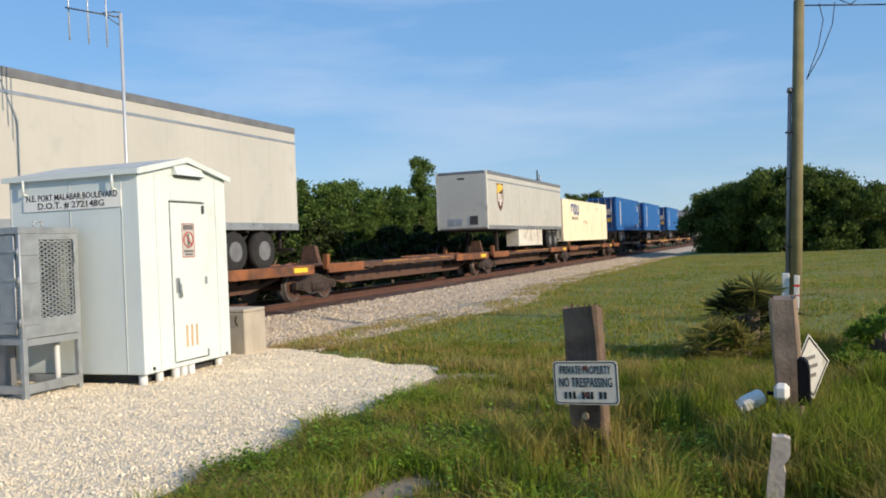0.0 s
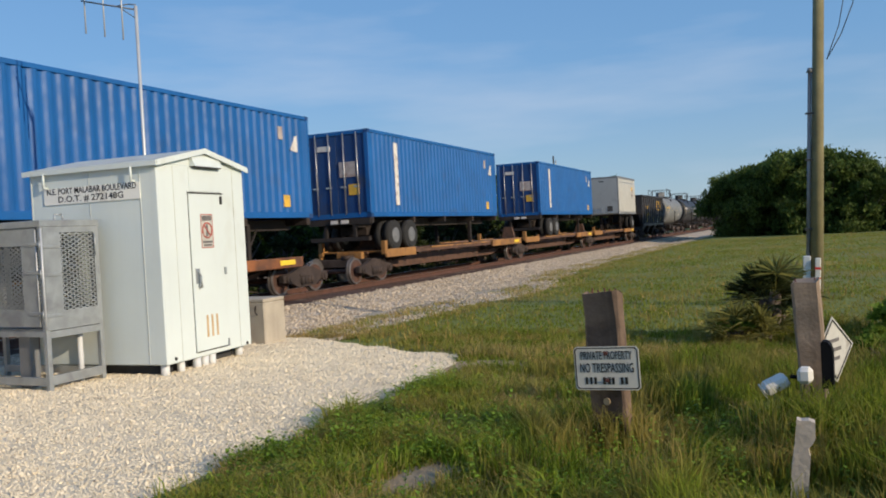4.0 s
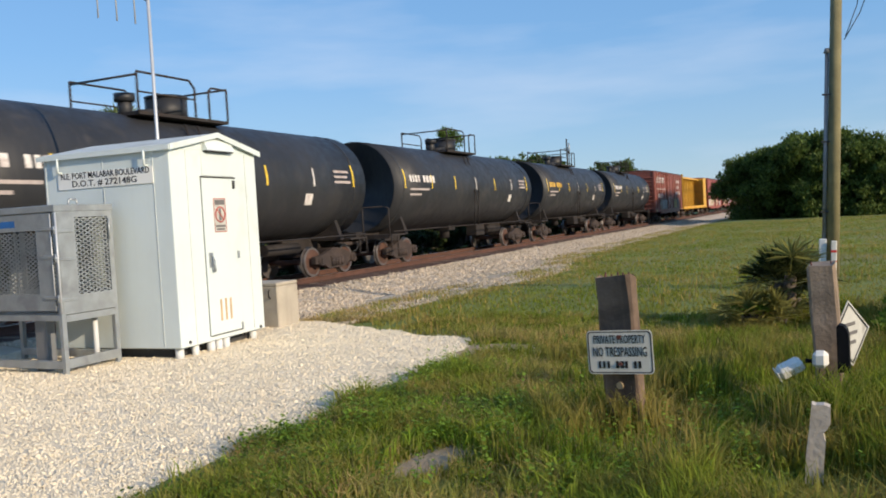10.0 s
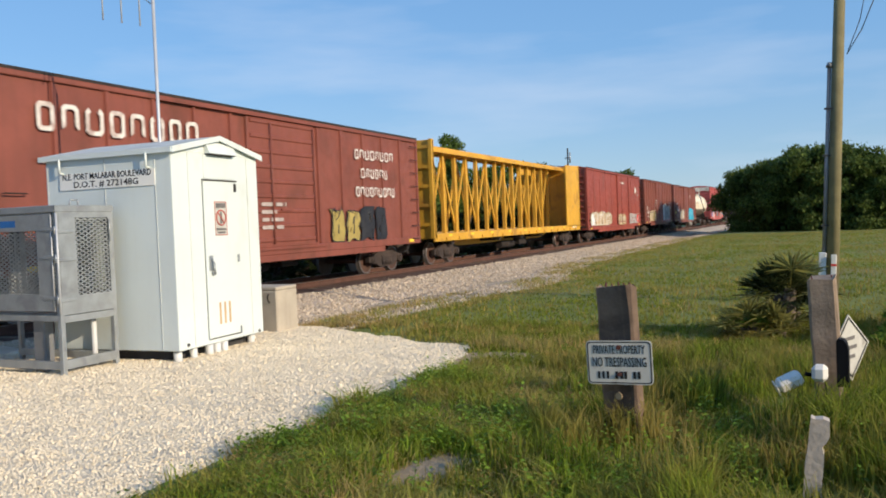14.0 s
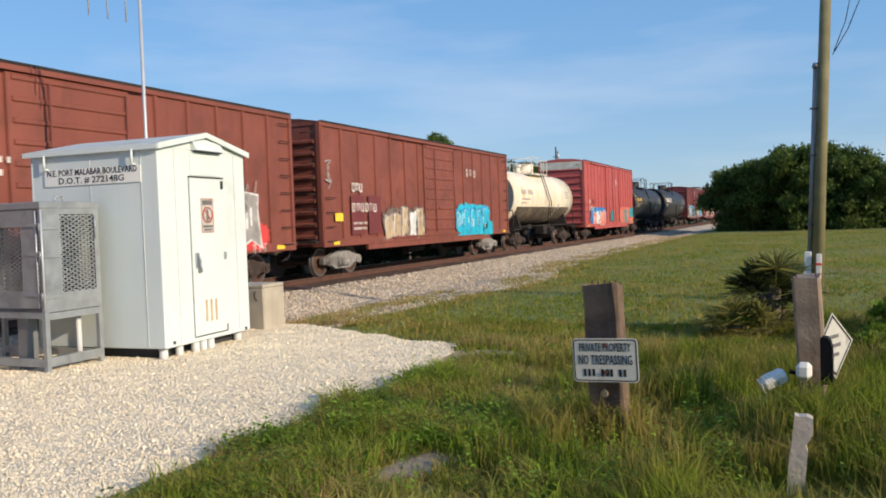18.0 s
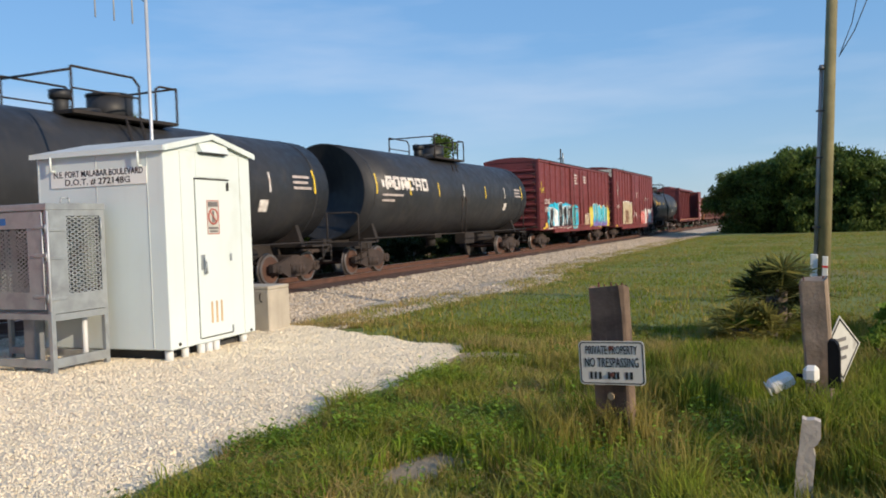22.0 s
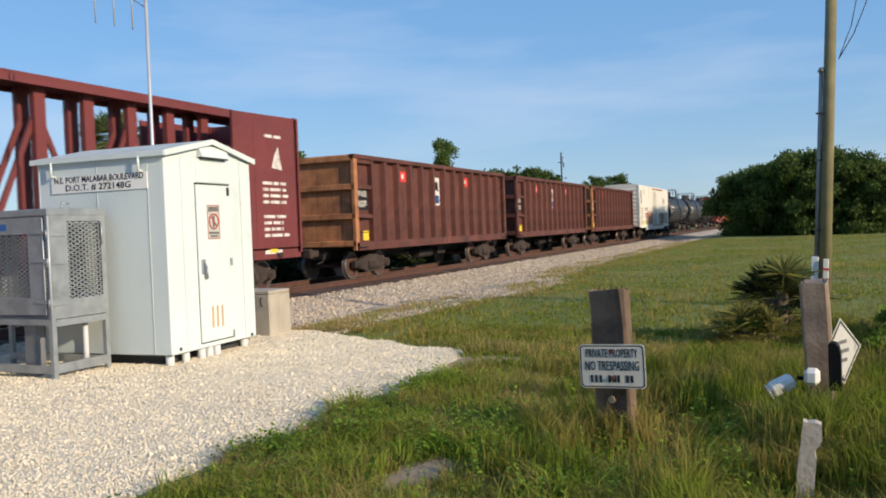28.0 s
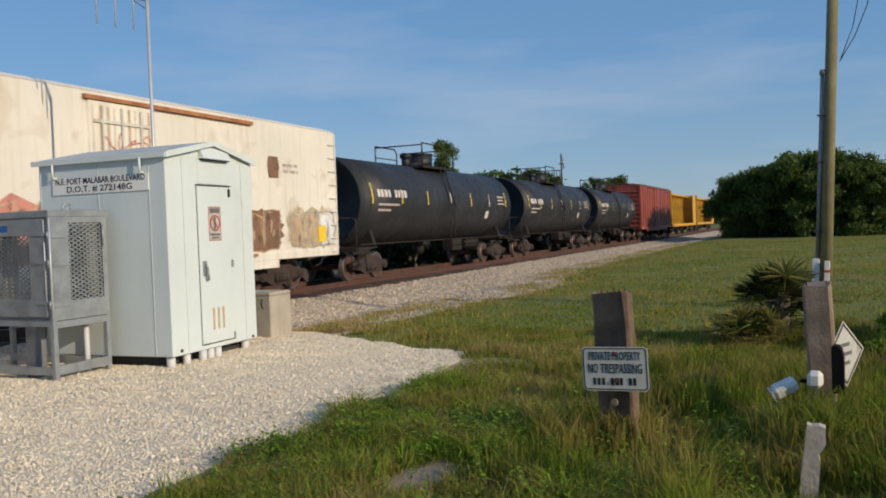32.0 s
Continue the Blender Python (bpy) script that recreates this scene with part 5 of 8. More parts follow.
def trailer(y0, L, z0, label, zf, zt, skirt=None, wheels_at=None, logo=False, half=1.295, group=None, single=False):
    """A road trailer whose closed front end leads; z0 is the deck on which its wheels stand, zf and zt the floor and the roof."""
    t = load("semi_trailer", y0, z0, label, "trailer")
    f, c = zf - z0, zt - z0
    part("body", S().box(-half, half, 0.0, L, f, c - 0.03, 0.05), "trailer", t)
    part("top_rail", S().box(half - 0.04, half + 0.012, 0.03, L - 0.03, c - 0.2, c - 0.02, 0.01).box(-half - 0.012, -half + 0.04, 0.03, L - 0.03, c - 0.2, c - 0.02), "alu_dark", t)
    part("trim_band", S().box(half - 0.02, half + 0.008, 0.05, L - 0.05, c - 0.5, c - 0.43, 0.002), "alu", t)
    part("bottom_rail", S().box(half - 0.05, half + 0.015, 0.02, L - 0.02, f - 0.03, f + 0.16, 0.01).box(-half - 0.015, -half + 0.05, 0.02, L - 0.02, f - 0.03, f + 0.16), "alu", t)
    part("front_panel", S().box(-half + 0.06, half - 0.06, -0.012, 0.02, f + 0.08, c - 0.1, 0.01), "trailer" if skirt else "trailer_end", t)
    cor = S()
    for sx in (-1, 1):
        cor.box(sx * (half - 0.1), sx * (half + 0.012), -0.015, 0.09, f, c - 0.03, 0.02)
    part("corner_post", cor, "end_white" if skirt else "alu_dark", t)
    part("front_header", S().box(-half + 0.1, half - 0.1, -0.018, 0.05, c - 0.17, c - 0.03, 0.01), "alu_dark", t)
    n = int(L / 1.22)
    rv = S()
    for i in range(1, n):
        rv.box(half + 0.0005, half + 0.003, L * i / n - 0.012, L * i / n + 0.012, f + 0.16, c - 0.5)
    part("panel_joint", rv, "trailer", t)
    rvt = S()
    for i in range(int(L / 0.45)):
        rvt.box(half + 0.012, half + 0.02, 0.2 + i * 0.45, 0.24 + i * 0.45, f + 0.1, f + 0.13)
    part("rivet", rvt, "alu_dark", t)
    fr = S()
    for x in (-0.75, -0.35, 0.3):
        fr.box(x, x + 0.34, -0.02, -0.012, f + 0.18, f + 0.52)
    part("front_fitting", fr, "alu", t)
    part("front_fitting_dark", S().box(0.38, 0.8, -0.022, -0.012, f + 0.2, f + 0.62, 0.005), "gap", t)
    part("stencil", S().box(-0.2, 0.18, -0.018, -0.012, c - 0.42, c - 0.34), "black_dec", t)
    k = S().box(-half + 0.05, half - 0.05, 0, 0.08, f - 0.1, f - 0.03).mesh("cross_member", "under")
    for i in range(int(L / 0.6)):
        part("cross_member", k, None, t, m=pose(0, 0.2 + 0.6 * i, 0))
    for sx in (-1, 1):
        part("landing_leg", S().box(sx * 0.85, sx * 0.7, 2.6, 2.75, 0.0, f - 0.05, 0.01), "under", t)
    ys = wheels_at or (L - 3.0, L - 1.75)
    road_wheels(t, ys)
    ax = S()
    for y in ys:
        ax.rod((-1.0, y, 0.5), (1.0, y, 0.5), 0.07, 8)
    ax.box(-0.6, -0.5, ys[0] - 0.6, ys[-1] + 0.6, 0.55, f - 0.03).box(0.5, 0.6, ys[0] - 0.6, ys[-1] + 0.6, 0.55, f - 0.03)
    part("bogie", ax, "under", t)
    part("rear_bumper", S().box(-1.1, 1.1, L - 0.1, L - 0.02, 0.45, 0.55).box(-0.7, -0.6, L - 0.1, L - 0.02, 0.5, f).box(0.6, 0.7, L - 0.1, L - 0.02, 0.5, f), "under", t)
    if skirt:
        part("tool_box", S().box(0.55, half - 0.03, skirt[0], skirt[1], f - 0.92, f - 0.02, 0.02), "end_white", t)
    if logo is not False:
        y, z, s = logo
        e = part("emblem", S().prism([(y - 0.42 * s, z + 0.55 * s), (y + 0.42 * s, z + 0.55 * s), (y + 0.42 * s, z - 0.2 * s), (y + 0.22 * s, z - 0.5 * s), (y, z - 0.66 * s), (y - 0.22 * s, z - 0.5 * s), (y - 0.42 * s, z - 0.2 * s)], "x", half + 0.003, half + 0.006), "logo_brown", t)
        part("emblem_cap", S().prism([(y - 0.39 * s, z + 0.1 * s), (y, z + 0.2 * s), (y + 0.39 * s, z + 0.34 * s), (y + 0.39 * s, z + 0.46 * s), (y, z + 0.54 * s), (y - 0.39 * s, z + 0.46 * s)], "x", half + 0.006, half + 0.009), "logo_gold", e)
        part("emblem_bar", S().box(half + 0.006, half + 0.009, y - 0.3 * s, y - 0.14 * s, z - 0.25 * s, z + 0.12 * s).box(half + 0.006, half + 0.009, y - 0.08 * s, y + 0.08 * s, z - 0.4 * s, z + 0.12 * s).box(half + 0.006, half + 0.009, y + 0.14 * s, y + 0.3 * s, z - 0.25 * s, z + 0.12 * s), "white_mark", e)
    return t


def container(y0, L, z0, H, paint, door, label, half=1.22, corrugated=True, chassis=None, strip=True):
    """A shipping container; with chassis (the height of its deck above the platform) it rides on a road chassis."""
    base = z0 - (chassis or 0)
    c = load("shipping_container", y0, base, label, "container")
    z = chassis or 0.0
    fr = S()
    for sx in (-1, 1):
        fr.box(sx * (half - 0.1), sx * half, 0, L, z, z + 0.16, 0.01).box(sx * (half - 0.08), sx * half, 0, L, z + H - 0.1, z + H, 0.01)
        for y in (0, L - 0.14):
            fr.box(sx * (half - 0.16), sx * half, y, y + 0.14, z, z + H, 0.01)
    for y in (0, L - 0.12):
        fr.box(-half, half, y, y + 0.12, z, z + 0.16).box(-half, half, y, y + 0.12, z + H - 0.12, z + H)
    part("frame", fr, paint, c)
    for sx in (-1, 1):
        if corrugated:
            pts, y = [], 0.14
            while y < L - 0.42:
                pts += [(sx * (half - 0.012), y), (sx * (half - 0.012), y + 0.1), (sx * (half - 0.05), y + 0.17), (sx * (half - 0.05), y + 0.25)]
                y += 0.32
            pts.append((sx * (half - 0.012), L - 0.14))
            s = S()
            s.ring([[(x, yy, z + 0.16) for x, yy in pts], [(x, yy, z + H - 0.1) for x, yy in pts]], closed=False, smooth=False)
            part("side_panel", s, paint, c)
        else:
            part("side_panel", S().box(sx * (half - 0.05), sx * (half - 0.015), 0.1, L - 0.1, z + 0.14, z + H - 0.08), paint, c)
    part("roof_panel", S().box(-half + 0.05, half - 0.05, 0.05, L - 0.05, z + H - 0.06, z + H - 0.02), paint, c)
    part("floor_panel", S().box(-half + 0.05, half - 0.05, 0.1, L - 0.1, z + 0.05, z + 0.12), "under", c)
    part("rear_wall", S().box(-half + 0.1, half - 0.1, L - 0.09, L - 0.05, z + 0.1, z + H - 0.1), paint, c)
    cc = S()
    for sx, y, zz in itertools.product((-1, 1), (0, L), (z, z + H)):
        cc.box(sx * (half + 0.003) - (0.16 if sx > 0 else 0), sx * (half + 0.003) + (0 if sx > 0 else 0.16), y - 0.003 if y == 0 else y - 0.17, y + 0.17 if y == 0 else y + 0.003, zz - 0.003 if zz == z else zz - 0.115, zz + 0.115 if zz == z else zz + 0.003)
    part("corner_casting", cc, door, c)
    for sx in (-1, 1):
        d = part("door_leaf", S().box(sx * 0.01, sx * (half - 0.14), 0.03, 0.08, z + 0.16, z + H - 0.12, 0.008), door, c)
        for x in (0.28, 0.78):
            part("lock_rod", S().rod((sx * x, 0.005, z + 0.1), (sx * x, 0.005, z + H - 0.06), 0.02, 6).box(sx * x - 0.16, sx * x + 0.05, -0.01, 0.02, z + 1.0, z + 1.06), "alu", d)
    if strip:
        part("name_panel", S().box(half - 0.02, half + 0.004, 1.85, 2.12, z + 0.4, z + H - 0.32), "white_mark", c)
        part("stencil", S().box(-half + 0.5, -half + 1.0, 0.0, 0.028, z + H - 0.62, z + H - 0.45), "white_mark", c)
        part("yellow_patch", S().box(0.42, 0.8, 0.0, 0.028, z + 0.75, z + 1.1), "gold_mark", c)
        part("stencil", S().box(0.1, 0.7, 0.0, 0.026, z + 1.35, z + 1.85), "dim_mark", c)
        part("stencil", S().prism([(L - 0.95, z + H - 1.0), (L - 0.7, z + H - 0.6), (L - 0.62, z + H - 0.6), (L - 0.62, z + H - 1.05), (L - 0.7, z + H - 1.05)], "x", half - 0.02, half + 0.003), "white_mark", c)
        part("stencil", S().box(half - 0.02, half + 0.003, L - 1.5, L - 1.3, z + H - 0.75, z + H - 0.4), "dim_mark", c)
        part("yellow_patch", S().box(half - 0.02, half + 0.003, L - 1.4, L - 1.1, z + 0.3, z + 0.62), "gold_mark", c)
    if chassis:
        k = S()
        for sx in (-1, 1):
            k.box(sx * 0.4, sx * 0.5, 0.1, L - 0.1, z - 0.32, z - 0.03)
        for y in (0.05, 3.2, 6.0, 9.0, L - 0.3):
            k.box(-half + 0.02, half - 0.02, y, y + 0.16, z - 0.2, z)
        part("chassis", k, "under", c)
        road_wheels(c, (1.5, 2.75), z=0.5)
        ax = S()
        for y in (1.5, 2.75):
            ax.rod((-1.0, y, 0.5), (1.0, y, 0.5), 0.07, 8)
        ax.box(-0.5, 0.5, 0.9, 3.4, 0.55, z - 0.3)
        part("bogie", ax, "under", c)
        part("bumper", S().box(-half + 0.1, half - 0.1, -0.05, 0.1, 0.36, 0.5, 0.01).box(-0.6, -0.5, 0, 0.1, 0.4, z).box(0.5, 0.6, 0, 0.1, 0.4, z).box(-half + 0.05, half - 0.05, -0.02, 0.12, z - 0.22, z - 0.02), "under", c)
        part("tail_light", S().box(-0.3, -0.02, -0.07, -0.05, z - 0.18, z - 0.06).box(0.1, 0.38, -0.07, -0.05, z - 0.18, z - 0.06), "white_mark", c)
        for sx in (-1, 1):
            part("landing_leg", S().box(sx * 0.72, sx * 0.85, L - 2.6, L - 2.47, 0.0, z - 0.1).tube([(sx * 0.8, L - 2.5, 0.3), (sx * 0.45, L - 1.6, z - 0.2)], 0.03), "under", c)
    return c


# intermodal platforms and what they carry
PLAT = "rust-streaked orange platform of an articulated intermodal flatcar"
for y0, y1, last in ((5.7, 21.2, 0), (21.2, 36.8, 0), (36.8, 52.3, 0), (52.3, 67.8, 0), (67.8, 82.2, 1)):
    spine_unit(y0, y1 - y0, PLAT, last=bool(last))
for y0, y1, last in ((86.4, 101.7, 0), (101.7, 117.0, 0), (117.0, 132.2, 1)):
    spine_unit(y0, y1 - y0, "worn yellow and rust platform of an articulated intermodal flatcar", deck="yel_deck", last=bool(last))
trailer(5.4, 14.6, 1.02, "grey white box semi-trailer riding on a rail platform", 2.1, 5.0)
trailer(36.5, 14.2, 1.02, "grey white box semi-trailer with a brown shield emblem", 2.18, 4.97, skirt=(5.0, 9.6), logo=(1.95, 2.75, 1.15))
k48 = container(51.4, 14.45, 1.4, 2.76, "cream", "end_white", "cream white smooth-sided container with navy emblem blocks", corrugated=False, strip=False)
part("saddle", S().box(-1.2, 1.2, 1.0, 1.3, -0.38, 0.02).box(-1.2, 1.2, 13.1, 13.4, -0.38, 0.02), "under", k48)
for yy in (1.9, 12.6):
    part("side_post", S().box(1.2, 1.235, yy - 0.07, yy + 0.07, 0.0, 2.76, 0.008), "cream", k48)
for k, (yy, w) in enumerate(((2.35, 0.72), (3.2, 0.62), (3.95, 0.74))):
    part("emblem_block", hollow(1.206, yy, 1.75, w, 0.75, 0.19, (1, 0, 2)[k]), "blue_mark", k48)
for k in range(10):
    part("stencil", hollow(1.206, 2.5 + 0.185 * k, 1.42, 0.14, 0.2, 0.035, k), "black_dec", k48)
scrawl(k48, 1.2065, 6.0, 1.15, 1.3, 0.3, "g_rose", 4)
bars(k48, 1.206, 10.4, 2.3, 0.1, 7, "g_tan", 6)
BLUE = "blue corrugated forty-foot container on a road chassis"
container(70.3, 12.19, 2.13, 2.87, "blue", "blue_dark", BLUE, chassis=1.11)
container(86.0, 12.19, 2.15, 2.87, "blue", "blue_dark", BLUE, chassis=1.13)
container(105.2, 12.19, 2.2, 2.89, "blue", "blue_dark", BLUE, chassis=1.18)
trailer(126.05, 7.1, 1.02, "short pale grey pup trailer with a brown and gold shield emblem", 2.26, 5.2, wheels_at=(5.4,), logo=(5.6, 3.0, 0.8))

# mixed freight
hopper(135.25, 12.15)
tankcar(148.2, 14.5, "tank_gray", "grey cylindrical tank car with a walkway on top", marks="gold_mark", seams=(5.2, 9.3), seed=2)
t1 = tankcar(163.5, 15.2, "tank_black", "black tank car with yellow reflective dashes", marks="white_mark", seed=3)
tankcar(179.5, 15.3, "tank_black", "black tank car with white dashes and lettering bars", marks="white_mark", seed=4)
tankcar(195.7, 14.6, "tank_black", "black tank car with gold lettering bars", marks="gold_mark", seams=(7.3,), seed=5)
tankcar(211.2, 15.2, "tank_black", "black tank car with a light scuffed shell", marks="white_mark", seams=(7.6,), seed=6)

so = boxcar(228.3, 16.15, "box_brown", "weathered brown boxcar with large faded white lettering bars", zt=4.45, ribs=13, door=(0.42, 0.6))
bars(so, 1.525, 0.92, 3.43, 0.52, 8, "white_mark", 11, gap=0.3, wide=0.75)
bars(so, 1.525, 0.92, 2.84, 0.12, 40, "dim_mark", 12, gap=0.3)
bars(so, 1.525, 1.65, 2.07, 0.4, 6, "white_mark", 13, gap=0.4, wide=0.7)
bars(so, 1.525, 11.87, 3.54, 0.3, 8, "white_mark", 14, gap=0.3, wide=0.75)
bars(so, 1.525, 12.2, 2.98, 0.3, 6, "white_mark", 15, gap=0.3, wide=0.68)
bars(so, 1.525, 11.87, 2.42, 0.3, 9, "white_mark", 16, gap=0.24, wide=0.72)
tag(so, 1.522, 2.3, 6.5, 1.02, 2.05, ("g_ash", "g_ash", "g_ash", "g_grey"), 31, 3, spiky=0.08)
scrawl(so, 1.5355, 2.4, 1.2, 4.0, 0.8, "g_grey", 33)
tag(so, 1.522, 10.2, 13.9, 1.05, 2.15, (None, "g_black", "g_olive", "g_black"), 32, 4)
bars(so, 1.5605, 7.2, 2.1, 0.12, 9, "dim_mark", 34, lines=4)
centerbeam(245.8, 20.2, "yellow", "empty yellow centerbeam lumber flatcar")

r1 = boxcar(267.7, 16.6, "box_red", "long smooth red boxcar with a raised plug door and sprayed tags", zt=4.6, zb=0.9, ribs=10, door=(0.5, 0.72), smooth_side=True, roof_mat="box_red", rows=0)
bars(r1, 1.54, 9.3, 3.85, 0.16, 8, "white_mark", 40)
part("emblem_disc", S().rod((1.502, 14.7, 3.5), (1.508, 14.7, 3.5), 0.27, 18), "white_mark", r1)
tag(r1, 1.502, 11.0, 15.9, 0.98, 1.75, ("g_grey", "g_white", "g_grey", "g_red"), 41, 6, drips=8)
tag(r1, 1.54, 8.2, 10.9, 0.95, 1.75, ("g_tan", "g_olive", "g_sand", "g_white"), 42, 4)
tag(r1, 1.502, 0.6, 6.5, 0.98, 1.9, ("g_sand", "g_white", "g_tan", "g_white"), 43, 7)
scrawl(r1, 1.506, 15.3, 2.4, 0.6, 1.5, "g_grey", 44, True)
r2 = boxcar(286.2, 14.0, "box_brown", "brown ribbed boxcar with a white splash of spray paint", zt=4.5, ribs=14, door=(0.385, 0.585))
tag(r2, 1.522, 1.95, 5.2, 0.98, 2.0, ("g_sand", "g_tan", "g_sand", "g_olive"), 51, 5, spiky=0.22, drips=10)
tag(r2, 1.522, 7.6, 12.8, 0.9, 1.7, ("g_red", "g_red", "g_red", "g_coral"), 56, 4)
tag(r2, 1.534, 8.3, 12.6, 0.95, 2.6, (None, "g_white", "g_white", "g_grey"), 52, 4, drips=12)
tag(r2, 1.552, 9.3, 11.7, 1.2, 2.1, (None, "g_grey", "g_grey", "g_black"), 57, 2)
bars(r2, 1.525, 0.72, 2.05, 0.26, 3, "white_mark", 53)
bars(r2, 1.525, 0.78, 1.7, 0.26, 5, "white_mark", 54)
bars(r2, 1.525, 0.8, 1.4, 0.12, 9, "dim_mark", 58)
bars(r2, 1.525, 4.9, 2.75, 0.14, 4, "white_mark", 55, lines=3)
r3 = boxcar(301.6, 16.2, "box_brown", "weathered brown boxcar with a bright cyan tag", zt=4.48, ribs=15, door=(0.43, 0.6))
for a in (1.6, 2.68):
    part("repaint_panel", S().box(1.522, 1.5235, a, a + 0.82, 1.2, 2.4), "box_maroon", r3, "darker repainted patch")
tag(r3, 1.524, 3.6, 6.9, 0.95, 2.1, ("g_ash", "g_grey", "g_tan", "g_white"), 61, 5, drips=6)
tag(r3, 1.53, 9.75, 13.6, 0.9, 2.25, ("g_cyan", "g_blue", "g_cyan", "g_white"), 62, 5, base="g_cyan", spiky=0.18)
tag(r3, 1.53, 12.6, 14.0, 0.85, 1.45, ("g_teal", "g_teal", "g_teal", "g_cyan"), 66, 2)
bars(r3, 1.525, 1.68, 2.5, 0.28, 3, "white_mark", 63, gap=0.2)
bars(r3, 1.525, 1.66, 1.89, 0.28, 6, "white_mark", 64, gap=0.35)
bars(r3, 1.525, 1.7, 1.5, 0.1, 9, "dim_mark", 67, lines=2)
bars(r3, 1.525, 11.0, 3.3, 0.3, 3, "white_mark", 65, gap=0.8)
scrawl(r3, 1.524, 0.15, 2.6, 0.4, 0.9, "g_grey", 68, True)
part("yellow_patch", S().box(1.53, 1.536, 0.64, 1.08, 1.62, 1.86), "yellow_reflector", r3)
tankcar(318.6, 12.2, "tank_white", "dirty cream white tank car with a rust-brown belly", r=1.36, zc=2.62, marks="dim_mark", seams=(8.2,), belly="belly", rail="end_white", seed=7)
pk = boxcar(332.75, 16.3, "box_pink", "faded red high boxcar with tags along its lower side", zt=5.1, zb=0.95, ribs=17, door=(0.38, 0.645), end_top="end_white", roof_mat="box_pink", rows=0, double=True)
tag(pk, 1.522, 1.35, 6.1, 0.9, 2.15, ("g_blue", "g_blue", "g_blue", "g_cyan"), 71, 3, spiky=0.12)
tag(pk, 1.534, 1.9, 6.1, 0.85, 1.95, (None, "g_white", "g_coral", "g_white"), 74, 8, drips=6)
tag(pk, 1.56, 7.2, 8.5, 1.05, 1.9, (None, "g_black", "g_teal", "g_teal"), 72, 3)
tag(pk, 1.522, 10.7, 16.2, 0.85, 2.2, ("g_coral", "g_teal", "g_coral", "g_teal"), 73, 6, spiky=0.15)
tag(pk, 1.536, 14.4, 16.2, 1.3, 2.2, (None, "g_black", "g_teal", "g_cyan"), 76, 3)
bars(pk, 1.525, 1.06, 2.33, 0.27, 2, "white_mark", 77)
part("repaint_panel", S().box(1.522, 1.526, 2.0, 2.5, 2.33, 2.62), "box_maroon", pk, "dark repainted patch")
bars(pk, 1.525, 1.06, 1.9, 0.27, 6, "white_mark", 78, gap=0.25)
bars(pk, 1.59, 9.0, 4.0, 0.1, 6, "white_mark", 75, lines=3)
tankcar(349.9, 15.1, "tank_black", "black tank car with gold dashes and dull stains", marks="gold_mark", seams=(7.5,), seed=8, r=1.46, zc=2.56)
tb = tankcar(365.9, 17.1, "tank_black", "long black tank car with white block lettering bars", marks="white_mark", seed=9, big=6)
g1 = boxcar(384.7, 16.4, "box_maroon", "maroon boxcar with white, cyan and yellow tags", zt=4.66, zb=1.1, ribs=16, door=(0.37, 0.625), rows=0, roof_mat="box_maroon", double=True)
tag(g1, 1.522, 1.35, 6.3, 0.95, 2.5, ("g_cyan", "g_white", "g_black", "g_white"), 81, 5, spiky=0.1)
tag(g1, 1.56, 6.2, 7.6, 0.9, 2.4, ("g_cyan", "g_tan", "g_cyan", "g_teal"), 86, 2, spiky=0.15)
tag(g1, 1.556, 9.1, 10.6, 1.05, 1.9, (None, "g_sand", "g_tan", "g_white"), 87, 2)
tag(g1, 1.522, 10.4, 16.3, 0.95, 2.35, ("g_yellow", "g_yellow", "g_yellow", "g_sand"), 88, 5, spiky=0.5)
tag(g1, 1.536, 11.2, 15.6, 1.0, 2.5, (None, "g_white", "g_teal", "g_cyan"), 82, 6, base="g_purple", spiky=0.3, drips=8)
scrawl(g1, 1.525, 0.12, 2.9, 0.75, 0.35, "g_yellow", 83)
scrawl(g1, 1.525, 0.2, 3.2, 0.25, 0.35, "g_yellow", 89, True)
bars(g1, 1.575, 6.8, 4.05, 0.1, 7, "white_mark", 84, lines=4)
bars(g1, 1.575, 8.9, 4.0, 0.1, 7, "white_mark", 90, lines=3)
bars(g1, 1.522, 0.9, 2.35, 0.26, 4, "white_mark", 85, gap=0.35)
bars(g1, 1.522, 0.88, 1.94, 0.26, 6, "white_mark", 91, gap=0.2)
part("yellow_patch", S().box(1.522, 1.53, 0.87, 1.3, 1.11, 1.37), "gold_mark", g1)
g2 = boxcar(402.7, 16.3, "box_maroon", "high maroon boxcar with a tan patch and a red tag", zt=5.05, zb=0.95, ribs=16, door=(0.4, 0.6), end_top="end_white", roof_mat="box_maroon", rows=0)
part("tan_patch", S().prism([(2.9, 0.85), (6.75, 0.85), (6.75, 2.62), (6.2, 2.66), (6.05, 2.5), (5.3, 2.72), (4.7, 2.68), (3.9, 2.74), (3.0, 2.62)], "x", 1.522, 1.524), "g_sand", g2)
tag(g2, 1.526, 3.1, 5.9, 0.95, 2.55, (None, "g_tan", "g_sand", "g_brown"), 91, 4)
part("tan_patch_edge", ribbon(curve([(2.9, 2.62), (3.9, 2.76), (4.7, 2.69), (5.3, 2.74), (6.05, 2.52), (6.2, 2.68), (6.75, 2.64)], 1), 0.03, 1.5262), "g_white", g2)
tag(g2, 1.522, 9.9, 16.2, 0.85, 1.9, ("g_red", "g_red", "g_red", "g_coral"), 98, 4, spiky=0.15)
tag(g2, 1.536, 10.2, 16.1, 0.9, 2.35, (None, "g_white", "g_red", "g_white"), 92, 7, drips=8)
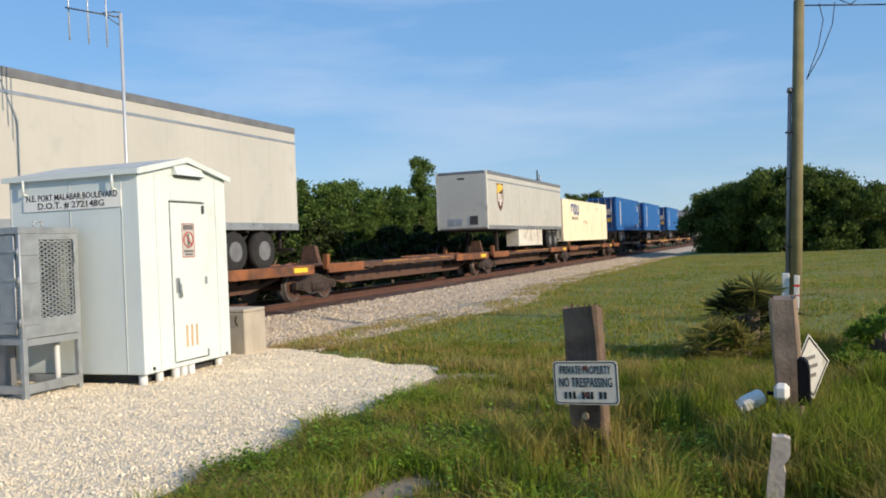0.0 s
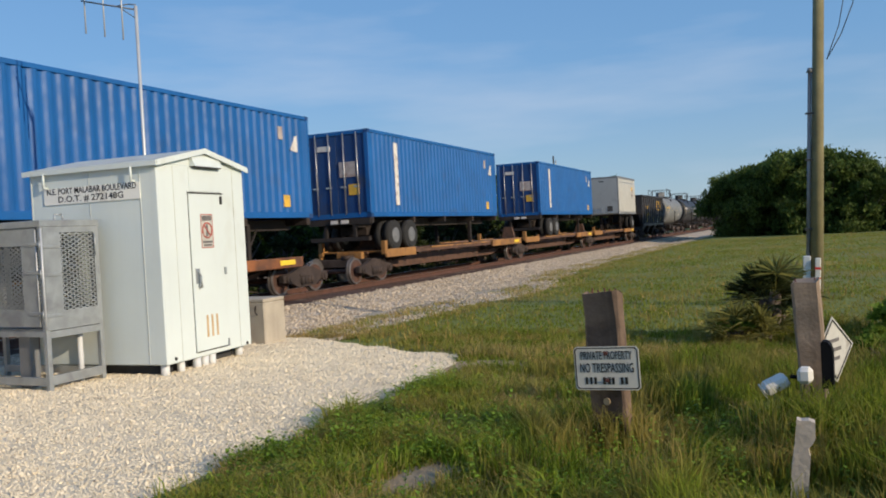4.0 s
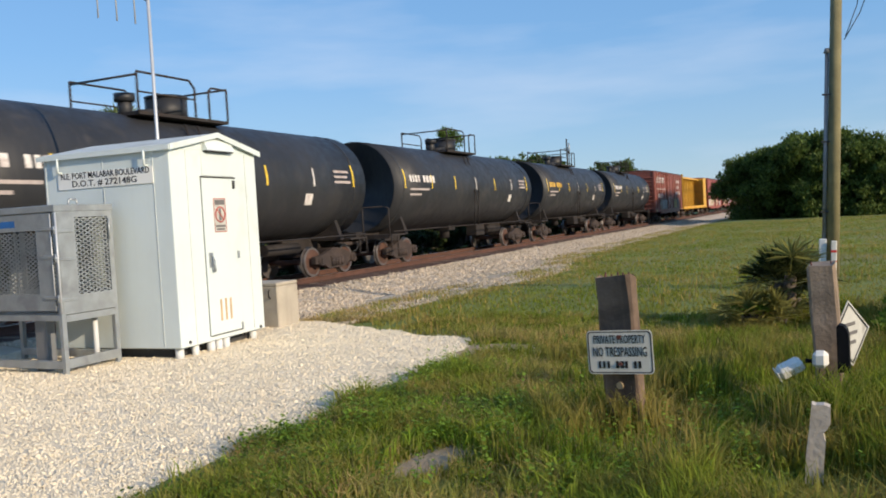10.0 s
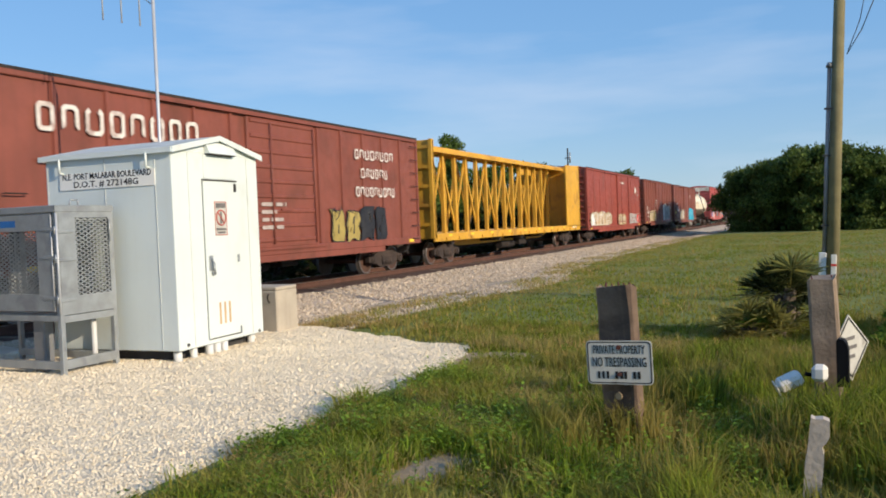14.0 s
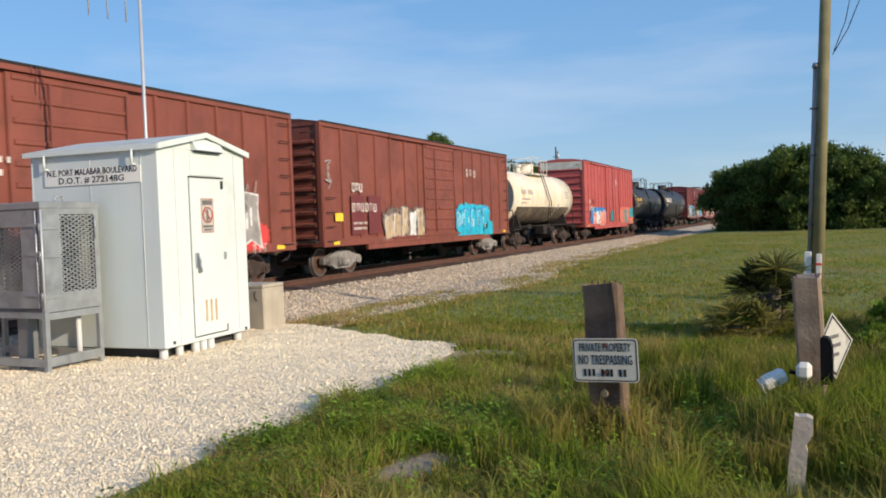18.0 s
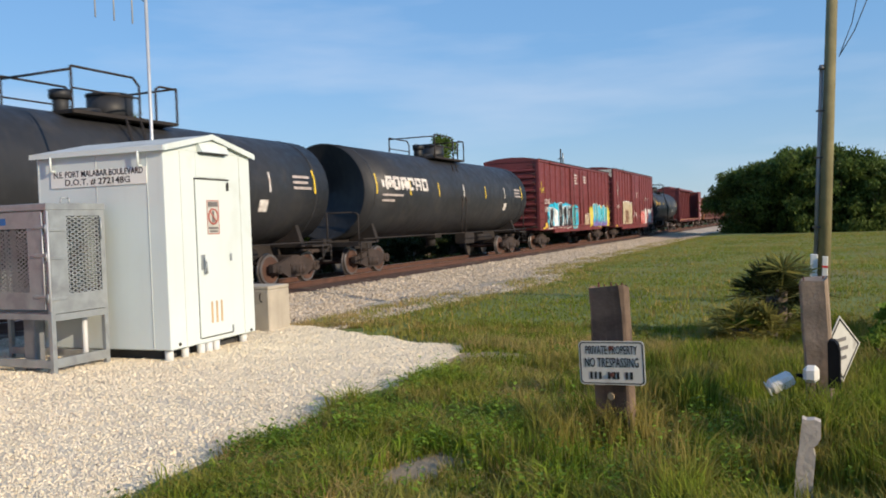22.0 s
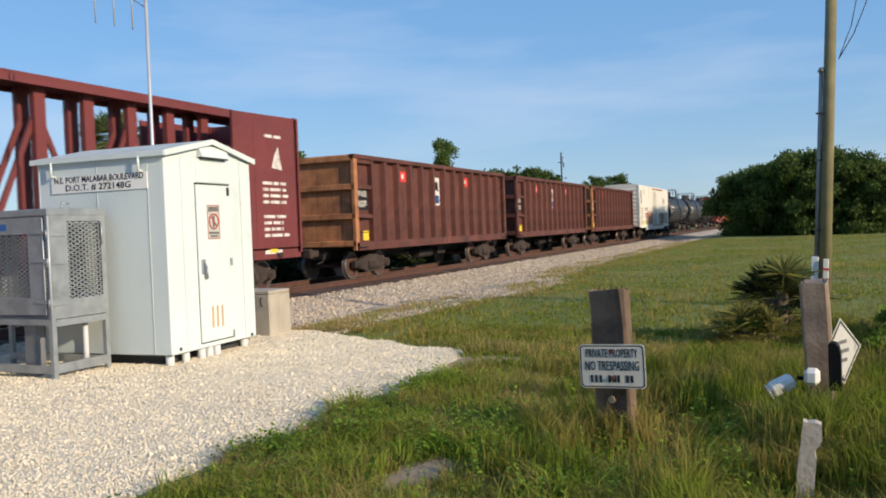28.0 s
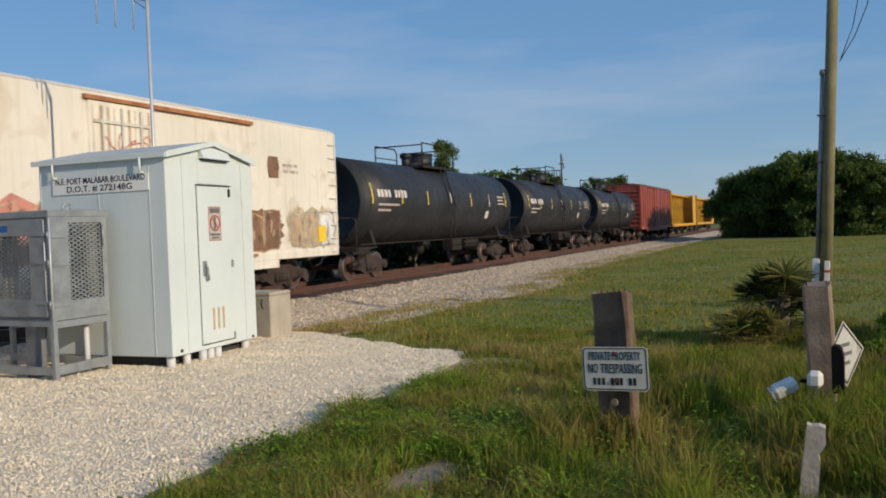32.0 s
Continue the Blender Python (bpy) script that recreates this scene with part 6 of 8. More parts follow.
tag(g2, 1.522, 9.1, 9.9, 1.2, 1.8, ("g_blue", "g_blue", "g_blue", "g_teal"), 99, 1)
scrawl(g2, 1.525, 0.95, 3.0, 0.55, 1.3, "g_white", 93, True)
scrawl(g2, 1.527, 1.0, 3.1, 0.5, 1.1, "g_grey", 97, True)
bars(g2, 1.522, 12.0, 2.9, 0.26, 4, "white_mark", 94, gap=1.5)
bars(g2, 1.585, 8.0, 3.4, 0.1, 7, "white_mark", 95, lines=3)
bars(g2, 1.522, 0.8, 2.2, 0.26, 4, "white_mark", 96)
for k in range(7):
    part("paint_chip", S().prism([(7.2 + 0.17 * k, 1.5 + 0.13 * (k % 3)), (7.3 + 0.17 * k, 1.48 + 0.13 * (k % 3)), (7.28 + 0.17 * k, 1.8 + 0.12 * (k % 4)), (7.21 + 0.17 * k, 1.75 + 0.12 * (k % 4))], "x", 1.532, 1.5335), "g_white", g2)
tankcar(419.9, 15.3, "tank_black", "black tank car with small gold lettering bars", marks="gold_mark", r=1.45, zc=2.48, seed=10)
kb = centerbeam(436.8, 20.2, "kb_red", "empty faded maroon centerbeam flatcar with stencilled end panels", zt=4.56, crown=0.2, pw=0.13)
for yy in (18.3,):
    pl = part("notice_panel", S().box(1.45, 1.456, yy, yy + 1.75, 1.3, 4.3), "kb_red", kb)
    bars(pl, 1.458, yy + 0.45, 3.95, 0.1, 8, "white_mark", 97, gap=0.2)
    bars(pl, 1.458, yy + 0.3, 2.75, 0.1, 11, "white_mark", 98, gap=0.2, lines=4)
    bars(pl, 1.458, yy + 0.3, 1.9, 0.1, 11, "white_mark", 99, gap=0.2, lines=4)
    part("pictogram", S().prism([(yy + 0.7, 3.2), (yy + 1.15, 3.15), (yy + 1.0, 3.75), (yy + 0.85, 3.55)], "x", 1.457, 1.462), "white_mark", pl)
gondola(459.9, 13.6, 3, "rusty brown high-sided gondola with an orange-rust end")
gondola(475.1, 13.4, 4, "rusty brown high-sided gondola with bent ribs")
gondola(490.0, 13.6, 6, "rusty brown high-sided gondola with a bright rusted end")
reefer(506.35, 15.25)
for y0, L, sd in ((522.5, 15.1, 11), (538.5, 14.6, 12), (554.0, 14.1, 13)):
    tankcar(y0, L, "tank_black", "black tank car with grey dust and white lettering bars", marks="white_mark", r=1.45, zc=2.5, seed=sd)
boxcar(569.6, 16.0, "box_red", "red boxcar far back in the train", zt=4.6, zb=1.0, ribs=14)
centerbeam(587.0, 20.2, "yellow", "empty yellow centerbeam lumber flatcar")
centerbeam(608.6, 20.2, "yellow", "empty yellow centerbeam lumber flatcar")


# ---- ground, track, pad ----
PAD = [(-3.85, -8), (-3.8, 3.0), (-3.85, 5.5), (-3.75, 7.6), (-3.72, 9.0), (-4.15, 9.75), (-5.4, 10.4), (-7.4, 11.35), (-8.6, 11.8), (-10.4, 11.9), (-10.6, 8), (-10.6, -8)]


def inside(x, y, poly):
    c = False
    for (x0, y0), (x1, y1) in zip(poly, poly[1:] + poly[:1]):
        if (y0 > y) != (y1 > y) and x < (x1 - x0) * (y - y0) / (y1 - y0) + x0:
            c = not c
    return c


def rim_gap(x, y, poly):
    best = 99.0
    for (x0, y0), (x1, y1) in zip(poly, poly[1:] + poly[:1]):
        dx, dy = x1 - x0, y1 - y0
        t = max(0, min(1, ((x - x0) * dx + (y - y0) * dy) / (dx * dx + dy * dy)))
        best = min(best, math.hypot(x - x0 - t * dx, y - y0 - t * dy))
    return best if inside(x, y, poly) else -best


def lie(x, y):
    """The ground's height: level field, a dip beside the line, the low bank of the line itself."""
    u = x + D
    if u > 7.6:
        z = -0.12
    elif u > 4.6:
        z = -0.12 - 0.2 * (7.6 - u) / 3.0
    elif u > -4.6:
        z = -0.42
    else:
        z = -0.45
    if abs(u) > 7.6:
        z += 0.05 * noise.noise((x * 0.21, y * 0.21, 0)) + 0.02 * noise.noise((x * 0.9, y * 0.9, 3))
    if -11 < x < -3 and -9 < y < 13 and rim_gap(x, y, PAD) > 0.25:
        z = min(z, -0.25)
    return z


def steps(*spans):
    out = []
    for a, b, d in spans:
        n = max(1, round((b - a) / d))
        out += [a + (b - a) * i / n for i in range(n)]
    return out + [spans[-1][1]]


def sheet(name, xs, ys, height, mt):
    v = [(x, y, height(x, y)) for y in ys for x in xs]
    n = len(xs)
    f = [(j * n + i, j * n + i + 1, (j + 1) * n + i + 1, (j + 1) * n + i) for j in range(len(ys) - 1) for i in range(n - 1)]
    return new(name, raw_mesh(name, v, f, [mt], smooth=True))


gx = steps((-2500, -100, 400), (-100, -30, 10), (-30, -8, 1.0), (-8, 8, 0.4), (8, 40, 2), (40, 100, 10), (100, 2500, 400))
gy = steps((-1500, -40, 300), (-40, 0, 5), (0, 20, 0.4), (20, 60, 1.0), (60, 160, 5), (160, 1000, 60), (1000, 3500, 500))
tagged(sheet("ground", gx, gy, lie, "soil"), "green grassy field on level soil", "ground", kind="structure")

by = steps((-620, 0, 20), (0, 60, 0.5), (60, 140, 2), (140, 700, 20))


def bank(x, y):
    u = abs(x + D)
    z = -0.19 if u < 1.9 else -0.19 - (u - 1.9) * 0.0875
    return z + (0.025 * noise.noise((x * 1.7, y * 1.7, 7)) + 0.03 * noise.noise((x * 0.4, y * 0.4, 5)) if 0 < y < 140 else 0)


tagged(sheet("ballast_bed", [-D + u for u in steps((-4.3, -1.0, 0.3), (-1.0, 1.0, 0.5), (1.0, 5.2, 0.2))], by, bank, "ballast"), "grey brown stone ballast bank under the rails", "ballast", kind="structure")
tagged(sheet("stained_ballast", [-D + u for u in steps((-2.1, -1.0, 0.3), (-1.0, 1.0, 0.5), (1.0, 2.0, 0.25))], by, lambda x, y: bank(x, y) + (0.014 if abs(x + D) < 1.95 else -0.02), "rust_ballast"), "rust-stained dark ballast between and beside the rails", "ballast", kind="structure")


def rim_u(y):
    """How far from the track's centre line the grass begins."""
    base = 6.25 + 0.9 * math.exp(-((y - 20.5) / 3.0) ** 2) - 0.9 * max(0.0, min(1.0, (y - 24) / 9))
    return base + 0.45 * noise.noise((0.0, y * 0.35, 2)) + 0.3 * noise.noise((1.0, y * 1.3, 2))


def verge(x, y):
    u = x + D
    z = max(lie(x, y), -0.42) + 0.03
    edge = rim_u(y) + 0.9 - u
    if y < 14 and rim_gap(x, y, PAD) > -0.12:
        z -= 0.4
    return z + (0.02 * noise.noise((x * 1.3, y * 1.3, 9))) - (0.0 if edge > 0.12 else min(0.12, (0.12 - edge) * 0.6))


tagged(sheet("service_track", [-D + u for u in steps((3.7, 9.6, 0.2))], by, verge, "sand"), "pale sandy strip between ballast and grass", "track", kind="structure")

# rails and sleepers
RAIL_PROFILE = [(-0.07, -0.175), (0.07, -0.175), (0.07, -0.16), (0.012, -0.145), (0.012, -0.045), (0.036, -0.035), (0.036, -0.004), (-0.036, -0.004), (-0.036, -0.035), (-0.012, -0.045), (-0.012, -0.145), (-0.07, -0.16)]
for sx in (-1, 1):
    r = thing("rail", "rusty brown steel rail with a worn bright head", "rail", "rails of the line", pose(-D + sx * 0.755, 0, 0))
    part("web", S().prism(RAIL_PROFILE, "y", -620, 700), "rail", r)
    part("head", S().box(-0.03, 0.03, -620, 700, -0.004, 0.0), "railtop", r)
slp = S().prism([(-0.13, -0.3), (0.13, -0.3), (0.1, -0.178), (-0.1, -0.178)], "x", -1.3, 1.3)
bed = thing("sleeper_bed", "row of grey brown sleepers under the rails", "sleepers", kind="structure")
slp_me = slp.mesh("sleeper", "sleeper")
for i in range(-30, 900):
    y = i * 0.61
    if 5 < y < 110:
        part("sleeper", slp_me, None, bed, m=pose(-D, y, 0))

def pad_h(x, y):
    e = rim_gap(x, y, PAD) + 0.22 * noise.noise((x * 0.9, y * 0.9, 1)) + 0.1 * noise.noise((x * 3, y * 3, 1))
    return -0.3 + 0.2 * max(0.0, min(1.0, (e + 0.35) / 0.45)) + 0.018 * noise.noise((x * 2.3, y * 2.3, 4))


tagged(sheet("shell_pad", steps((-11.2, -3.0, 0.1)), steps((-8, 2, 0.5), (2, 12.6, 0.1)), pad_h, "shell"), "bright pad of crushed white shell rock round the hut", "gravel pad", kind="structure")


def soil_patch(cx, cy, wx, wy):
    def h(x, y):
        q = math.hypot((x - cx) / wx, (y - cy) / wy) + 0.35 * noise.noise((x * 2.7, y * 2.7, 43))
        return lie(x, y) + 0.012 - 0.06 * max(0.0, q - 0.75)
    return tagged(sheet("bare_soil", steps((cx - wx * 1.3, cx + wx * 1.3, 0.06)), steps((cy - wy * 1.3, cy + wy * 1.3, 0.06)), h, "dirt"), "bare tan soil worn through the grass", "soil", kind="structure")


soil_patch(-3.4, 8.95, 0.7, 0.55)
soil_patch(-2.34, 4.76, 0.2, 0.5)


def stones(name, count, spot, size, mt, label, seed, lift=0.3):
    """Loose angular stones, joined."""
    rng = np.random.default_rng(seed)
    base = np.array([(1, 0, 0), (-1, 0, 0), (0, 1, 0), (0, -1, 0), (0, 0, 1), (0, 0, -1)], float)
    tri = np.array([(0, 2, 4), (2, 1, 4), (1, 3, 4), (3, 0, 4), (2, 0, 5), (1, 2, 5), (3, 1, 5), (0, 3, 5)])
    vs, fs, k = [], [], 0
    while k < count:
        p = spot(rng)
        if p is None:
            continue
        s = rng.uniform(*size)
        v = base * rng.uniform(0.55, 1.25, (6, 3)) + rng.normal(0, 0.18, (6, 3))
        q, _ = np.linalg.qr(rng.normal(size=(3, 3)))
        vs.append((v * [1, 1, 0.75]) @ q.T * s + [p[0], p[1], p[2] + s * lift])
        fs.append(tri + 6 * k)
        k += 1
    me = raw_mesh(name, np.concatenate(vs).tolist(), np.concatenate(fs).tolist(), [mt])
    return tagged(new(name, me), label, "stones", kind="stuff")


def pad_spot(rng):
    y = 2.6 + 9.2 * rng.random() ** 1.25
    x = rng.uniform(-10.5, -3.4)
    if not -1.05 < x / max(y, 0.1) * 0.5 < 0.2 or rim_gap(x, y, PAD) < rng.exponential(0.12) - 0.3:
        return None
    return x, y, pad_h(x, y)


stones("loose_shell_rock", 90000, pad_spot, (0.005, 0.0135), "shell_stone", "loose white crushed shell rock", 5, 0.05)


stones("large_shell_rock", 5000, pad_spot, (0.012, 0.024), "shell_stone", "larger lumps of white crushed rock", 15, 0.1)
stones("dark_pad_stone", 1300, pad_spot, (0.008, 0.016), "gravel_grey", "scattered darker stones on the pad", 16, 0.15)


def bank_spot(rng):
    y = 9 + 80 * rng.random() ** 1.8
    x = -D + rng.uniform(1.75, 4.4)
    return x, y, bank(x, y)


def verge_spot(rng):
    y = 11 + 60 * rng.random() ** 1.8
    u = 4.0 + (rim_u(y) - 3.2) * rng.random() ** 1.2
    if noise.noise((u * 0.6, y * 0.4, 12)) < -0.3:
        return None
    return u - D, y, verge(u - D, y)


def bare_spot(rng):
    q, w = rng.random() ** 0.6, rng.uniform(0, 6.283)
    x, y = -2.36 + 0.26 * q * math.cos(w) + 0.14 * q * math.sin(w), 4.76 + 0.6 * q * math.sin(w)
    return x, y, lie(x, y) - 0.004


stones("bare_gravel", 1900, bare_spot, (0.004, 0.01), "gravel_grey", "bare patch of dirty grey gravel in the grass", 8)
stones("ballast_stone", 26000, bank_spot, (0.018, 0.045), "stone", "loose grey ballast stones", 6, 0.12)
stones("verge_stone", 12000, verge_spot, (0.014, 0.034), "stone", "scattered grey stones beside the ballast", 7)

# ---- the signal hut ----
HX0, HX1, HY0, HY1, HZ0, HZ1 = -9.257, -7.209, 7.845, 9.696, 0.034, 2.552
hut = thing("signal_hut", "white painted steel railway signal hut on short piers", "hut", m=pose(HX1, HY0, 0, 0, 0, 3.36) @ Matrix.Translation((-HX1, -HY0, 0)))
body = S().box(HX0, HX1, HY0, HY1, HZ0, HZ1, 0.012)
ym = (HY0 + HY1) / 2
body.prism([(HY0 + 0.01, HZ1 - 0.002), (HY1 - 0.01, HZ1 - 0.002), (ym, HZ1 + 0.19)], "x", HX0 + 0.004, HX1 - 0.004)
part("shell", body, "hut", hut)
for a, c, nm in ((HY0 - 0.045, ym, "roof_slope"), (HY1 + 0.045, ym, "roof_slope")):
    part(nm, S().prism([(a, HZ1 - 0.005), (a, HZ1 + 0.03), (c, HZ1 + 0.235), (c, HZ1 + 0.195)], "x", HX0 - 0.06, HX1 + 0.05), "hut_roof", hut)
for a, c in ((HY0 - 0.05, ym), (HY1 + 0.05, ym)):
    part("gable_trim", S().prism([(a, HZ1 - 0.04), (a, HZ1 + 0.035), (c, HZ1 + 0.242), (c, HZ1 + 0.172)], "x", HX1 + 0.05, HX1 + 0.066), "hut", hut)
part("eave_trim", S().box(HX0 - 0.06, HX1 + 0.05, HY0 - 0.062, HY0 - 0.046, HZ1 - 0.035, HZ1 + 0.03), "hut", hut)
# seams on the side and the front
for x in (HX0 + 0.03, HX1 - 1.06, HX1 - 0.26):
    part("seam", S().box(x, x + 0.006, HY0 - 0.006, HY0 + 0.002, HZ0 + 0.02, HZ1 - 0.05), "hut_roof", hut)
for y in (HY0 + 0.3, HY1 - 0.27):
    part("seam", S().box(HX1 - 0.002, HX1 + 0.006, y, y + 0.006, HZ0 + 0.02, HZ1 - 0.02), "hut_roof", hut)
door = part("door", S().box(HX1 + 0.0, HX1 + 0.022, 8.425, 9.125, 0.11, 2.185, 0.006), "hut", hut)
part("door_gap", S().box(HX1, HX1 + 0.006, 8.419, 8.423, 0.1, 2.185).box(HX1, HX1 + 0.006, 9.127, 9.131, 0.1, 2.185).box(HX1, HX1 + 0.008, 8.44, 9.14, 0.094, 0.106), "gap", hut)
part("transom_panel", S().box(HX1, HX1 + 0.01, 8.46, 9.14, 2.215, 2.53, 0.004), "hut", hut)
part("drip_edge", S().box(HX1 + 0.002, HX1 + 0.03, 8.41, 9.15, 2.19, 2.206), "gap", hut)
vent = part("vent_hood", S().prism([(HX1, 2.7), (HX1 + 0.02, 2.7), (HX1 + 0.09, 2.545), (HX1, 2.545)], "y", 8.5, 9.1), "hut", hut)
part("vent_mouth", S().box(HX1 + 0.005, HX1 + 0.08, 8.52, 9.08, 2.53, 2.544), "gap", vent)
for k in range(3):
    y = 8.645 + 0.105 * k
    part("louvre_slot", S().box(HX1 + 0.022, HX1 + 0.027, y, y + 0.042, 0.28, 0.57, 0.002), "slot_tan", door, "tan vertical vent slot")
part("door_lever", S().box(HX1 + 0.022, HX1 + 0.03, 8.47, 8.56, 1.0, 1.2, 0.004).tube([(HX1 + 0.04, 8.52, 1.16), (HX1 + 0.07, 8.52, 1.1), (HX1 + 0.07, 8.53, 0.95)], 0.012).rod((HX1 + 0.03, 8.54, 0.97), (HX1 + 0.06, 8.54, 0.97), 0.03, 10), "galv", door, "grey steel door lever")
part("hasp", S().box(HX1 + 0.022, HX1 + 0.045, 9.1, 9.135, 1.09, 1.19, 0.004), "galv", door)
part("top_latch", S().box(HX1 + 0.01, HX1 + 0.05, 9.08, 9.11, 2.05, 2.16, 0.004), "gap", hut)
part("bottom_latch", S().box(HX1 + 0.01, HX1 + 0.03, 9.1, 9.13, 0.1, 0.2), "galv", hut)
sg = part("warning_sign", S().box(HX1 + 0.022, HX1 + 0.026, 8.63, 8.9, 1.46, 1.92, 0.002), "plate_old", door, "small weathered red and white warning sign")
wr = S()
pts = [(HX1 + 0.0275, 8.765 + 0.1 * math.cos(t), 1.7 + 0.1 * math.sin(t)) for t in (2 * math.pi * i / 20 for i in range(21))]
wr.tube(pts, 0.011, 5)
wr.tube([(HX1 + 0.0275, 8.7, 1.77), (HX1 + 0.0275, 8.83, 1.63)], 0.009, 5)
wr.box(HX1 + 0.026, HX1 + 0.0275, 8.64, 8.89, 1.905, 1.915).box(HX1 + 0.026, HX1 + 0.0275, 8.64, 8.89, 1.465, 1.475).box(HX1 + 0.026, HX1 + 0.0275, 8.635, 8.645, 1.465, 1.915).box(HX1 + 0.026, HX1 + 0.0275, 8.885, 8.895, 1.465, 1.915)
part("red_ring", wr, "red_faded", sg)
part("sign_bars", S().box(HX1 + 0.026, HX1 + 0.0275, 8.66, 8.87, 1.83, 1.895).box(HX1 + 0.026, HX1 + 0.0275, 8.66, 8.87, 1.53, 1.56).box(HX1 + 0.026, HX1 + 0.0275, 8.68, 8.85, 1.49, 1.515).box(HX1 + 0.026, HX1 + 0.0275, 8.74, 8.79, 1.62, 1.78), "faded_black", sg)
for x in (HX0 + 0.3, HX1 - 0.34):
    part("lifting_handle", S().tube([(x, HY0, 2.53), (x, HY0 - 0.06, 2.53), (x, HY0 - 0.06, 2.35), (x, HY0, 2.35)], 0.016), "hut", hut)
np_ = part("name_board", S().box(HX1 - 1.8, HX1 - 0.25, HY0 - 0.014, HY0 - 0.004, 2.125, 2.338, 0.003), "plate", hut, "white board with the crossing's name in black")
for body_, xc, z, sz, wide in (("N.E. PORT MALABAR BOULEVARD", HX1 - 1.025, 2.292, 0.112, 1.44), ("D.O.T. # 272148G", HX1 - 1.035, 2.188, 0.112, 1.05)):
    lt = text_mesh("lettering", body_, sz, "black_dec", 0.012)
    lx = [v.co.x for v in lt.vertices]
    part("lettering", lt, None, np_, m=Matrix.Translation((xc, HY0 - 0.0152, z)) @ Euler((radians(90), 0, 0)).to_matrix().to_4x4() @ Matrix.Diagonal((wide / (max(lx) - min(lx)), 1, 1, 1)))
part("bolt", S().rod((HX1, HY0 + 0.16, 0.095), (HX1 + 0.015, HY0 + 0.16, 0.095), 0.022, 8).rod((HX1, HY1 - 0.12, 0.07), (HX1 + 0.015, HY1 - 0.12, 0.07), 0.022, 8), "gap", hut)
for x, y, r in ((HX1 - 0.12, HY0 + 0.1, 0.055), (HX1 - 0.1, HY0 + 0.38, 0.05), (HX1 - 0.13, HY1 - 0.14, 0.055), (HX0 + 0.15, HY0 + 0.12, 0.055), (HX0 + 0.15, HY1 - 0.14, 0.055)):
    part("pier", S().rod((x, y, -0.16), (x, y, HZ0 + 0.01), r, 12), "pvc", hut)
# dark blocks added below the floor to stand for the black shade there
for y in (HY0 + 0.16, ym, HY1 - 0.2):
    part("skid_beam", S().box(HX0 + 0.1, HX1 - 0.2, y, y + 0.1, -0.13, HZ0, 0.006), "gap", hut, "dark block standing in for shade under the hut")
part("skid_beam", S().box(HX1 - 0.3, HX1 - 0.22, HY0 + 0.16, HY1 - 0.1, -0.13, HZ0, 0.006), "gap", hut)
part("conduit_bank", S().rod((HX1 - 0.06, 8.5, -0.16), (HX1 - 0.06, 8.5, 0.03), 0.055, 12).rod((HX1 - 0.06, 8.66, -0.16), (HX1 - 0.06, 8.66, 0.03), 0.055, 12).rod((HX1 - 0.06, 8.82, -0.16), (HX1 - 0.06, 8.82, 0.03), 0.055, 12), "pvc", hut)

# aerial mast behind the hut
mast = thing("aerial_mast", "thin white mast with a small yagi aerial", "antenna")
MX, MY = -9.38, 9.98
part("mast_tube", S().rod((MX, MY, -0.2), (MX, MY, 5.32), 0.027, 10), "mast_metal", mast)
part("boom", S().tube([(MX, MY, 5.26), (-10.46, MY - 0.05, 5.56)], 0.014), "alu_dark", mast)
part("boom_brace", S().tube([(MX, MY, 5.34), (MX - 0.15, MY, 5.37), (MX - 0.42, MY, 5.38)], 0.01).tube([(MX, MY, 5.12), (MX - 0.35, MY, 5.36)], 0.008), "alu_dark", mast)
for x, z in ((-10.42, 5.55), (-10.02, 5.44), (-9.64, 5.34)):
    part("element", S().rod((x, MY - 0.03, z - 0.52), (x, MY - 0.03, z + 0.62), 0.012, 8), "mast_metal", mast)
part("mast_bracket", S().box(MX - 0.05, MX + 0.05, HY1, MY + 0.05, 2.2, 2.26).box(MX - 0.05, MX + 0.05, HY1, MY + 0.05, 0.8, 0.86), "galv", mast)

# concrete box behind the hut
blk = thing("concrete_box", "low weathered concrete box with a lid beside the hut", "concrete box")
part("box", S().box(-8.75, -7.72, 10.58, 11.15, -0.25, 0.55, 0.015), "concrete", blk)
part("lid", S().box(-8.75, -7.72, 10.58, 11.15, 0.553, 0.61, 0.012), "concrete", blk)
part("lifting_eye", S().tube([(-7.85, 10.555, 0.5), (-7.85, 10.53, 0.46), (-7.85, 10.53, 0.4), (-7.85, 10.575, 0.36)], 0.012), "under", blk)

# ---- galvanised equipment cage ----
cage = thing("equipment_cage", "grey galvanised steel cabinet with expanded-metal panels on a stand", "cabinet")
CX0, CX1, CY0, CY1, CZ0, CZ1 = -9.75, -8.05, 6.83, 7.62, 0.6, 1.865
part("floor_plate", S().box(CX0 + 0.03, CX1 - 0.03, CY0 + 0.03, CY1 - 0.03, CZ0, CZ0 + 0.02), "galv", cage)
for x in (CX0, CX1):
    for y in (CY0, CY1):
        part("corner_post", S().box(x - 0.03, x + 0.03, y - 0.03, y + 0.03, -0.14, CZ1, 0.004), "galv", cage)
part("top_lid", S().box(CX0 - 0.05, CX1 + 0.04, CY0 - 0.045, CY1 + 0.04, CZ1 - 0.05, CZ1 + 0.03, 0.006), "galv", cage)
part("sticker", S().box(CX1 - 0.95, CX1 - 0.66, CY0 - 0.0285, CY0 - 0.027, CZ1 - 0.21, CZ1 - 0.13), "blue_label", cage, "small blue label")
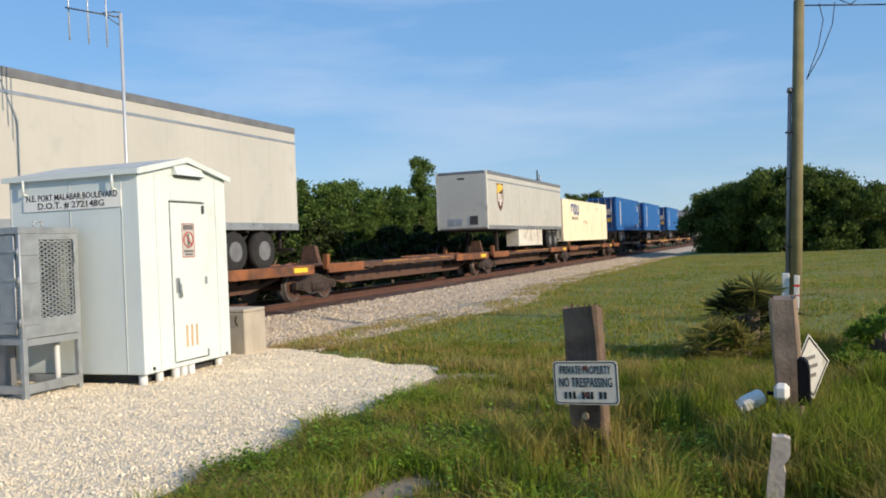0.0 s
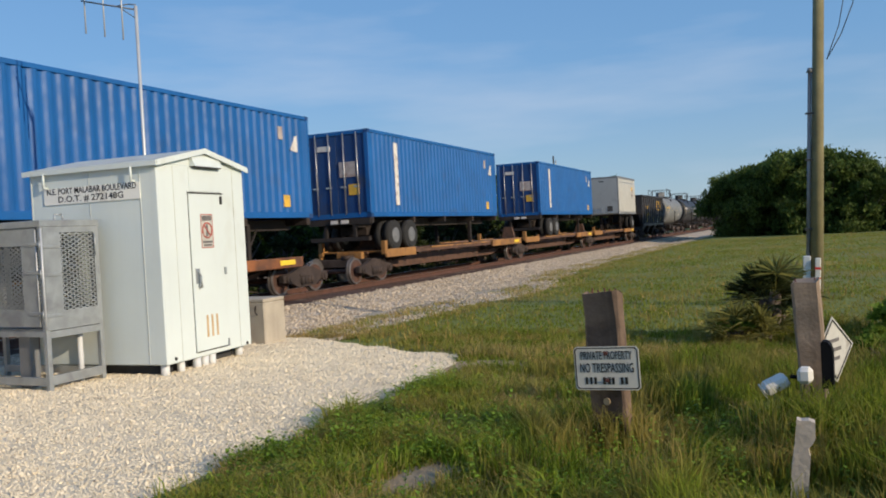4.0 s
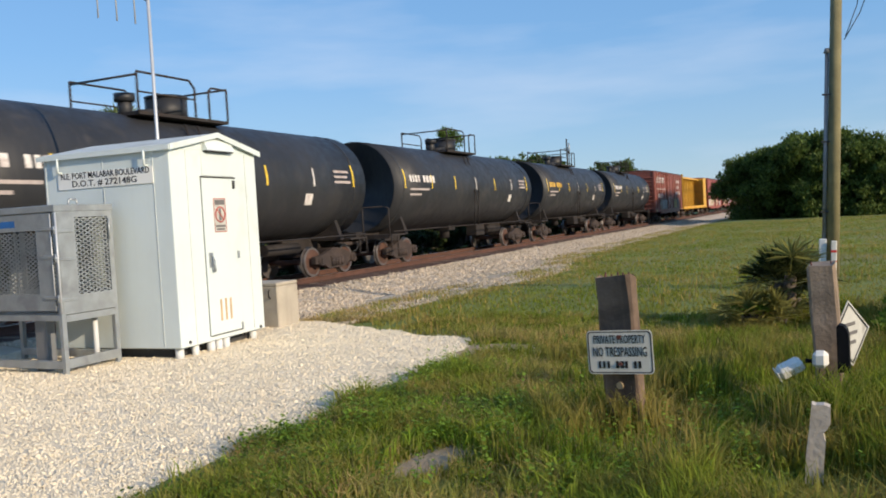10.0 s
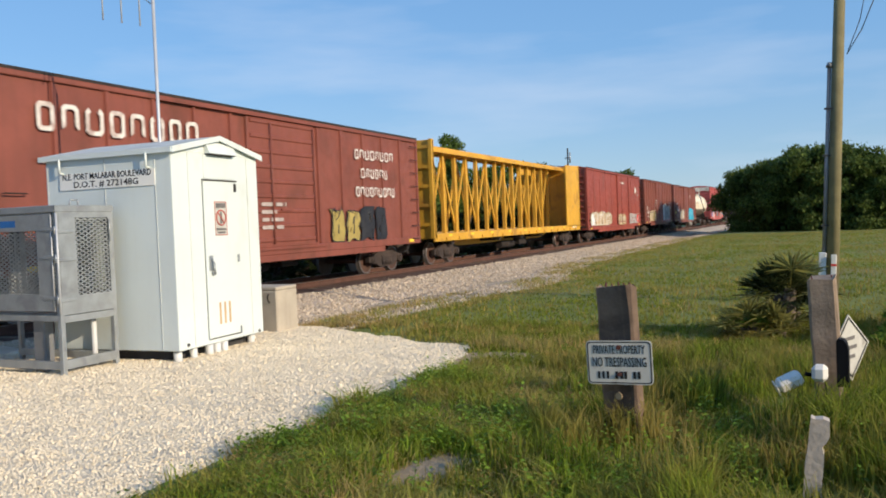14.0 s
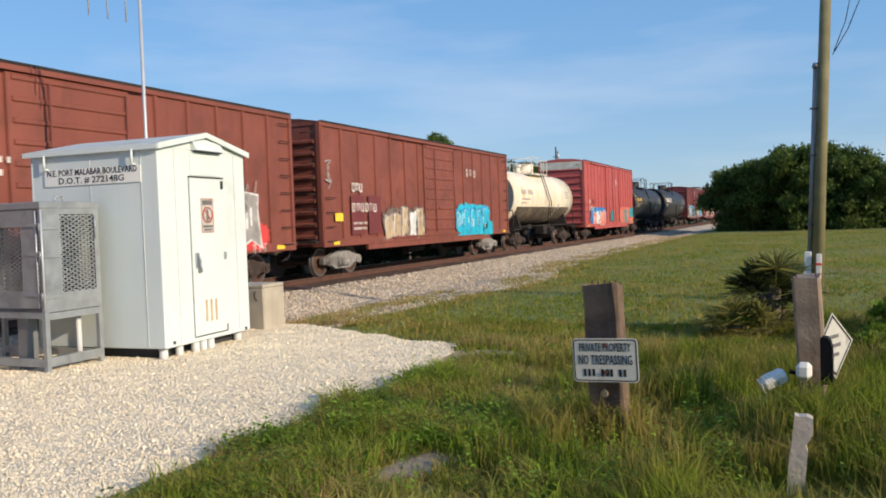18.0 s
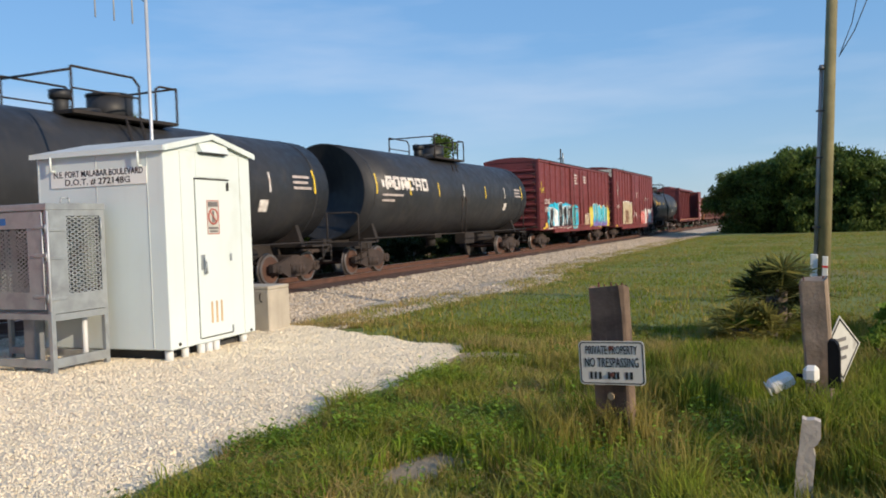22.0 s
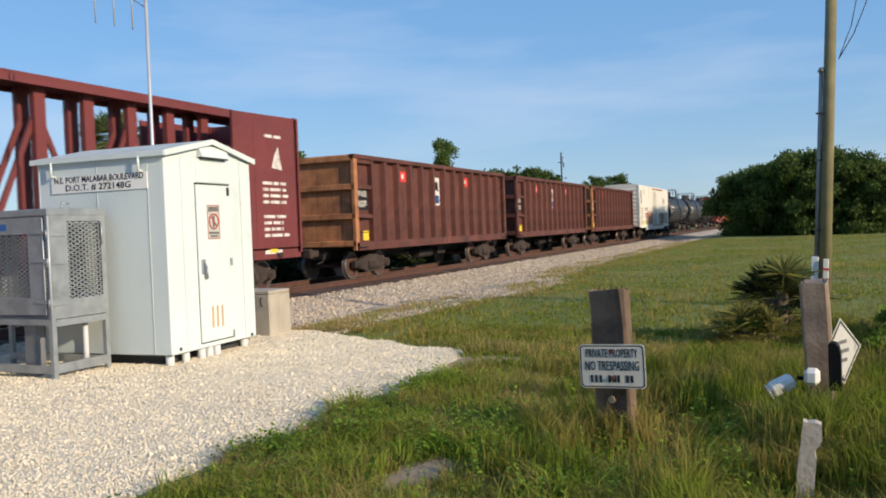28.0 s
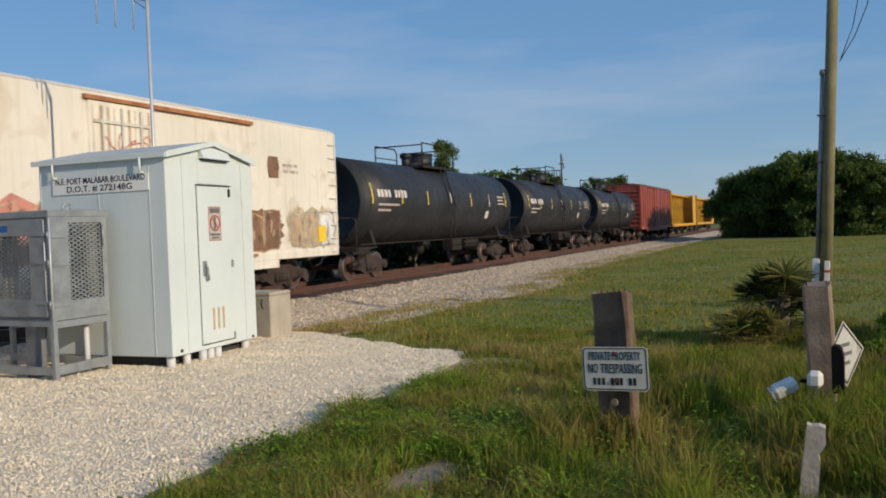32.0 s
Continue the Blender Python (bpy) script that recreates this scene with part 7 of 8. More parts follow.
for y in (CY0, CY1):
    part("stand_rail", S().box(CX0, CX1, y - 0.028, y + 0.028, CZ0 - 0.07, CZ0), "galv", cage)
    part("stand_rail", S().box(CX0, CX1, y - 0.028, y + 0.028, -0.04, 0.05), "galv", cage)
part("stand_rail", S().box(CX1 - 0.028, CX1 + 0.028, CY0 + 0.03, CY1 - 0.03, CZ0 - 0.09, CZ0 - 0.01), "galv", cage)
part("stand_rail", S().box(CX1 - 0.028, CX1 + 0.028, CY0 + 0.03, CY1 - 0.03, -0.04, 0.07), "galv", cage)
part("conduit", S().rod((CX1 - 0.14, CY1 - 0.2, -0.2), (CX1 - 0.14, CY1 - 0.2, CZ0 + 0.02), 0.035, 10), "pvc", cage)
part("cable_chute", S().box(CX1 - 0.56, CX1 - 0.37, CY0 + 0.06, CY0 + 0.2, -0.2, CZ0, 0.01), "alu_dark", cage)
def plate_frame(name, face, a0, a1, b0, b1, wx, back=1, rim=(0.09, 0.07, 0.24, 0.12)):
    """A panel: solid border and an open diamond mesh."""
    s = S()
    sg = (1 if face == "x" else -1) * back
    d0, d1 = wx, wx + sg * 0.014
    ma, mb, mc, md = a0 + rim[0], a1 - rim[1], b0 + rim[2], b1 - rim[3]
    loop = [(a0, b0), (a1, b0), (a1, b1), (a0, b1), (ma, mc), (mb, mc), (mb, md), (ma, md)]
    for d in (d0, d1):
        s.v += [(d, a, b) if face == "x" else (a, d, b) for a, b in loop]
    for k in range(4):
        j = (k + 1) % 4
        s.face([k, j, 4 + j, 4 + k]), s.face([8 + k, 8 + j, 12 + j, 12 + k])
        s.face([k, j, 8 + j, 8 + k]), s.face([4 + k, 4 + j, 12 + j, 12 + k])
    p = part(name, s, "galv", cage)
    g = S()
    n, step_b = int((mb - ma) / 0.088), 0.0262
    rows_ = int((md - mc) / step_b)
    for j in range(rows_):
        zz = mc + j * step_b
        off = 0.5 if j % 2 else 0.0
        for i in range(n + 1):
            a = ma + (i + off) * (mb - ma) / n
            for da in (-0.5, 0.5):
                e = a + da * (mb - ma) / n
                if not ma <= a <= mb or not ma <= e <= mb:
                    continue
                k = len(g.v)
                def P(aa, z2):
                    return (wx + sg * 0.004, aa, z2) if face == "x" else (aa, wx + sg * 0.004, z2)
                g.v += [P(a, zz - 0.0085), P(a, zz + 0.0085), P(e, zz + step_b + 0.0085), P(e, zz + step_b - 0.0085)]
                g.face([k, k + 1, k + 2, k + 3])
    me = raw_mesh("mesh_screen", g.v, g.f, ["galv"])
    part("mesh_screen", me, None, p, "expanded-metal mesh")
    return p
plate_frame("side_panel", "x", CY0 + 0.0, CY1 + 0.02, CZ0, CZ1, CX1 + 0.018, rim=(0.235, 0.07, 0.22, 0.12))
plate_frame("front_door", "y", CX0 + 0.1, CX1 - 0.06, CZ0 + 0.05, CZ1 - 0.06, CY0 - 0.014, rim=(0.2, 0.25, 0.2, 0.2))
plate_frame("side_panel", "x", CY0 + 0.03, CY1 - 0.03, CZ0, CZ1, CX0 - 0.012, -1)
plate_frame("back_panel", "y", CX0 + 0.05, CX1 - 0.05, CZ0, CZ1, CY1 + 0.012, -1)
for z in (0.79, 1.27, 1.6):
    hg = part("hinge", S().rod((CX1 + 0.01, CY0 - 0.04, z - 0.05), (CX1 + 0.01, CY0 - 0.04, z + 0.05), 0.014, 8), "galv", cage)
    part("hinge_strap", S().box(CX1 - 0.22, CX1, CY0 - 0.046, CY0 - 0.03, z, z + 0.036, 0.003), "galv", hg)
    part("hinge_strap", S().box(CX1 + 0.033, CX1 + 0.047, CY0 - 0.03, CY0 + 0.2, z - 0.036, z, 0.003), "galv", hg)
# rods in a paler metal draw the bright highlights along the door's edge
part("door_edge", S().rod((CX1 + 0.035, CY0 - 0.035, CZ0 + 0.02), (CX1 + 0.035, CY0 - 0.035, CZ1 - 0.06), 0.012, 8).rod((CX1 - 0.06, CY0 - 0.03, CZ0 + 0.05), (CX1 - 0.06, CY0 - 0.03, CZ1 - 0.08), 0.009, 8), "mast_metal", cage)
part("lifting_eye", S().tube([(CX1 - 0.12, CY0 + 0.3, CZ1 + 0.03), (CX1 - 0.12, CY0 + 0.31, CZ1 + 0.1), (CX1 - 0.12, CY0 + 0.42, CZ1 + 0.1), (CX1 - 0.12, CY0 + 0.43, CZ1 + 0.03)], 0.012), "galv", cage)
part("pull_handle", S().tube([(CX1 + 0.02, CY1 - 0.06, CZ0 + 0.85), (CX1 + 0.06, CY1 - 0.06, CZ0 + 0.85), (CX1 + 0.06, CY1 - 0.06, CZ0 + 1.12), (CX1 + 0.02, CY1 - 0.06, CZ0 + 1.12)], 0.011), "galv", cage)

# ---- posts, signs, pole ----
def timber(name, x, y, top, w, d, yaw, lean, mt, label, seed, nails=2):
    """A sawn post with a split, uneven head, leaning a little."""
    r = random.Random(seed)
    t = thing(name, label, "post", m=pose(x, y, -0.12, lean[0], lean[1], yaw))
    rows = []
    n = 8
    H = top + 0.12
    for k in range(n + 1):
        z = -0.35 + (H + 0.35) * k / n
        j = [r.uniform(-0.006, 0.006) for _ in range(8)]
        c = 0.018
        loop = [(-w / 2 + c, -d / 2), (w / 2 - c, -d / 2), (w / 2, -d / 2 + c), (w / 2, d / 2 - c), (w / 2 - c, d / 2), (-w / 2 + c, d / 2), (-w / 2, d / 2 - c), (-w / 2, -d / 2 + c)]
        rows.append([(a + j[i], b + j[(i + 3) % 8], z + (r.uniform(-0.025, 0.012) if k == n else 0)) for i, (a, b) in enumerate(loop)])
    part("timber", S().ring(rows, smooth=False), mt, t)
    for k in range(nails):
        a, b = (k / (nails - 1) - 0.5) * w * 0.75 + r.uniform(-0.01, 0.01), r.uniform(-d * 0.3, d * 0.3)
        part("nail", S().rod((a, b, H - 0.03), (a + r.uniform(-0.006, 0.006), b, H + r.uniform(0.008, 0.02)), 0.006, 6), "gondola", t)
    return t


p1 = timber("sign_post", -1.243, 5.76, 1.02, 0.262, 0.13, -13.0, (0.0, -2.2), "tie_wood", "dark creosoted timber post with nails in its head", 3, 6)
part("knot", S().rod((0.0, -0.07, 0.36), (0.0, -0.055, 0.36), 0.026, 12), "slot_tan", p1)
ns = thing("no_trespassing_sign", "white metal sign with black lettering, bolted to the timber post", "sign", m=pose(-1.243, 5.618, 0.492, 0, -1.6, -2.0))
def rounded(w, h, r, n=5):
    out = []
    for cx, cz, a0 in ((w / 2 - r, h / 2 - r, 0), (-w / 2 + r, h / 2 - r, 90), (-w / 2 + r, -h / 2 + r, 180), (w / 2 - r, -h / 2 + r, 270)):
        out += [(cx + r * math.cos(radians(a0 + 90 * i / n)), cz + r * math.sin(radians(a0 + 90 * i / n))) for i in range(n + 1)]
    return out
part("board", S().prism(rounded(0.46, 0.305, 0.03), "y", -0.002, 0.004), "sign_sheet", ns)
bd = S()
o_, i_ = rounded(0.445, 0.29, 0.026), rounded(0.431, 0.276, 0.021)
k0 = len(bd.v)
bd.v += [(a, -0.0035, b) for a, b in o_] + [(a, -0.0035, b) for a, b in i_]
for k in range(len(o_)):
    j = (k + 1) % len(o_)
    bd.face([k, j, len(o_) + j, len(o_) + k])
part("border", bd, "black_dec", ns)
for body_, z, sz, sc in (("PRIVATE PROPERTY", 0.088, 0.083, 0.5), ("NO TRESPASSING", 0.0, 0.094, 0.515)):
    part("lettering", text_mesh("lettering", body_, sz, "black_dec", 0.003), None, ns, m=Matrix.Translation((0, -0.0035, z)) @ Euler((radians(90), 0, 0)).to_matrix().to_4x4() @ Matrix.Diagonal((sc, 1, 1, 1)))
for k, w in enumerate((0.024, 0.024, 0.026, 0, 0.028, 0.034, 0.028, 0, 0.026, 0.028)):
    a = -0.155 + 0.031 * k
    if w:
        part("lettering_bar", S().box(a, a + w * 0.7, -0.0045, -0.003, -0.112, -0.062), "black_dec", ns)
part("bolt", S().rod((0.0, -0.014, 0.105), (0.0, 0.0, 0.105), 0.016, 8).rod((0.0, -0.014, -0.082), (0.0, 0.0, -0.082), 0.014, 8), "gondola", ns)

p2 = timber("lamp_post_timber", 0.09, 6.66, 1.0, 0.19, 0.17, -3.0, (0.0, -1.9), "grey_wood", "weathered grey brown timber post with a split head", 8)
dm = thing("diamond_sign", "white diamond sign with a black border seen almost edge-on", "sign", m=pose(0.236, 6.86, 0.446, 0, -4, 57))
def diamond(s):
    return [(0, s), (-s, 0), (0, -s), (s, 0)]
part("board", S().prism(diamond(0.255), "y", -0.003, 0.003), "plate_old", dm)
dd = S()
dd.v += [(a, -0.0045, b) for a, b in diamond(0.238)] + [(a, -0.0045, b) for a, b in diamond(0.216)]
for k in range(4):
    j = (k + 1) % 4
    dd.face([k, j, 4 + j, 4 + k])
part("border", dd, "black_dec", dm)
for w_, z_ in ((0.09, 0.07), (0.12, 0.0), (0.08, -0.07)):
    part("lettering_bar", S().box(-w_ * 0.7, w_ * 0.7, -0.006, -0.004, z_ - 0.014, z_ + 0.014), "faded_black", dm)
fl = thing("security_lamp", "twin white floodlight heads with a black housing on the timber post", "lamp", m=pose(0.045, 6.5, 0.365, 0, 0, -6))
part("housing", S().prism([(0.1, -0.125), (0.178, -0.125), (0.178, 0.13), (0.168, 0.18), (0.145, 0.21), (0.115, 0.215), (0.1, 0.2)], "y", -0.13, -0.02), "black_plastic", fl)
hd = part("lamp_head", S().box(-0.05, 0.05, -0.27, -0.15, -0.075, 0.04, 0.025), "white_plastic", fl)
h2 = part("lamp_head", S().box(-0.09, 0.09, -0.06, 0.06, -0.045, 0.045, 0.022).turn(Matrix.Translation((-0.205, -0.19, -0.095)) @ Euler((0.3, -0.45, 0.35)).to_matrix().to_4x4()), "white_plastic", fl)
part("lens", S().box(-0.085, -0.075, -0.05, 0.05, -0.04, 0.04, 0.004).turn(Matrix.Translation((-0.22, -0.197, -0.108)) @ Euler((0.3, -0.45, 0.35)).to_matrix().to_4x4()), "white_plastic", h2)
part("arm", S().tube([(0.0, -0.1, -0.02), (-0.05, -0.13, -0.05), (-0.1, -0.16, -0.04)], 0.016).box(-0.04, 0.04, -0.1, -0.05, -0.07, -0.02, 0.01), "black_plastic", fl)
part("cord", S().tube([(0.02, -0.1, -0.05), (0.03, -0.11, -0.2), (0.0, -0.11, -0.32), (0.02, -0.1, -0.5)], 0.007).tube([(-0.01, -0.1, -0.05), (-0.04, -0.11, -0.24), (0.0, -0.11, -0.33)], 0.006), "cable", fl)
st = thing("stub_post", "bleached split stub of a timber post leaning in the grass", "post", m=pose(0, 4.98, 0))
part("timber", S().prism([(-0.095, -0.25), (0.006, -0.25), (0.016, -0.03), (0.031, 0.13), (0.021, 0.178), (0.042, 0.2), (0.06, 0.235), (0.062, 0.325), (0.03, 0.337), (-0.01, 0.333), (-0.032, 0.341), (-0.042, 0.25), (-0.052, 0.173), (-0.07, 0.06)], "y", -0.04, 0.04), "pale_wood", st)

pole = thing("utility_pole", "tall greenish wooden utility pole with a conduit riser", "pole", m=pose(0.26, 15.6, -0.2, 0, 2.6, 0))
part("shaft", S().rod((0, 0, -0.3), (0, 0, 5.72), 0.112, 16, r2=0.088), "pole_wood", pole)
part("riser", S().rod((-0.14, -0.03, 0.4), (-0.13, -0.03, 4.12), 0.034, 10).rod((-0.13, -0.03, 4.12), (-0.128, -0.03, 4.2), 0.06, 10, r2=0.04), "alu_dark", pole)
for z in (1.4, 2.6, 3.4):
    part("strap", S().box(-0.2, -0.05, -0.075, -0.055, z, z + 0.03), "gap", pole)
part("marker_plate", S().box(-0.03, 0.06, -0.16, -0.128, 0.3, 0.92, 0.01), "white_plastic", pole, "white and red marker strip")
part("marker_band", S().box(-0.032, 0.062, -0.163, -0.158, 0.72, 0.76).box(-0.032, 0.062, -0.163, -0.158, 0.56, 0.58), "red_dec", pole)
part("meter_box", S().box(-0.22, -0.1, -0.12, -0.02, 0.35, 0.95, 0.012), "pvc", pole)
wire = thing("overhead_wire", "black service cable with loose loops at the pole head", "cable", m=pose(0, 0, 0))
top = Vector((0.53, 15.6, 5.42))
def sag(a, b, dip, n=12):
    a, b = Vector(a), Vector(b)
    return [a.lerp(b, i / n) - Vector((0, 0, dip * 4 * (i / n) * (1 - i / n))) for i in range(n + 1)]
part("span", S().tube(sag(top, (18, 21, 6.3), 0.5, 16), 0.012), "cable", wire)
for pts, r in (((( 0.55, -0.02), (0.5, -0.4), (0.3, -0.9), (0.06, -1.3)), 0.009), (((0.3, 0), (0.36, -0.3), (0.27, -0.75), (0.08, -1.25)), 0.008), (((0.6, 0.02), (0.8, -0.1), (0.95, 0.03)), 0.008)):
    part("loop", S().tube([top + Vector((a, 0, b)) for a, b in pts], r), "cable", wire)


# ---- plants ----
def leaf_cloud(rng, centres, radii, per, size, flat=0.7):
    """Small leaves scattered in lumps round given centres: vertices and faces."""
    V, F, k = [], [], 0
    for (c, r, n) in zip(centres, radii, per):
        d = rng.normal(size=(n, 3))
        d /= np.linalg.norm(d, axis=1, keepdims=True)
        pos = np.array(c) + d * np.array([r, r, r * flat]) * np.abs(rng.normal(0.8, 0.27, (n, 1)))
        a = rng.normal(size=(n, 3)) + d * 0.8
        a /= np.linalg.norm(a, axis=1, keepdims=True)
        b = np.cross(a, rng.normal(size=(n, 3)))
        b /= np.linalg.norm(b, axis=1, keepdims=True)
        s = rng.uniform(*size, (n, 1))
        V.append(np.stack([pos - a * s, pos + b * s * 0.45, pos + a * s, pos - b * s * 0.45], 1).reshape(-1, 3))
        F.append(np.arange(4 * n).reshape(-1, 4) + k)
        k += 4 * n
    return np.concatenate(V), np.concatenate(F)


def bush_mesh(seed, w, h, lumps, leaves, size, mt, trunk=True):
    rng = np.random.default_rng(seed)
    cs, rs = [], []
    for i in range(lumps):
        a, q = rng.uniform(0, 6.283), math.sqrt(rng.random())
        z = rng.random() ** 0.8
        rr = q * w * (0.55 + 0.45 * math.sqrt(max(0, 1 - z * z)))
        r = rng.uniform(0.1, 0.24) * min(w, h)
        cs.append((rr * math.cos(a), rr * math.sin(a), max(r * 0.5, z * (h - r))))
        rs.append(r)
    tot = sum(r * r for r in rs)
    V, F = leaf_cloud(rng, cs, rs, [max(30, int(leaves * r * r / tot)) for r in rs], size)
    crown = raw_mesh("crown", V.tolist(), F.tolist(), [mt])
    s = S()
    s.rod((0, 0, -0.3), (0.1, 0.05, h * 0.45), 0.09 + h * 0.012, 8, r2=0.06)
    for c in cs[:: max(1, lumps // 9)]:
        s.rod((0.05, 0.02, h * 0.22), tuple(np.array(c) * 0.85), 0.05, 5, r2=0.015)
    return crown, s.mesh("trunk", "bark")


def tree(name, crown_trunk, m, label, group=""):
    t = thing(name, label, "tree" if "tree" in name else "shrub", group, m)
    part("trunk", crown_trunk[1], None, t)
    part("crown", crown_trunk[0], None, t)
    return t


def palm_crown(seed, fronds, length, mt, fan=False, droop=0.9, low=-0.5):
    rng = random.Random(seed)
    V, F = [], []
    for i in range(fronds):
        az, el = rng.uniform(0, 6.283), rng.uniform(low, 1.4)
        L = length * rng.uniform(0.75, 1.1)
        pts = []
        for k in range(7):
            t = k / 6
            pts.append(Vector((math.cos(az) * L * t * math.cos(el), math.sin(az) * L * t * math.cos(el), L * t * math.sin(el) - droop * L * 0.45 * t * t)))
        side = Vector((-math.sin(az), math.cos(az), 0))
        if fan:
            # bare stalk, then a fan of blades
            hub, tip = pts[3], (pts[6] - pts[3])
            up = side.cross(tip).normalized()
            k0 = len(V)
            w = side * 0.008
            V += [Vector((0, 0, 0)) - w, Vector((0, 0, 0)) + w, hub + w, hub - w]
            F.append((k0, k0 + 1, k0 + 2, k0 + 3))
            n = 15
            for j in range(n):
                a = (j / (n - 1) - 0.5) * 3.6
                d = (tip.normalized() * math.cos(a) + side * math.sin(a)) * L * rng.uniform(0.42, 0.52) + up * rng.uniform(-0.05, 0.05)
                q = d.cross(up).normalized() * L * 0.026
                k0 = len(V)
                V += [hub, hub + d * 0.55 + q, hub + d - Vector((0, 0, 0.06 * L * rng.random())), hub + d * 0.55 - q]
                F.append((k0, k0 + 1, k0 + 2, k0 + 3))
        else:
            for k in range(1, 7):
                for sgn in (-1, 1):
                    for u in (0.0, 0.5):
                        base = pts[k - 1].lerp(pts[k], u)
                        out = (side * sgn * rng.uniform(0.55, 0.9) + (pts[k] - pts[k - 1]).normalized() * 0.75).normalized() * L * 0.3 * (1.15 - 0.6 * k / 6)
                        out.z -= L * 0.08
                        ax = (pts[k] - pts[k - 1]).normalized() * L * 0.028
                        k0 = len(V)
                        V += [base - ax, base + ax, base + out * 0.6 + ax, base + out]
                        F.append((k0, k0 + 1, k0 + 2, k0 + 3))
    return raw_mesh("crown", [tuple(p) for p in V], F, [mt])


def palm(x, y, h, seed, label, size=1.5):
    t = thing("palm_tree", label, "tree", "", pose(x, y, -0.5))
    s = S()
    rows = []
    for k in range(8):
        z = -0.3 + (h + 0.3) * k / 7
        rows.append([(0.19 * math.cos(a) + 0.05 * math.sin(z), 0.19 * math.sin(a), z) for a in (2 * math.pi * i / 10 for i in range(10))])
    part("trunk", s.ring(rows), "bark", t)
    part("crown", palm_crown(seed, 120, size, "palm", fan=True, droop=0.5, low=-0.6), None, t, m=pose(0, 0, h))
    return t


TREES = [bush_mesh(40 + i, 2.7, 6.1, 60, 12000, (0.07, 0.15), "leaf") for i in range(4)]
rt = random.Random(4)
ROW = "dense green tree in the thicket beyond the line"
for i in range(46):
    y = 12 + i * 3.1 + rt.uniform(-0.8, 0.8)
    x = -24.5 + rt.uniform(-1.2, 1.2)
    sc = rt.uniform(0.97, 1.08) * (0.36 if y < 22.5 else 0.82 if y < 27 else 1.0) * (1.0 if y < 62 else 0.86)
    t = tree("broadleaf_tree", TREES[i % 4], pose(x, y, -0.5, 0, 0, rt.uniform(0, 360)) @ Matrix.Diagonal((sc, sc, sc * rt.uniform(0.95, 1.03), 1)), ROW, "thicket beyond the line")
for i in range(44):
    y = 30 + i * 2.4 + rt.uniform(-0.6, 0.6)
    sc = rt.uniform(0.78, 0.88)
    tree("broadleaf_tree", TREES[(i + 2) % 4], pose(-28.0 + rt.uniform(-0.8, 0.8), y, -0.5, 0, 0, rt.uniform(0, 360)) @ Matrix.Diagonal((sc, sc, sc * rt.uniform(0.95, 1.08), 1)), ROW, "thicket beyond the line")
# shrubs at the thicket's foot, with shade put into their leaf colour
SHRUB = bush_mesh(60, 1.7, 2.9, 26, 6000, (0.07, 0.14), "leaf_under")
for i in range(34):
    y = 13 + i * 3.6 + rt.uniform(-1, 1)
    tree("understory_shrub", SHRUB, pose(-21.3 + rt.uniform(-0.6, 0.6), y, -0.5, 0, 0, rt.uniform(0, 360)) @ Matrix.Diagonal((1.15, 1.15, rt.uniform(0.9, 1.3), 1)), "green shrub at the foot of the thicket, coloured as shaded", "thicket beyond the line")
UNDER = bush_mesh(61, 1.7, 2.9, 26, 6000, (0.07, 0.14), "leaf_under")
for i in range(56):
    tree("understory_shrub", UNDER, pose(-18.7 + rt.uniform(-0.4, 0.4), 12 + i * 1.7 + rt.uniform(-0.3, 0.3), -0.5, 0, 0, rt.uniform(0, 360)) @ Matrix.Diagonal((0.75, 0.75, rt.uniform(0.42, 0.55), 1)), "low undergrowth close behind the line, coloured as shaded", "thicket beyond the line")
palm(-24, 23.5, 5.75, 5, "cabbage palm with a round grey green crown")
def tall_mesh(seed):
    rng = np.random.default_rng(seed)
    cs = [(rng.normal(0, 0.45), rng.normal(0, 0.45), rng.uniform(4.2, 7.6)) for _ in range(22)] + [(rng.normal(0, 0.9), rng.normal(0, 0.9), rng.uniform(2.0, 4.6)) for _ in range(14)]
    rs = [rng.uniform(0.35, 0.6) for _ in cs]
    V, F = leaf_cloud(rng, cs, rs, [230] * len(cs), (0.07, 0.16), 0.8)
    return raw_mesh("crown", V.tolist(), F.tolist(), ["leaf"]), S().rod((0, 0, -0.3), (0, 0, 7.0), 0.14, 8, r2=0.04).rod((0, 0, 3), (0.8, 0.3, 4.4), 0.05, 5, r2=0.02).rod((0, 0, 3.4), (-0.7, -0.4, 4.6), 0.05, 5, r2=0.02).mesh("trunk", "bark")


TALL = tall_mesh(71)
tree("tall_tree", TALL, pose(-24.0, 54.8, -0.5, 0, 0, 24) @ Matrix.Diagonal((0.85, 0.85, 1.1, 1)), "slim taller tree standing over the thicket", "tall trees")
DOMES = [bush_mesh(47 + i, 2.7, 6.1, 60, 9000, (0.08, 0.16), "leaf_dark") for i in range(2)]
for x, y, k in ((-28.5, 83.5, 1.2), (-29, 87.5, 1.42), (-28.5, 91.5, 1.4), (-29, 95.5, 1.3), (-31, 131, 1.45), (-30, 136, 1.68), (-31, 141, 1.62), (-30, 146, 1.45)):
    tree("tall_tree", DOMES[int(y) % 2], pose(x, y, -0.5, 0, 0, y * 7) @ Matrix.Diagonal((k * 0.95, k * 0.95, k, 1)), "taller round tree standing over the thicket", "tall trees")
rm = thing("radio_mast", "slim dark far mast above the trees", "mast", m=pose(-30, 108, -0.5))
part("pole", S().rod((0, 0, 0), (0, 0, 11.6), 0.16, 8, r2=0.1), "gap", rm)
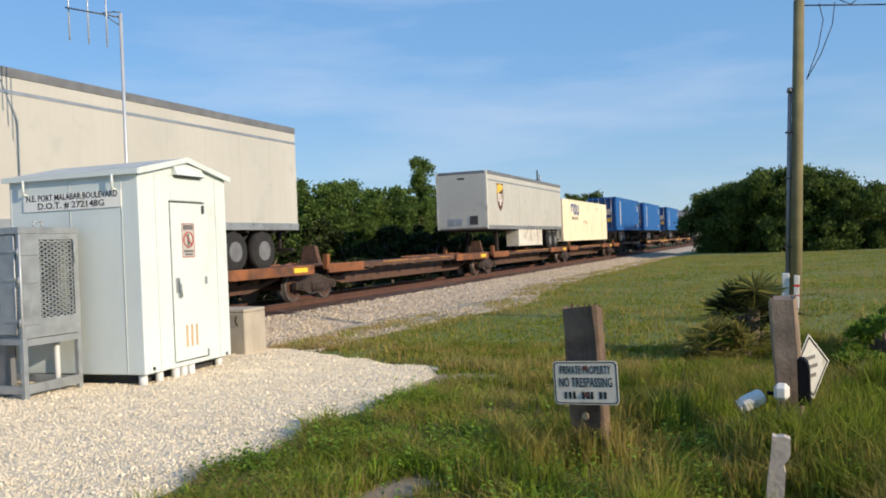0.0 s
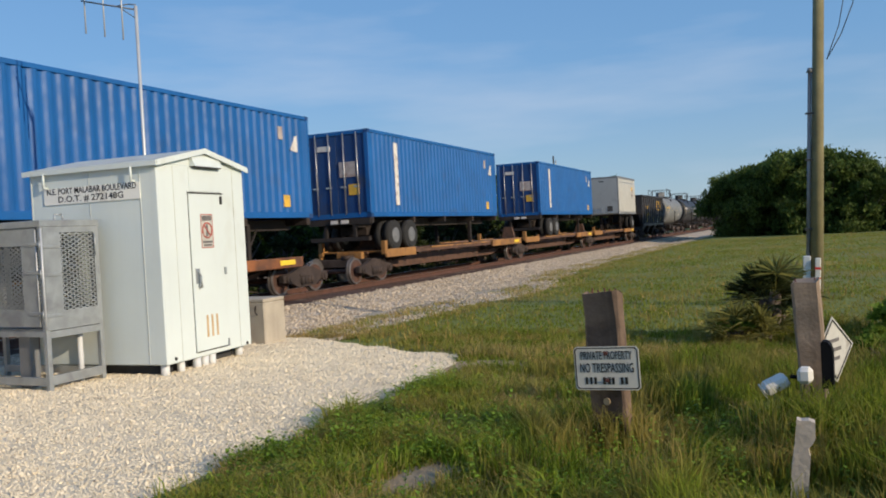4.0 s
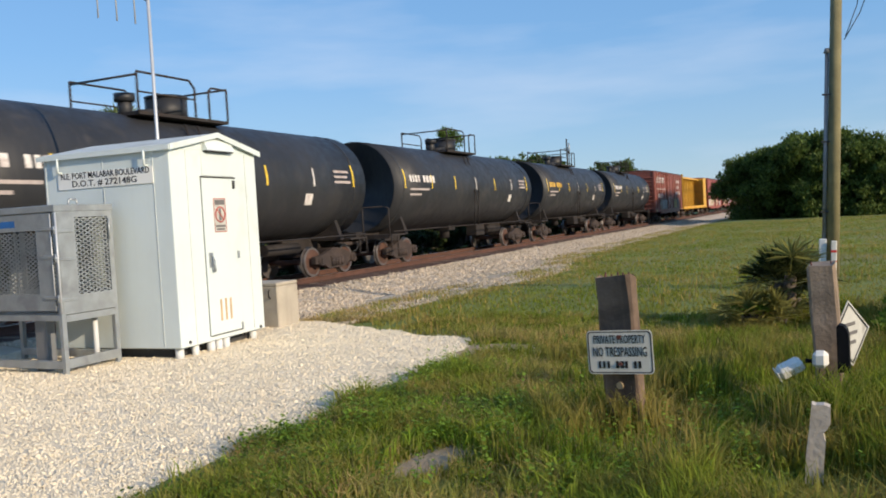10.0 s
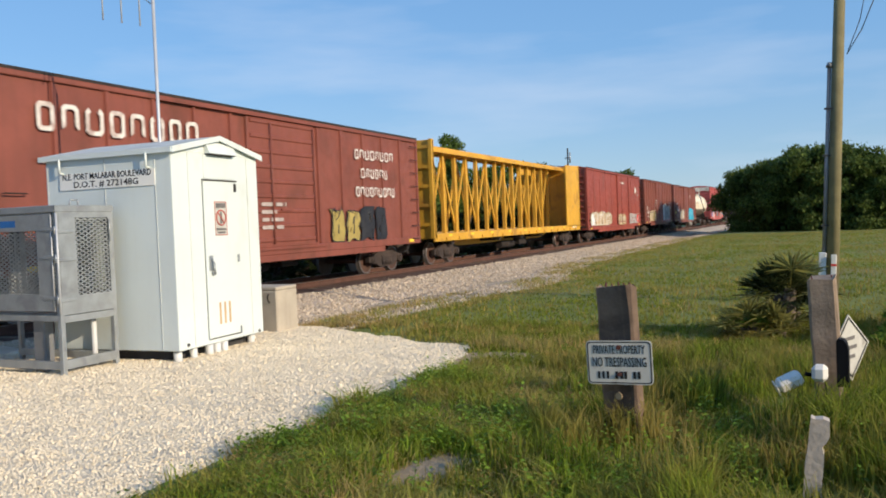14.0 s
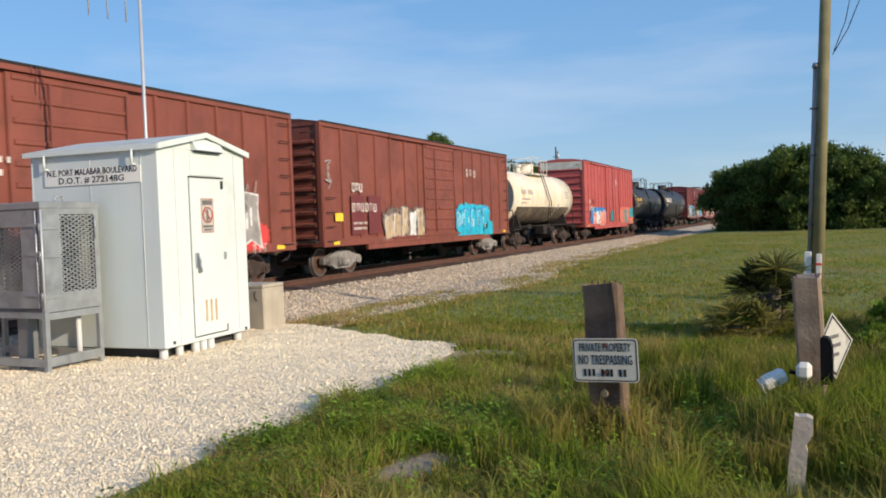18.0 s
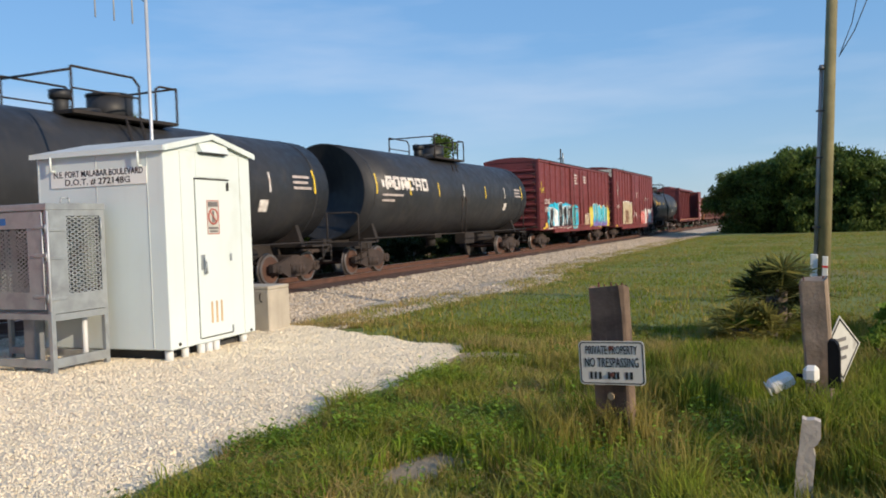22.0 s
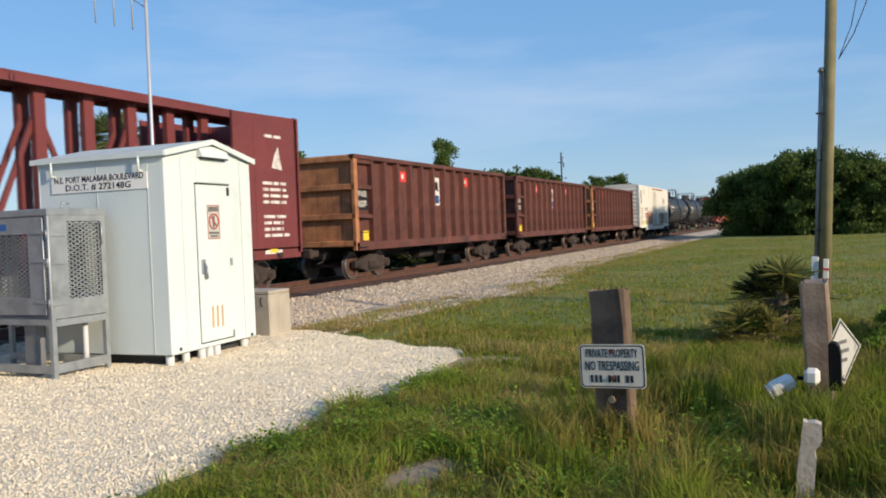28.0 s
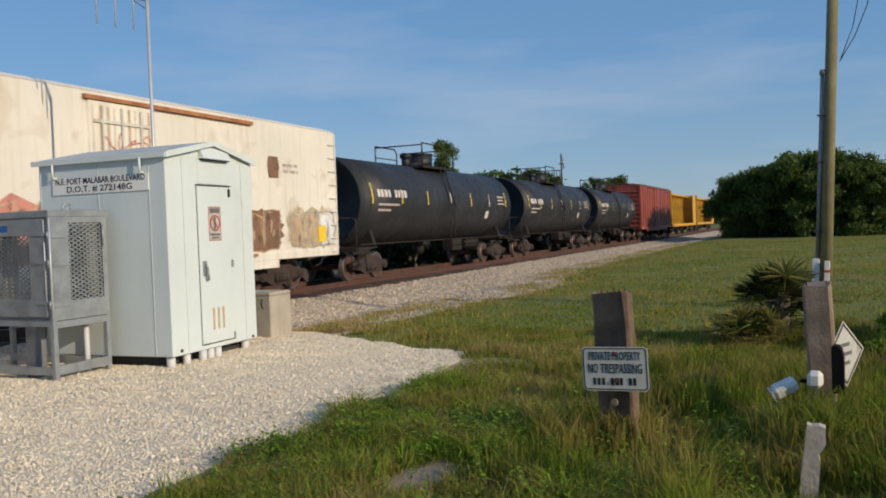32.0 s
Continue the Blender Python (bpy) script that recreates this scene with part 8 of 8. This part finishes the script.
part("antenna", S().rod((0.3, 0, 9.6), (0.3, 0, 11.0), 0.1, 6).box(-0.4, 0.4, -0.05, 0.05, 10.2, 10.35), "galv", rm)

# the big thicket in the field
bigs = [bush_mesh(80 + i, 4.2, 6.2, 70, 20000, (0.09, 0.2), "leaf_dark") for i in range(3)]
for i, (x, y, sc) in enumerate(((-4.8, 75, 0.95), (-2.4, 74, 1.06), (0.0, 72, 1.16), (2.4, 71, 1.1), (5.0, 70, 0.92), (8.6, 71, 0.8), (0.4, 78, 1.24), (-2.0, 80, 1.1), (3.2, 79, 1.14), (7.5, 79, 0.9), (12.5, 75, 0.72), (-4.4, 83, 0.98), (16.5, 80, 0.75))):
    tree("thicket_tree", bigs[i % 3], pose(x, y, -0.3, 0, 0, i * 77) @ Matrix.Diagonal((sc * 0.82, sc * 0.82, sc * 1.02, 1)), "dark green wild tree in the field thicket", "field thicket")
# far tree line
FAR = bush_mesh(95, 7, 7.5, 14, 2600, (0.4, 0.8), "leaf_dark")
for i in range(40):
    a = radians(-14 + i * 1.9)
    R0 = 190 + 30 * math.sin(i * 1.7)
    x, y = R0 * math.sin(a) + 15, R0 * math.cos(a)
    if x > 0:
        tree("distant_tree", FAR, pose(x, y, -0.4, 0, 0, i * 50) @ Matrix.Diagonal((1, 1, 0.8 + 0.25 * math.sin(i * 2.3), 1)), "distant tree on the horizon", "distant tree line")
for i in range(26):
    tree("distant_tree", FAR, pose(-34 + rt.uniform(-4, 4), 110 + i * 14, -0.4, 0, 0, i * 31) @ Matrix.Diagonal((0.9, 0.9, 0.72 + 0.2 * rt.random(), 1)), "distant tree beside the line", "distant tree line")

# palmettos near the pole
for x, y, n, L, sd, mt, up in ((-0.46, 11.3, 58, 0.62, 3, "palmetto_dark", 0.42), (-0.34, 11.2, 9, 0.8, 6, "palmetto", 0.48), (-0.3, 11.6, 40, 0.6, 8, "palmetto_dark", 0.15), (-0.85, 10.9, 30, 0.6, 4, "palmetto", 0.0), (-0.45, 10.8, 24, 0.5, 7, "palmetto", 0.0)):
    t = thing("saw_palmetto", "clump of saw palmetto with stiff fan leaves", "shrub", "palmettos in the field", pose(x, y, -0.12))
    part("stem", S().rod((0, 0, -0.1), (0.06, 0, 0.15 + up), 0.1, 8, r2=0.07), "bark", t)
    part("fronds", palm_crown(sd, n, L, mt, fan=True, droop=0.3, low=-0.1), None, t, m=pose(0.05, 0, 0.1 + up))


def blades(name, count, spot, hgt, wid, mt, label, seed, lean=0.5, tuft=(1, 0.0)):
    """Grass as bent blades in tufts, joined."""
    rng = np.random.default_rng(seed)
    P = np.array([p for p in (spot(rng) for _ in range(count)) if p is not None])
    P = np.repeat(P, tuft[0], axis=0)
    n = len(P)
    az = rng.uniform(0, 6.283, n)
    q = tuft[1] * np.sqrt(rng.random(n))
    P[:, 0] += np.cos(az) * q
    P[:, 1] += np.sin(az) * q
    az = az + rng.normal(0, 0.8, n)
    h = rng.uniform(*hgt, n) * P[:, 3]
    w = rng.uniform(*wid, n)
    ln = rng.uniform(0.1, 1.0, n) * lean * h
    dx, dy = np.cos(az), np.sin(az)
    t2 = rng.uniform(0, 6.283, n)
    sx, sy = np.cos(t2) * w, np.sin(t2) * w
    B = P[:, :3]
    def at(f, k, s):
        return np.stack([B[:, 0] + dx * ln * f * f + sx * s, B[:, 1] + dy * ln * f * f + sy * s, B[:, 2] - 0.02 + h * k], 1)
    V = np.stack([at(0, 0, -1), at(0, 0, 1), at(0.6, 0.66, 0.8), at(0.6, 0.66, -0.8), at(1.15, 0.92, 0)], 1).reshape(-1, 3)
    k = np.arange(n)[:, None] * 5
    F = (k + np.array([[0, 1, 2, 3]])).tolist() + (k + np.array([[3, 2, 4]])).tolist()
    return tagged(new(name, raw_mesh(name, V.tolist(), F, [mt])), label, "grass", kind="stuff")


def grass_ok(x, y):
    u = x + D
    if u < rim_u(y) - 0.35 + 1.1 * abs(noise.noise((x * 2.1, y * 2.1, 17))) + 0.4 * noise.noise((x * 0.7, y * 0.7, 18)):
        return False
    if bare(x, y):
        return False
    if y < 12.5 and rim_gap(x, y, PAD) + 0.25 * noise.noise((x * 1.1, y * 1.1, 21)) > -0.12:
        return False
    return True


def bare(x, y):
    """Patches where the soil shows: the pad's tip and the trodden hollow."""
    return math.hypot((x + 3.4) * 0.72, y - 8.95) < 0.36 + 0.25 * noise.noise((x * 2.3, y * 2.3, 41)) or math.hypot((x + 2.34) * 2.0, (y - 4.76) * 0.8) < 0.26 + 0.25 * noise.noise((x * 3.1, y * 3.1, 42))


def in_view(x, y):
    return y > 2.2 and -1.0 * y - 0.5 < x < 0.16 * y + 0.9


def near_spot(rng):
    y = 2.6 + 9.5 * rng.random() ** 1.5
    x = rng.uniform(-5.5, 2.6)
    if not in_view(x, y) or not grass_ok(x, y):
        return None
    if math.hypot((x + 2.33) * 2.2, y - 4.78) < 0.32 + 0.3 * noise.noise((x * 4, y * 4, 5)):
        return None
    k = noise.noise((x * 0.55, y * 0.55, 30))
    if noise.noise((x * 1.3, y * 1.3, 33)) < -0.2 and rng.random() < 0.88:
        return None
    right = min(1.0, max(0.0, (x + 1.9) / 1.4))
    low = 0.35 if math.hypot(x + 0.05, y - 4.6) < 0.55 or math.hypot(x + 1.1, y - 5.25) < 0.4 or math.hypot(x - 0.1, y - 6.2) < 0.4 else 1.0
    return x, y, lie(x, y), (0.42 + 0.5 * right) * (0.8 + 0.6 * k) * low


def mid_spot(rng):
    y = 9 + 55 * rng.random() ** 1.6
    x = rng.uniform(-9.6, 0.16 * y + 4)
    if not grass_ok(x, y):
        return None
    return x, y, lie(x, y), 0.75 + 0.35 * noise.noise((x * 0.3, y * 0.3, 31))


blades("meadow_grass", 16000, near_spot, (0.1, 0.42), (0.0022, 0.0055), "grass", "tall green grass in front of the posts", 11, lean=0.6, tuft=(11, 0.06))
blades("dry_grass", 1500, near_spot, (0.2, 0.48), (0.0015, 0.003), "grass_dry", "dry seed stalks among the grass", 12, lean=0.5, tuft=(4, 0.05))
blades("field_grass", 40000, mid_spot, (0.05, 0.13), (0.006, 0.014), "grass_field", "green field grass reaching back to the thicket", 13, lean=1.0, tuft=(4, 0.16))
def around_spot(rng):
    x, y = rng.uniform(-3.7, 13), rng.uniform(-7, 14)
    if in_view(x, y) and y > 2.7 or not grass_ok(x, y):
        return None
    return x, y, lie(x, y), 1.0 + 0.4 * noise.noise((x * 0.5, y * 0.5, 31))


blades("verge_meadow", 15000, around_spot, (0.08, 0.22), (0.006, 0.012), "grass", "green grass going on beside the crossing", 29, lean=0.9, tuft=(5, 0.12))
blades("field_dry_grass", 4000, mid_spot, (0.1, 0.26), (0.004, 0.008), "grass_dry", "dry stalks in the field", 15, lean=0.7, tuft=(3, 0.1))


def brown_spot(rng):
    y = 3.0 + 7.5 * rng.random() ** 1.3
    x = rng.uniform(-4.6, 0.8)
    if not in_view(x, y) or not grass_ok(x, y) or noise.noise((x * 0.9, y * 0.9, 61)) < (-0.22 if x < -1.4 else 0.12):
        return None
    if math.hypot((x + 2.33) * 2.2, y - 4.78) < 0.34:
        return None
    return x, y, lie(x, y), 0.7 + 0.5 * noise.noise((x * 1.7, y * 1.7, 62))


def edge_spot(rng):
    y = 11.5 + 50 * rng.random() ** 1.8
    u = rim_u(y) + rng.uniform(-0.7, 1.6)
    x = u - D
    if y < 13 and rim_gap(x, y, PAD) > -0.2 or noise.noise((x * 0.8, y * 0.5, 63)) < -0.05:
        return None
    return x, y, max(lie(x, y), verge(x, y)), 0.8


def green_spot(rng):
    cx, cy, s_ = ((-2.07, 5.7, 0.3), (-3.45, 4.7, 0.3), (-3.45, 5.9, 0.28), (-2.7, 5.5, 0.3), (-3.0, 4.0, 0.35), (-3.35, 7.3, 0.3), (-1.0, 4.6, 0.4), (0.3, 5.4, 0.5))[rng.integers(8)]
    x, y = cx + rng.normal(0, s_), cy + rng.normal(0, s_)
    if not in_view(x, y) or not grass_ok(x, y) or math.hypot((x + 2.33) * 2.2, y - 4.78) < 0.34 or math.hypot(x + 0.05, y - 4.6) < 0.5:
        return None
    return x, y, lie(x, y), 0.7 + 0.5 * noise.noise((x * 1.7, y * 1.7, 72))


blades("green_tufts", 2300, green_spot, (0.1, 0.3), (0.003, 0.007), "grass_green", "fresh green grass tufts along the pad", 27, lean=0.9, tuft=(11, 0.06))
blades("brown_grass", 7500, brown_spot, (0.08, 0.26), (0.002, 0.0045), "grass_brown", "brown dry low grass beside the pad", 23, lean=0.9, tuft=(10, 0.07))
blades("edge_grass", 5200, edge_spot, (0.05, 0.16), (0.004, 0.009), "grass_brown", "thin tan grass along the sandy strip", 24, lean=0.9, tuft=(5, 0.14))


def clump_spot(rng):
    y = 3.3 + 5.5 * rng.random()
    x = rng.uniform(-3.4, 1.8)
    if not in_view(x, y) or not grass_ok(x, y) or noise.noise((x * 1.1, y * 1.1, 52)) < 0.12 or math.hypot(x + 0.05, y - 4.6) < 0.55 or math.hypot(x + 1.15, y - 5.2) < 0.35:
        return None
    right = min(1.0, max(0.0, (x + 2.6) / 2.0))
    return x, y, lie(x, y), 0.5 + 0.6 * right


blades("tall_grass", 2600, clump_spot, (0.22, 0.48), (0.0025, 0.006), "grass", "taller clumps of soft green grass round the posts", 19, lean=0.5, tuft=(20, 0.08))
SPRIG = bush_mesh(66, 0.55, 0.75, 20, 1500, (0.03, 0.06), "weed", False)
for x, y, sc in ((1.15, 10.4, 1.0), (1.7, 11.0, 1.15), (0.75, 9.2, 0.6), (2.3, 12.2, 1.2), (-0.7, 10.9, 0.55)):
    tree("field_shrub", SPRIG, pose(x, y, -0.14, 0, 0, x * 90) @ Matrix.Diagonal((sc, sc, sc, 1)), "low leafy green shrub in the field", "field shrubs")


def weed_patch():
    """Broad-leaved weeds along the pad's edge."""
    rng = np.random.default_rng(9)
    V, F, k = [], [], 0
    n = 0
    while n < 330:
        if n % 3:
            cx, cy, s_ = ((-2.07, 5.7, 0.32), (-3.45, 4.7, 0.28), (-3.45, 5.9, 0.25), (-2.6, 5.6, 0.2), (-3.0, 4.0, 0.3), (-3.4, 7.2, 0.2))[n % 6 if n % 6 < 6 else 0]
            x, y = cx + rng.normal(0, s_), cy + rng.normal(0, s_ * 0.8)
        else:
            y = 2.8 + 6.5 * rng.random() ** 1.4
            x = rng.uniform(-4.2, 1.6)
            if noise.noise((x * 0.8, y * 0.8, 44)) < 0.1:
                continue
        if not in_view(x, y) or not grass_ok(x, y) or math.hypot((x + 2.33) * 2.2, y - 4.78) < 0.34:
            continue
        n += 1
        h = rng.uniform(0.06, 0.22)
        for j in range(rng.integers(16, 30)):
            a, t = rng.uniform(0, 6.283), rng.uniform(0.3, 1.0)
            L = rng.uniform(0.016, 0.036)
            p = np.array([x + rng.normal(0, 0.07), y + rng.normal(0, 0.07), lie(x, y) + h * t])
            d = np.array([math.cos(a), math.sin(a), rng.uniform(-0.5, 0.9)]) * L
            q = np.array([-math.sin(a), math.cos(a), rng.uniform(-0.9, 0.9)]) * L * 0.36
            V += [p, p + d * 0.5 + q, p + d, p + d * 0.5 - q]
            F.append((k, k + 1, k + 2, k + 3))
            k += 4
    return tagged(new("broad_weeds", raw_mesh("broad_weeds", [tuple(v) for v in V], F, ["weed"])), "low broad-leaved weeds in the grass", "weeds", kind="stuff")


weed_patch()


def leafy_weeds():
    """Upright weeds with paired leaves on thin stems, in patches."""
    rng = np.random.default_rng(19)
    V, F = [], []
    patches = ((-2.02, 6.0, 0.22, 0.34), (-2.14, 5.45, 0.2, 0.36), (-2.3, 5.2, 0.2, 0.3), (-3.2, 5.65, 0.2, 0.3), (-3.26, 5.25, 0.22, 0.3), (-2.6, 5.35, 0.2, 0.26),
               (-3.5, 4.75, 0.2, 0.3), (-3.45, 6.6, 0.18, 0.26), (-3.5, 7.4, 0.2, 0.3), (-2.9, 4.3, 0.25, 0.24), (-1.5, 5.0, 0.25, 0.3), (-1.75, 4.5, 0.25, 0.3), (-0.6, 5.2, 0.3, 0.3),
               (-0.9, 6.3, 0.3, 0.3), (-0.3, 5.9, 0.25, 0.3), (0.45, 5.6, 0.3, 0.34), (-1.1, 4.5, 0.3, 0.26))
    for cx, cy, sp, tall in patches:
        for _ in range(22):
            x, y = cx + rng.normal(0, sp), cy + rng.normal(0, sp)
            if not grass_ok(x, y) or math.hypot((x + 2.33) * 2.2, y - 4.78) < 0.34 or math.hypot(x + 1.24, y - 5.6) < 0.2 or math.hypot(x + 0.02, y - 4.75) < 0.3:
                continue
            h, z0, az = tall * rng.uniform(0.45, 1.1), lie(x, y), rng.uniform(0, 6.283)
            bend = rng.uniform(0.02, 0.12) * h * 3
            top_ = np.array([x + math.cos(az) * bend, y + math.sin(az) * bend, z0 + h])
            foot = np.array([x, y, z0 - 0.02])
            k = len(V)
            V += [foot - [0.003, 0, 0], foot + [0.003, 0, 0], top_]
            F.append((k, k + 1, k + 2))
            n = int(6 + h * 26)
            for j in range(n):
                t = 0.25 + 0.75 * j / n
                p = foot + (top_ - foot) * t
                a = j * 2.4 + rng.uniform(-0.5, 0.5)
                ll = rng.uniform(0.03, 0.065) * (1.15 - 0.5 * t)
                d = np.array([math.cos(a), math.sin(a), rng.uniform(-0.35, 0.55)]) * ll
                q = np.array([-math.sin(a), math.cos(a), rng.uniform(-0.4, 0.4)]) * ll * 0.3
                k = len(V)
                V += [p, p + d * 0.5 + q, p + d - [0, 0, ll * 0.2], p + d * 0.5 - q]
                F.append((k, k + 1, k + 2, k + 3))
    return tagged(new("leafy_weeds", raw_mesh("leafy_weeds", [tuple(v) for v in V], F, ["weed_leaf"])), "upright leafy green weeds along the pad and posts", "weeds", kind="stuff")


leafy_weeds()

# a house far off beyond the field
hs = thing("distant_house", "small pale house with a grey roof far across the field", "house", m=pose(46, 150, -0.3, 0, 0, 15))
part("wall", S().box(-6, 6, -4, 4, 0, 3.2), "wall_far", hs)
part("roof", S().prism([(-4.6, 3.2), (4.6, 3.2), (0, 5.2)], "x", -6.5, 6.5), "roof_far", hs)
for x in (-3.5, 0.5, 3.5):
    w = part("window", S().box(x - 0.6, x + 0.6, -4.06, -4.0, 1.0, 2.2), "wall_far", hs)
    part("pane", S().box(x - 0.5, x + 0.5, -4.08, -4.06, 1.1, 2.1), "glass_far", w)


def motions():
    times = [0, 4, 8, 12, 16, 20, 24, 28, 32]
    for ob, y0 in TRAIN:
        x, _, z = ob.matrix_basis.translation
        walk(ob, [(t, pose(x, y0 - SPEED * t - 0.5 * GAIN * t * t, z)) for t in times])
    # wheelsets roll while their car goes by near the hut
    start_y = dict(TRAIN)
    turn = math.degrees(SPEED / 0.42) / FPS
    for w, car in AXLES:
        place = w.matrix_basis.translation.copy()
        far, near = (start_y[car] - 42) / SPEED, (start_y[car] + 14) / SPEED
        a, c = max(0, round(far * FPS)), min(32 * FPS, round(near * FPS))
        rows = [(k / FPS, pose(*place, turn * (k - a))) for k in range(a, c + 1)]
        if len(rows) < 2:
            continue
        walk(w, ([(0, rows[0][1])] if a > 0 else []) + rows + ([(32, rows[-1][1])] if c < 32 * FPS else []))


motions()
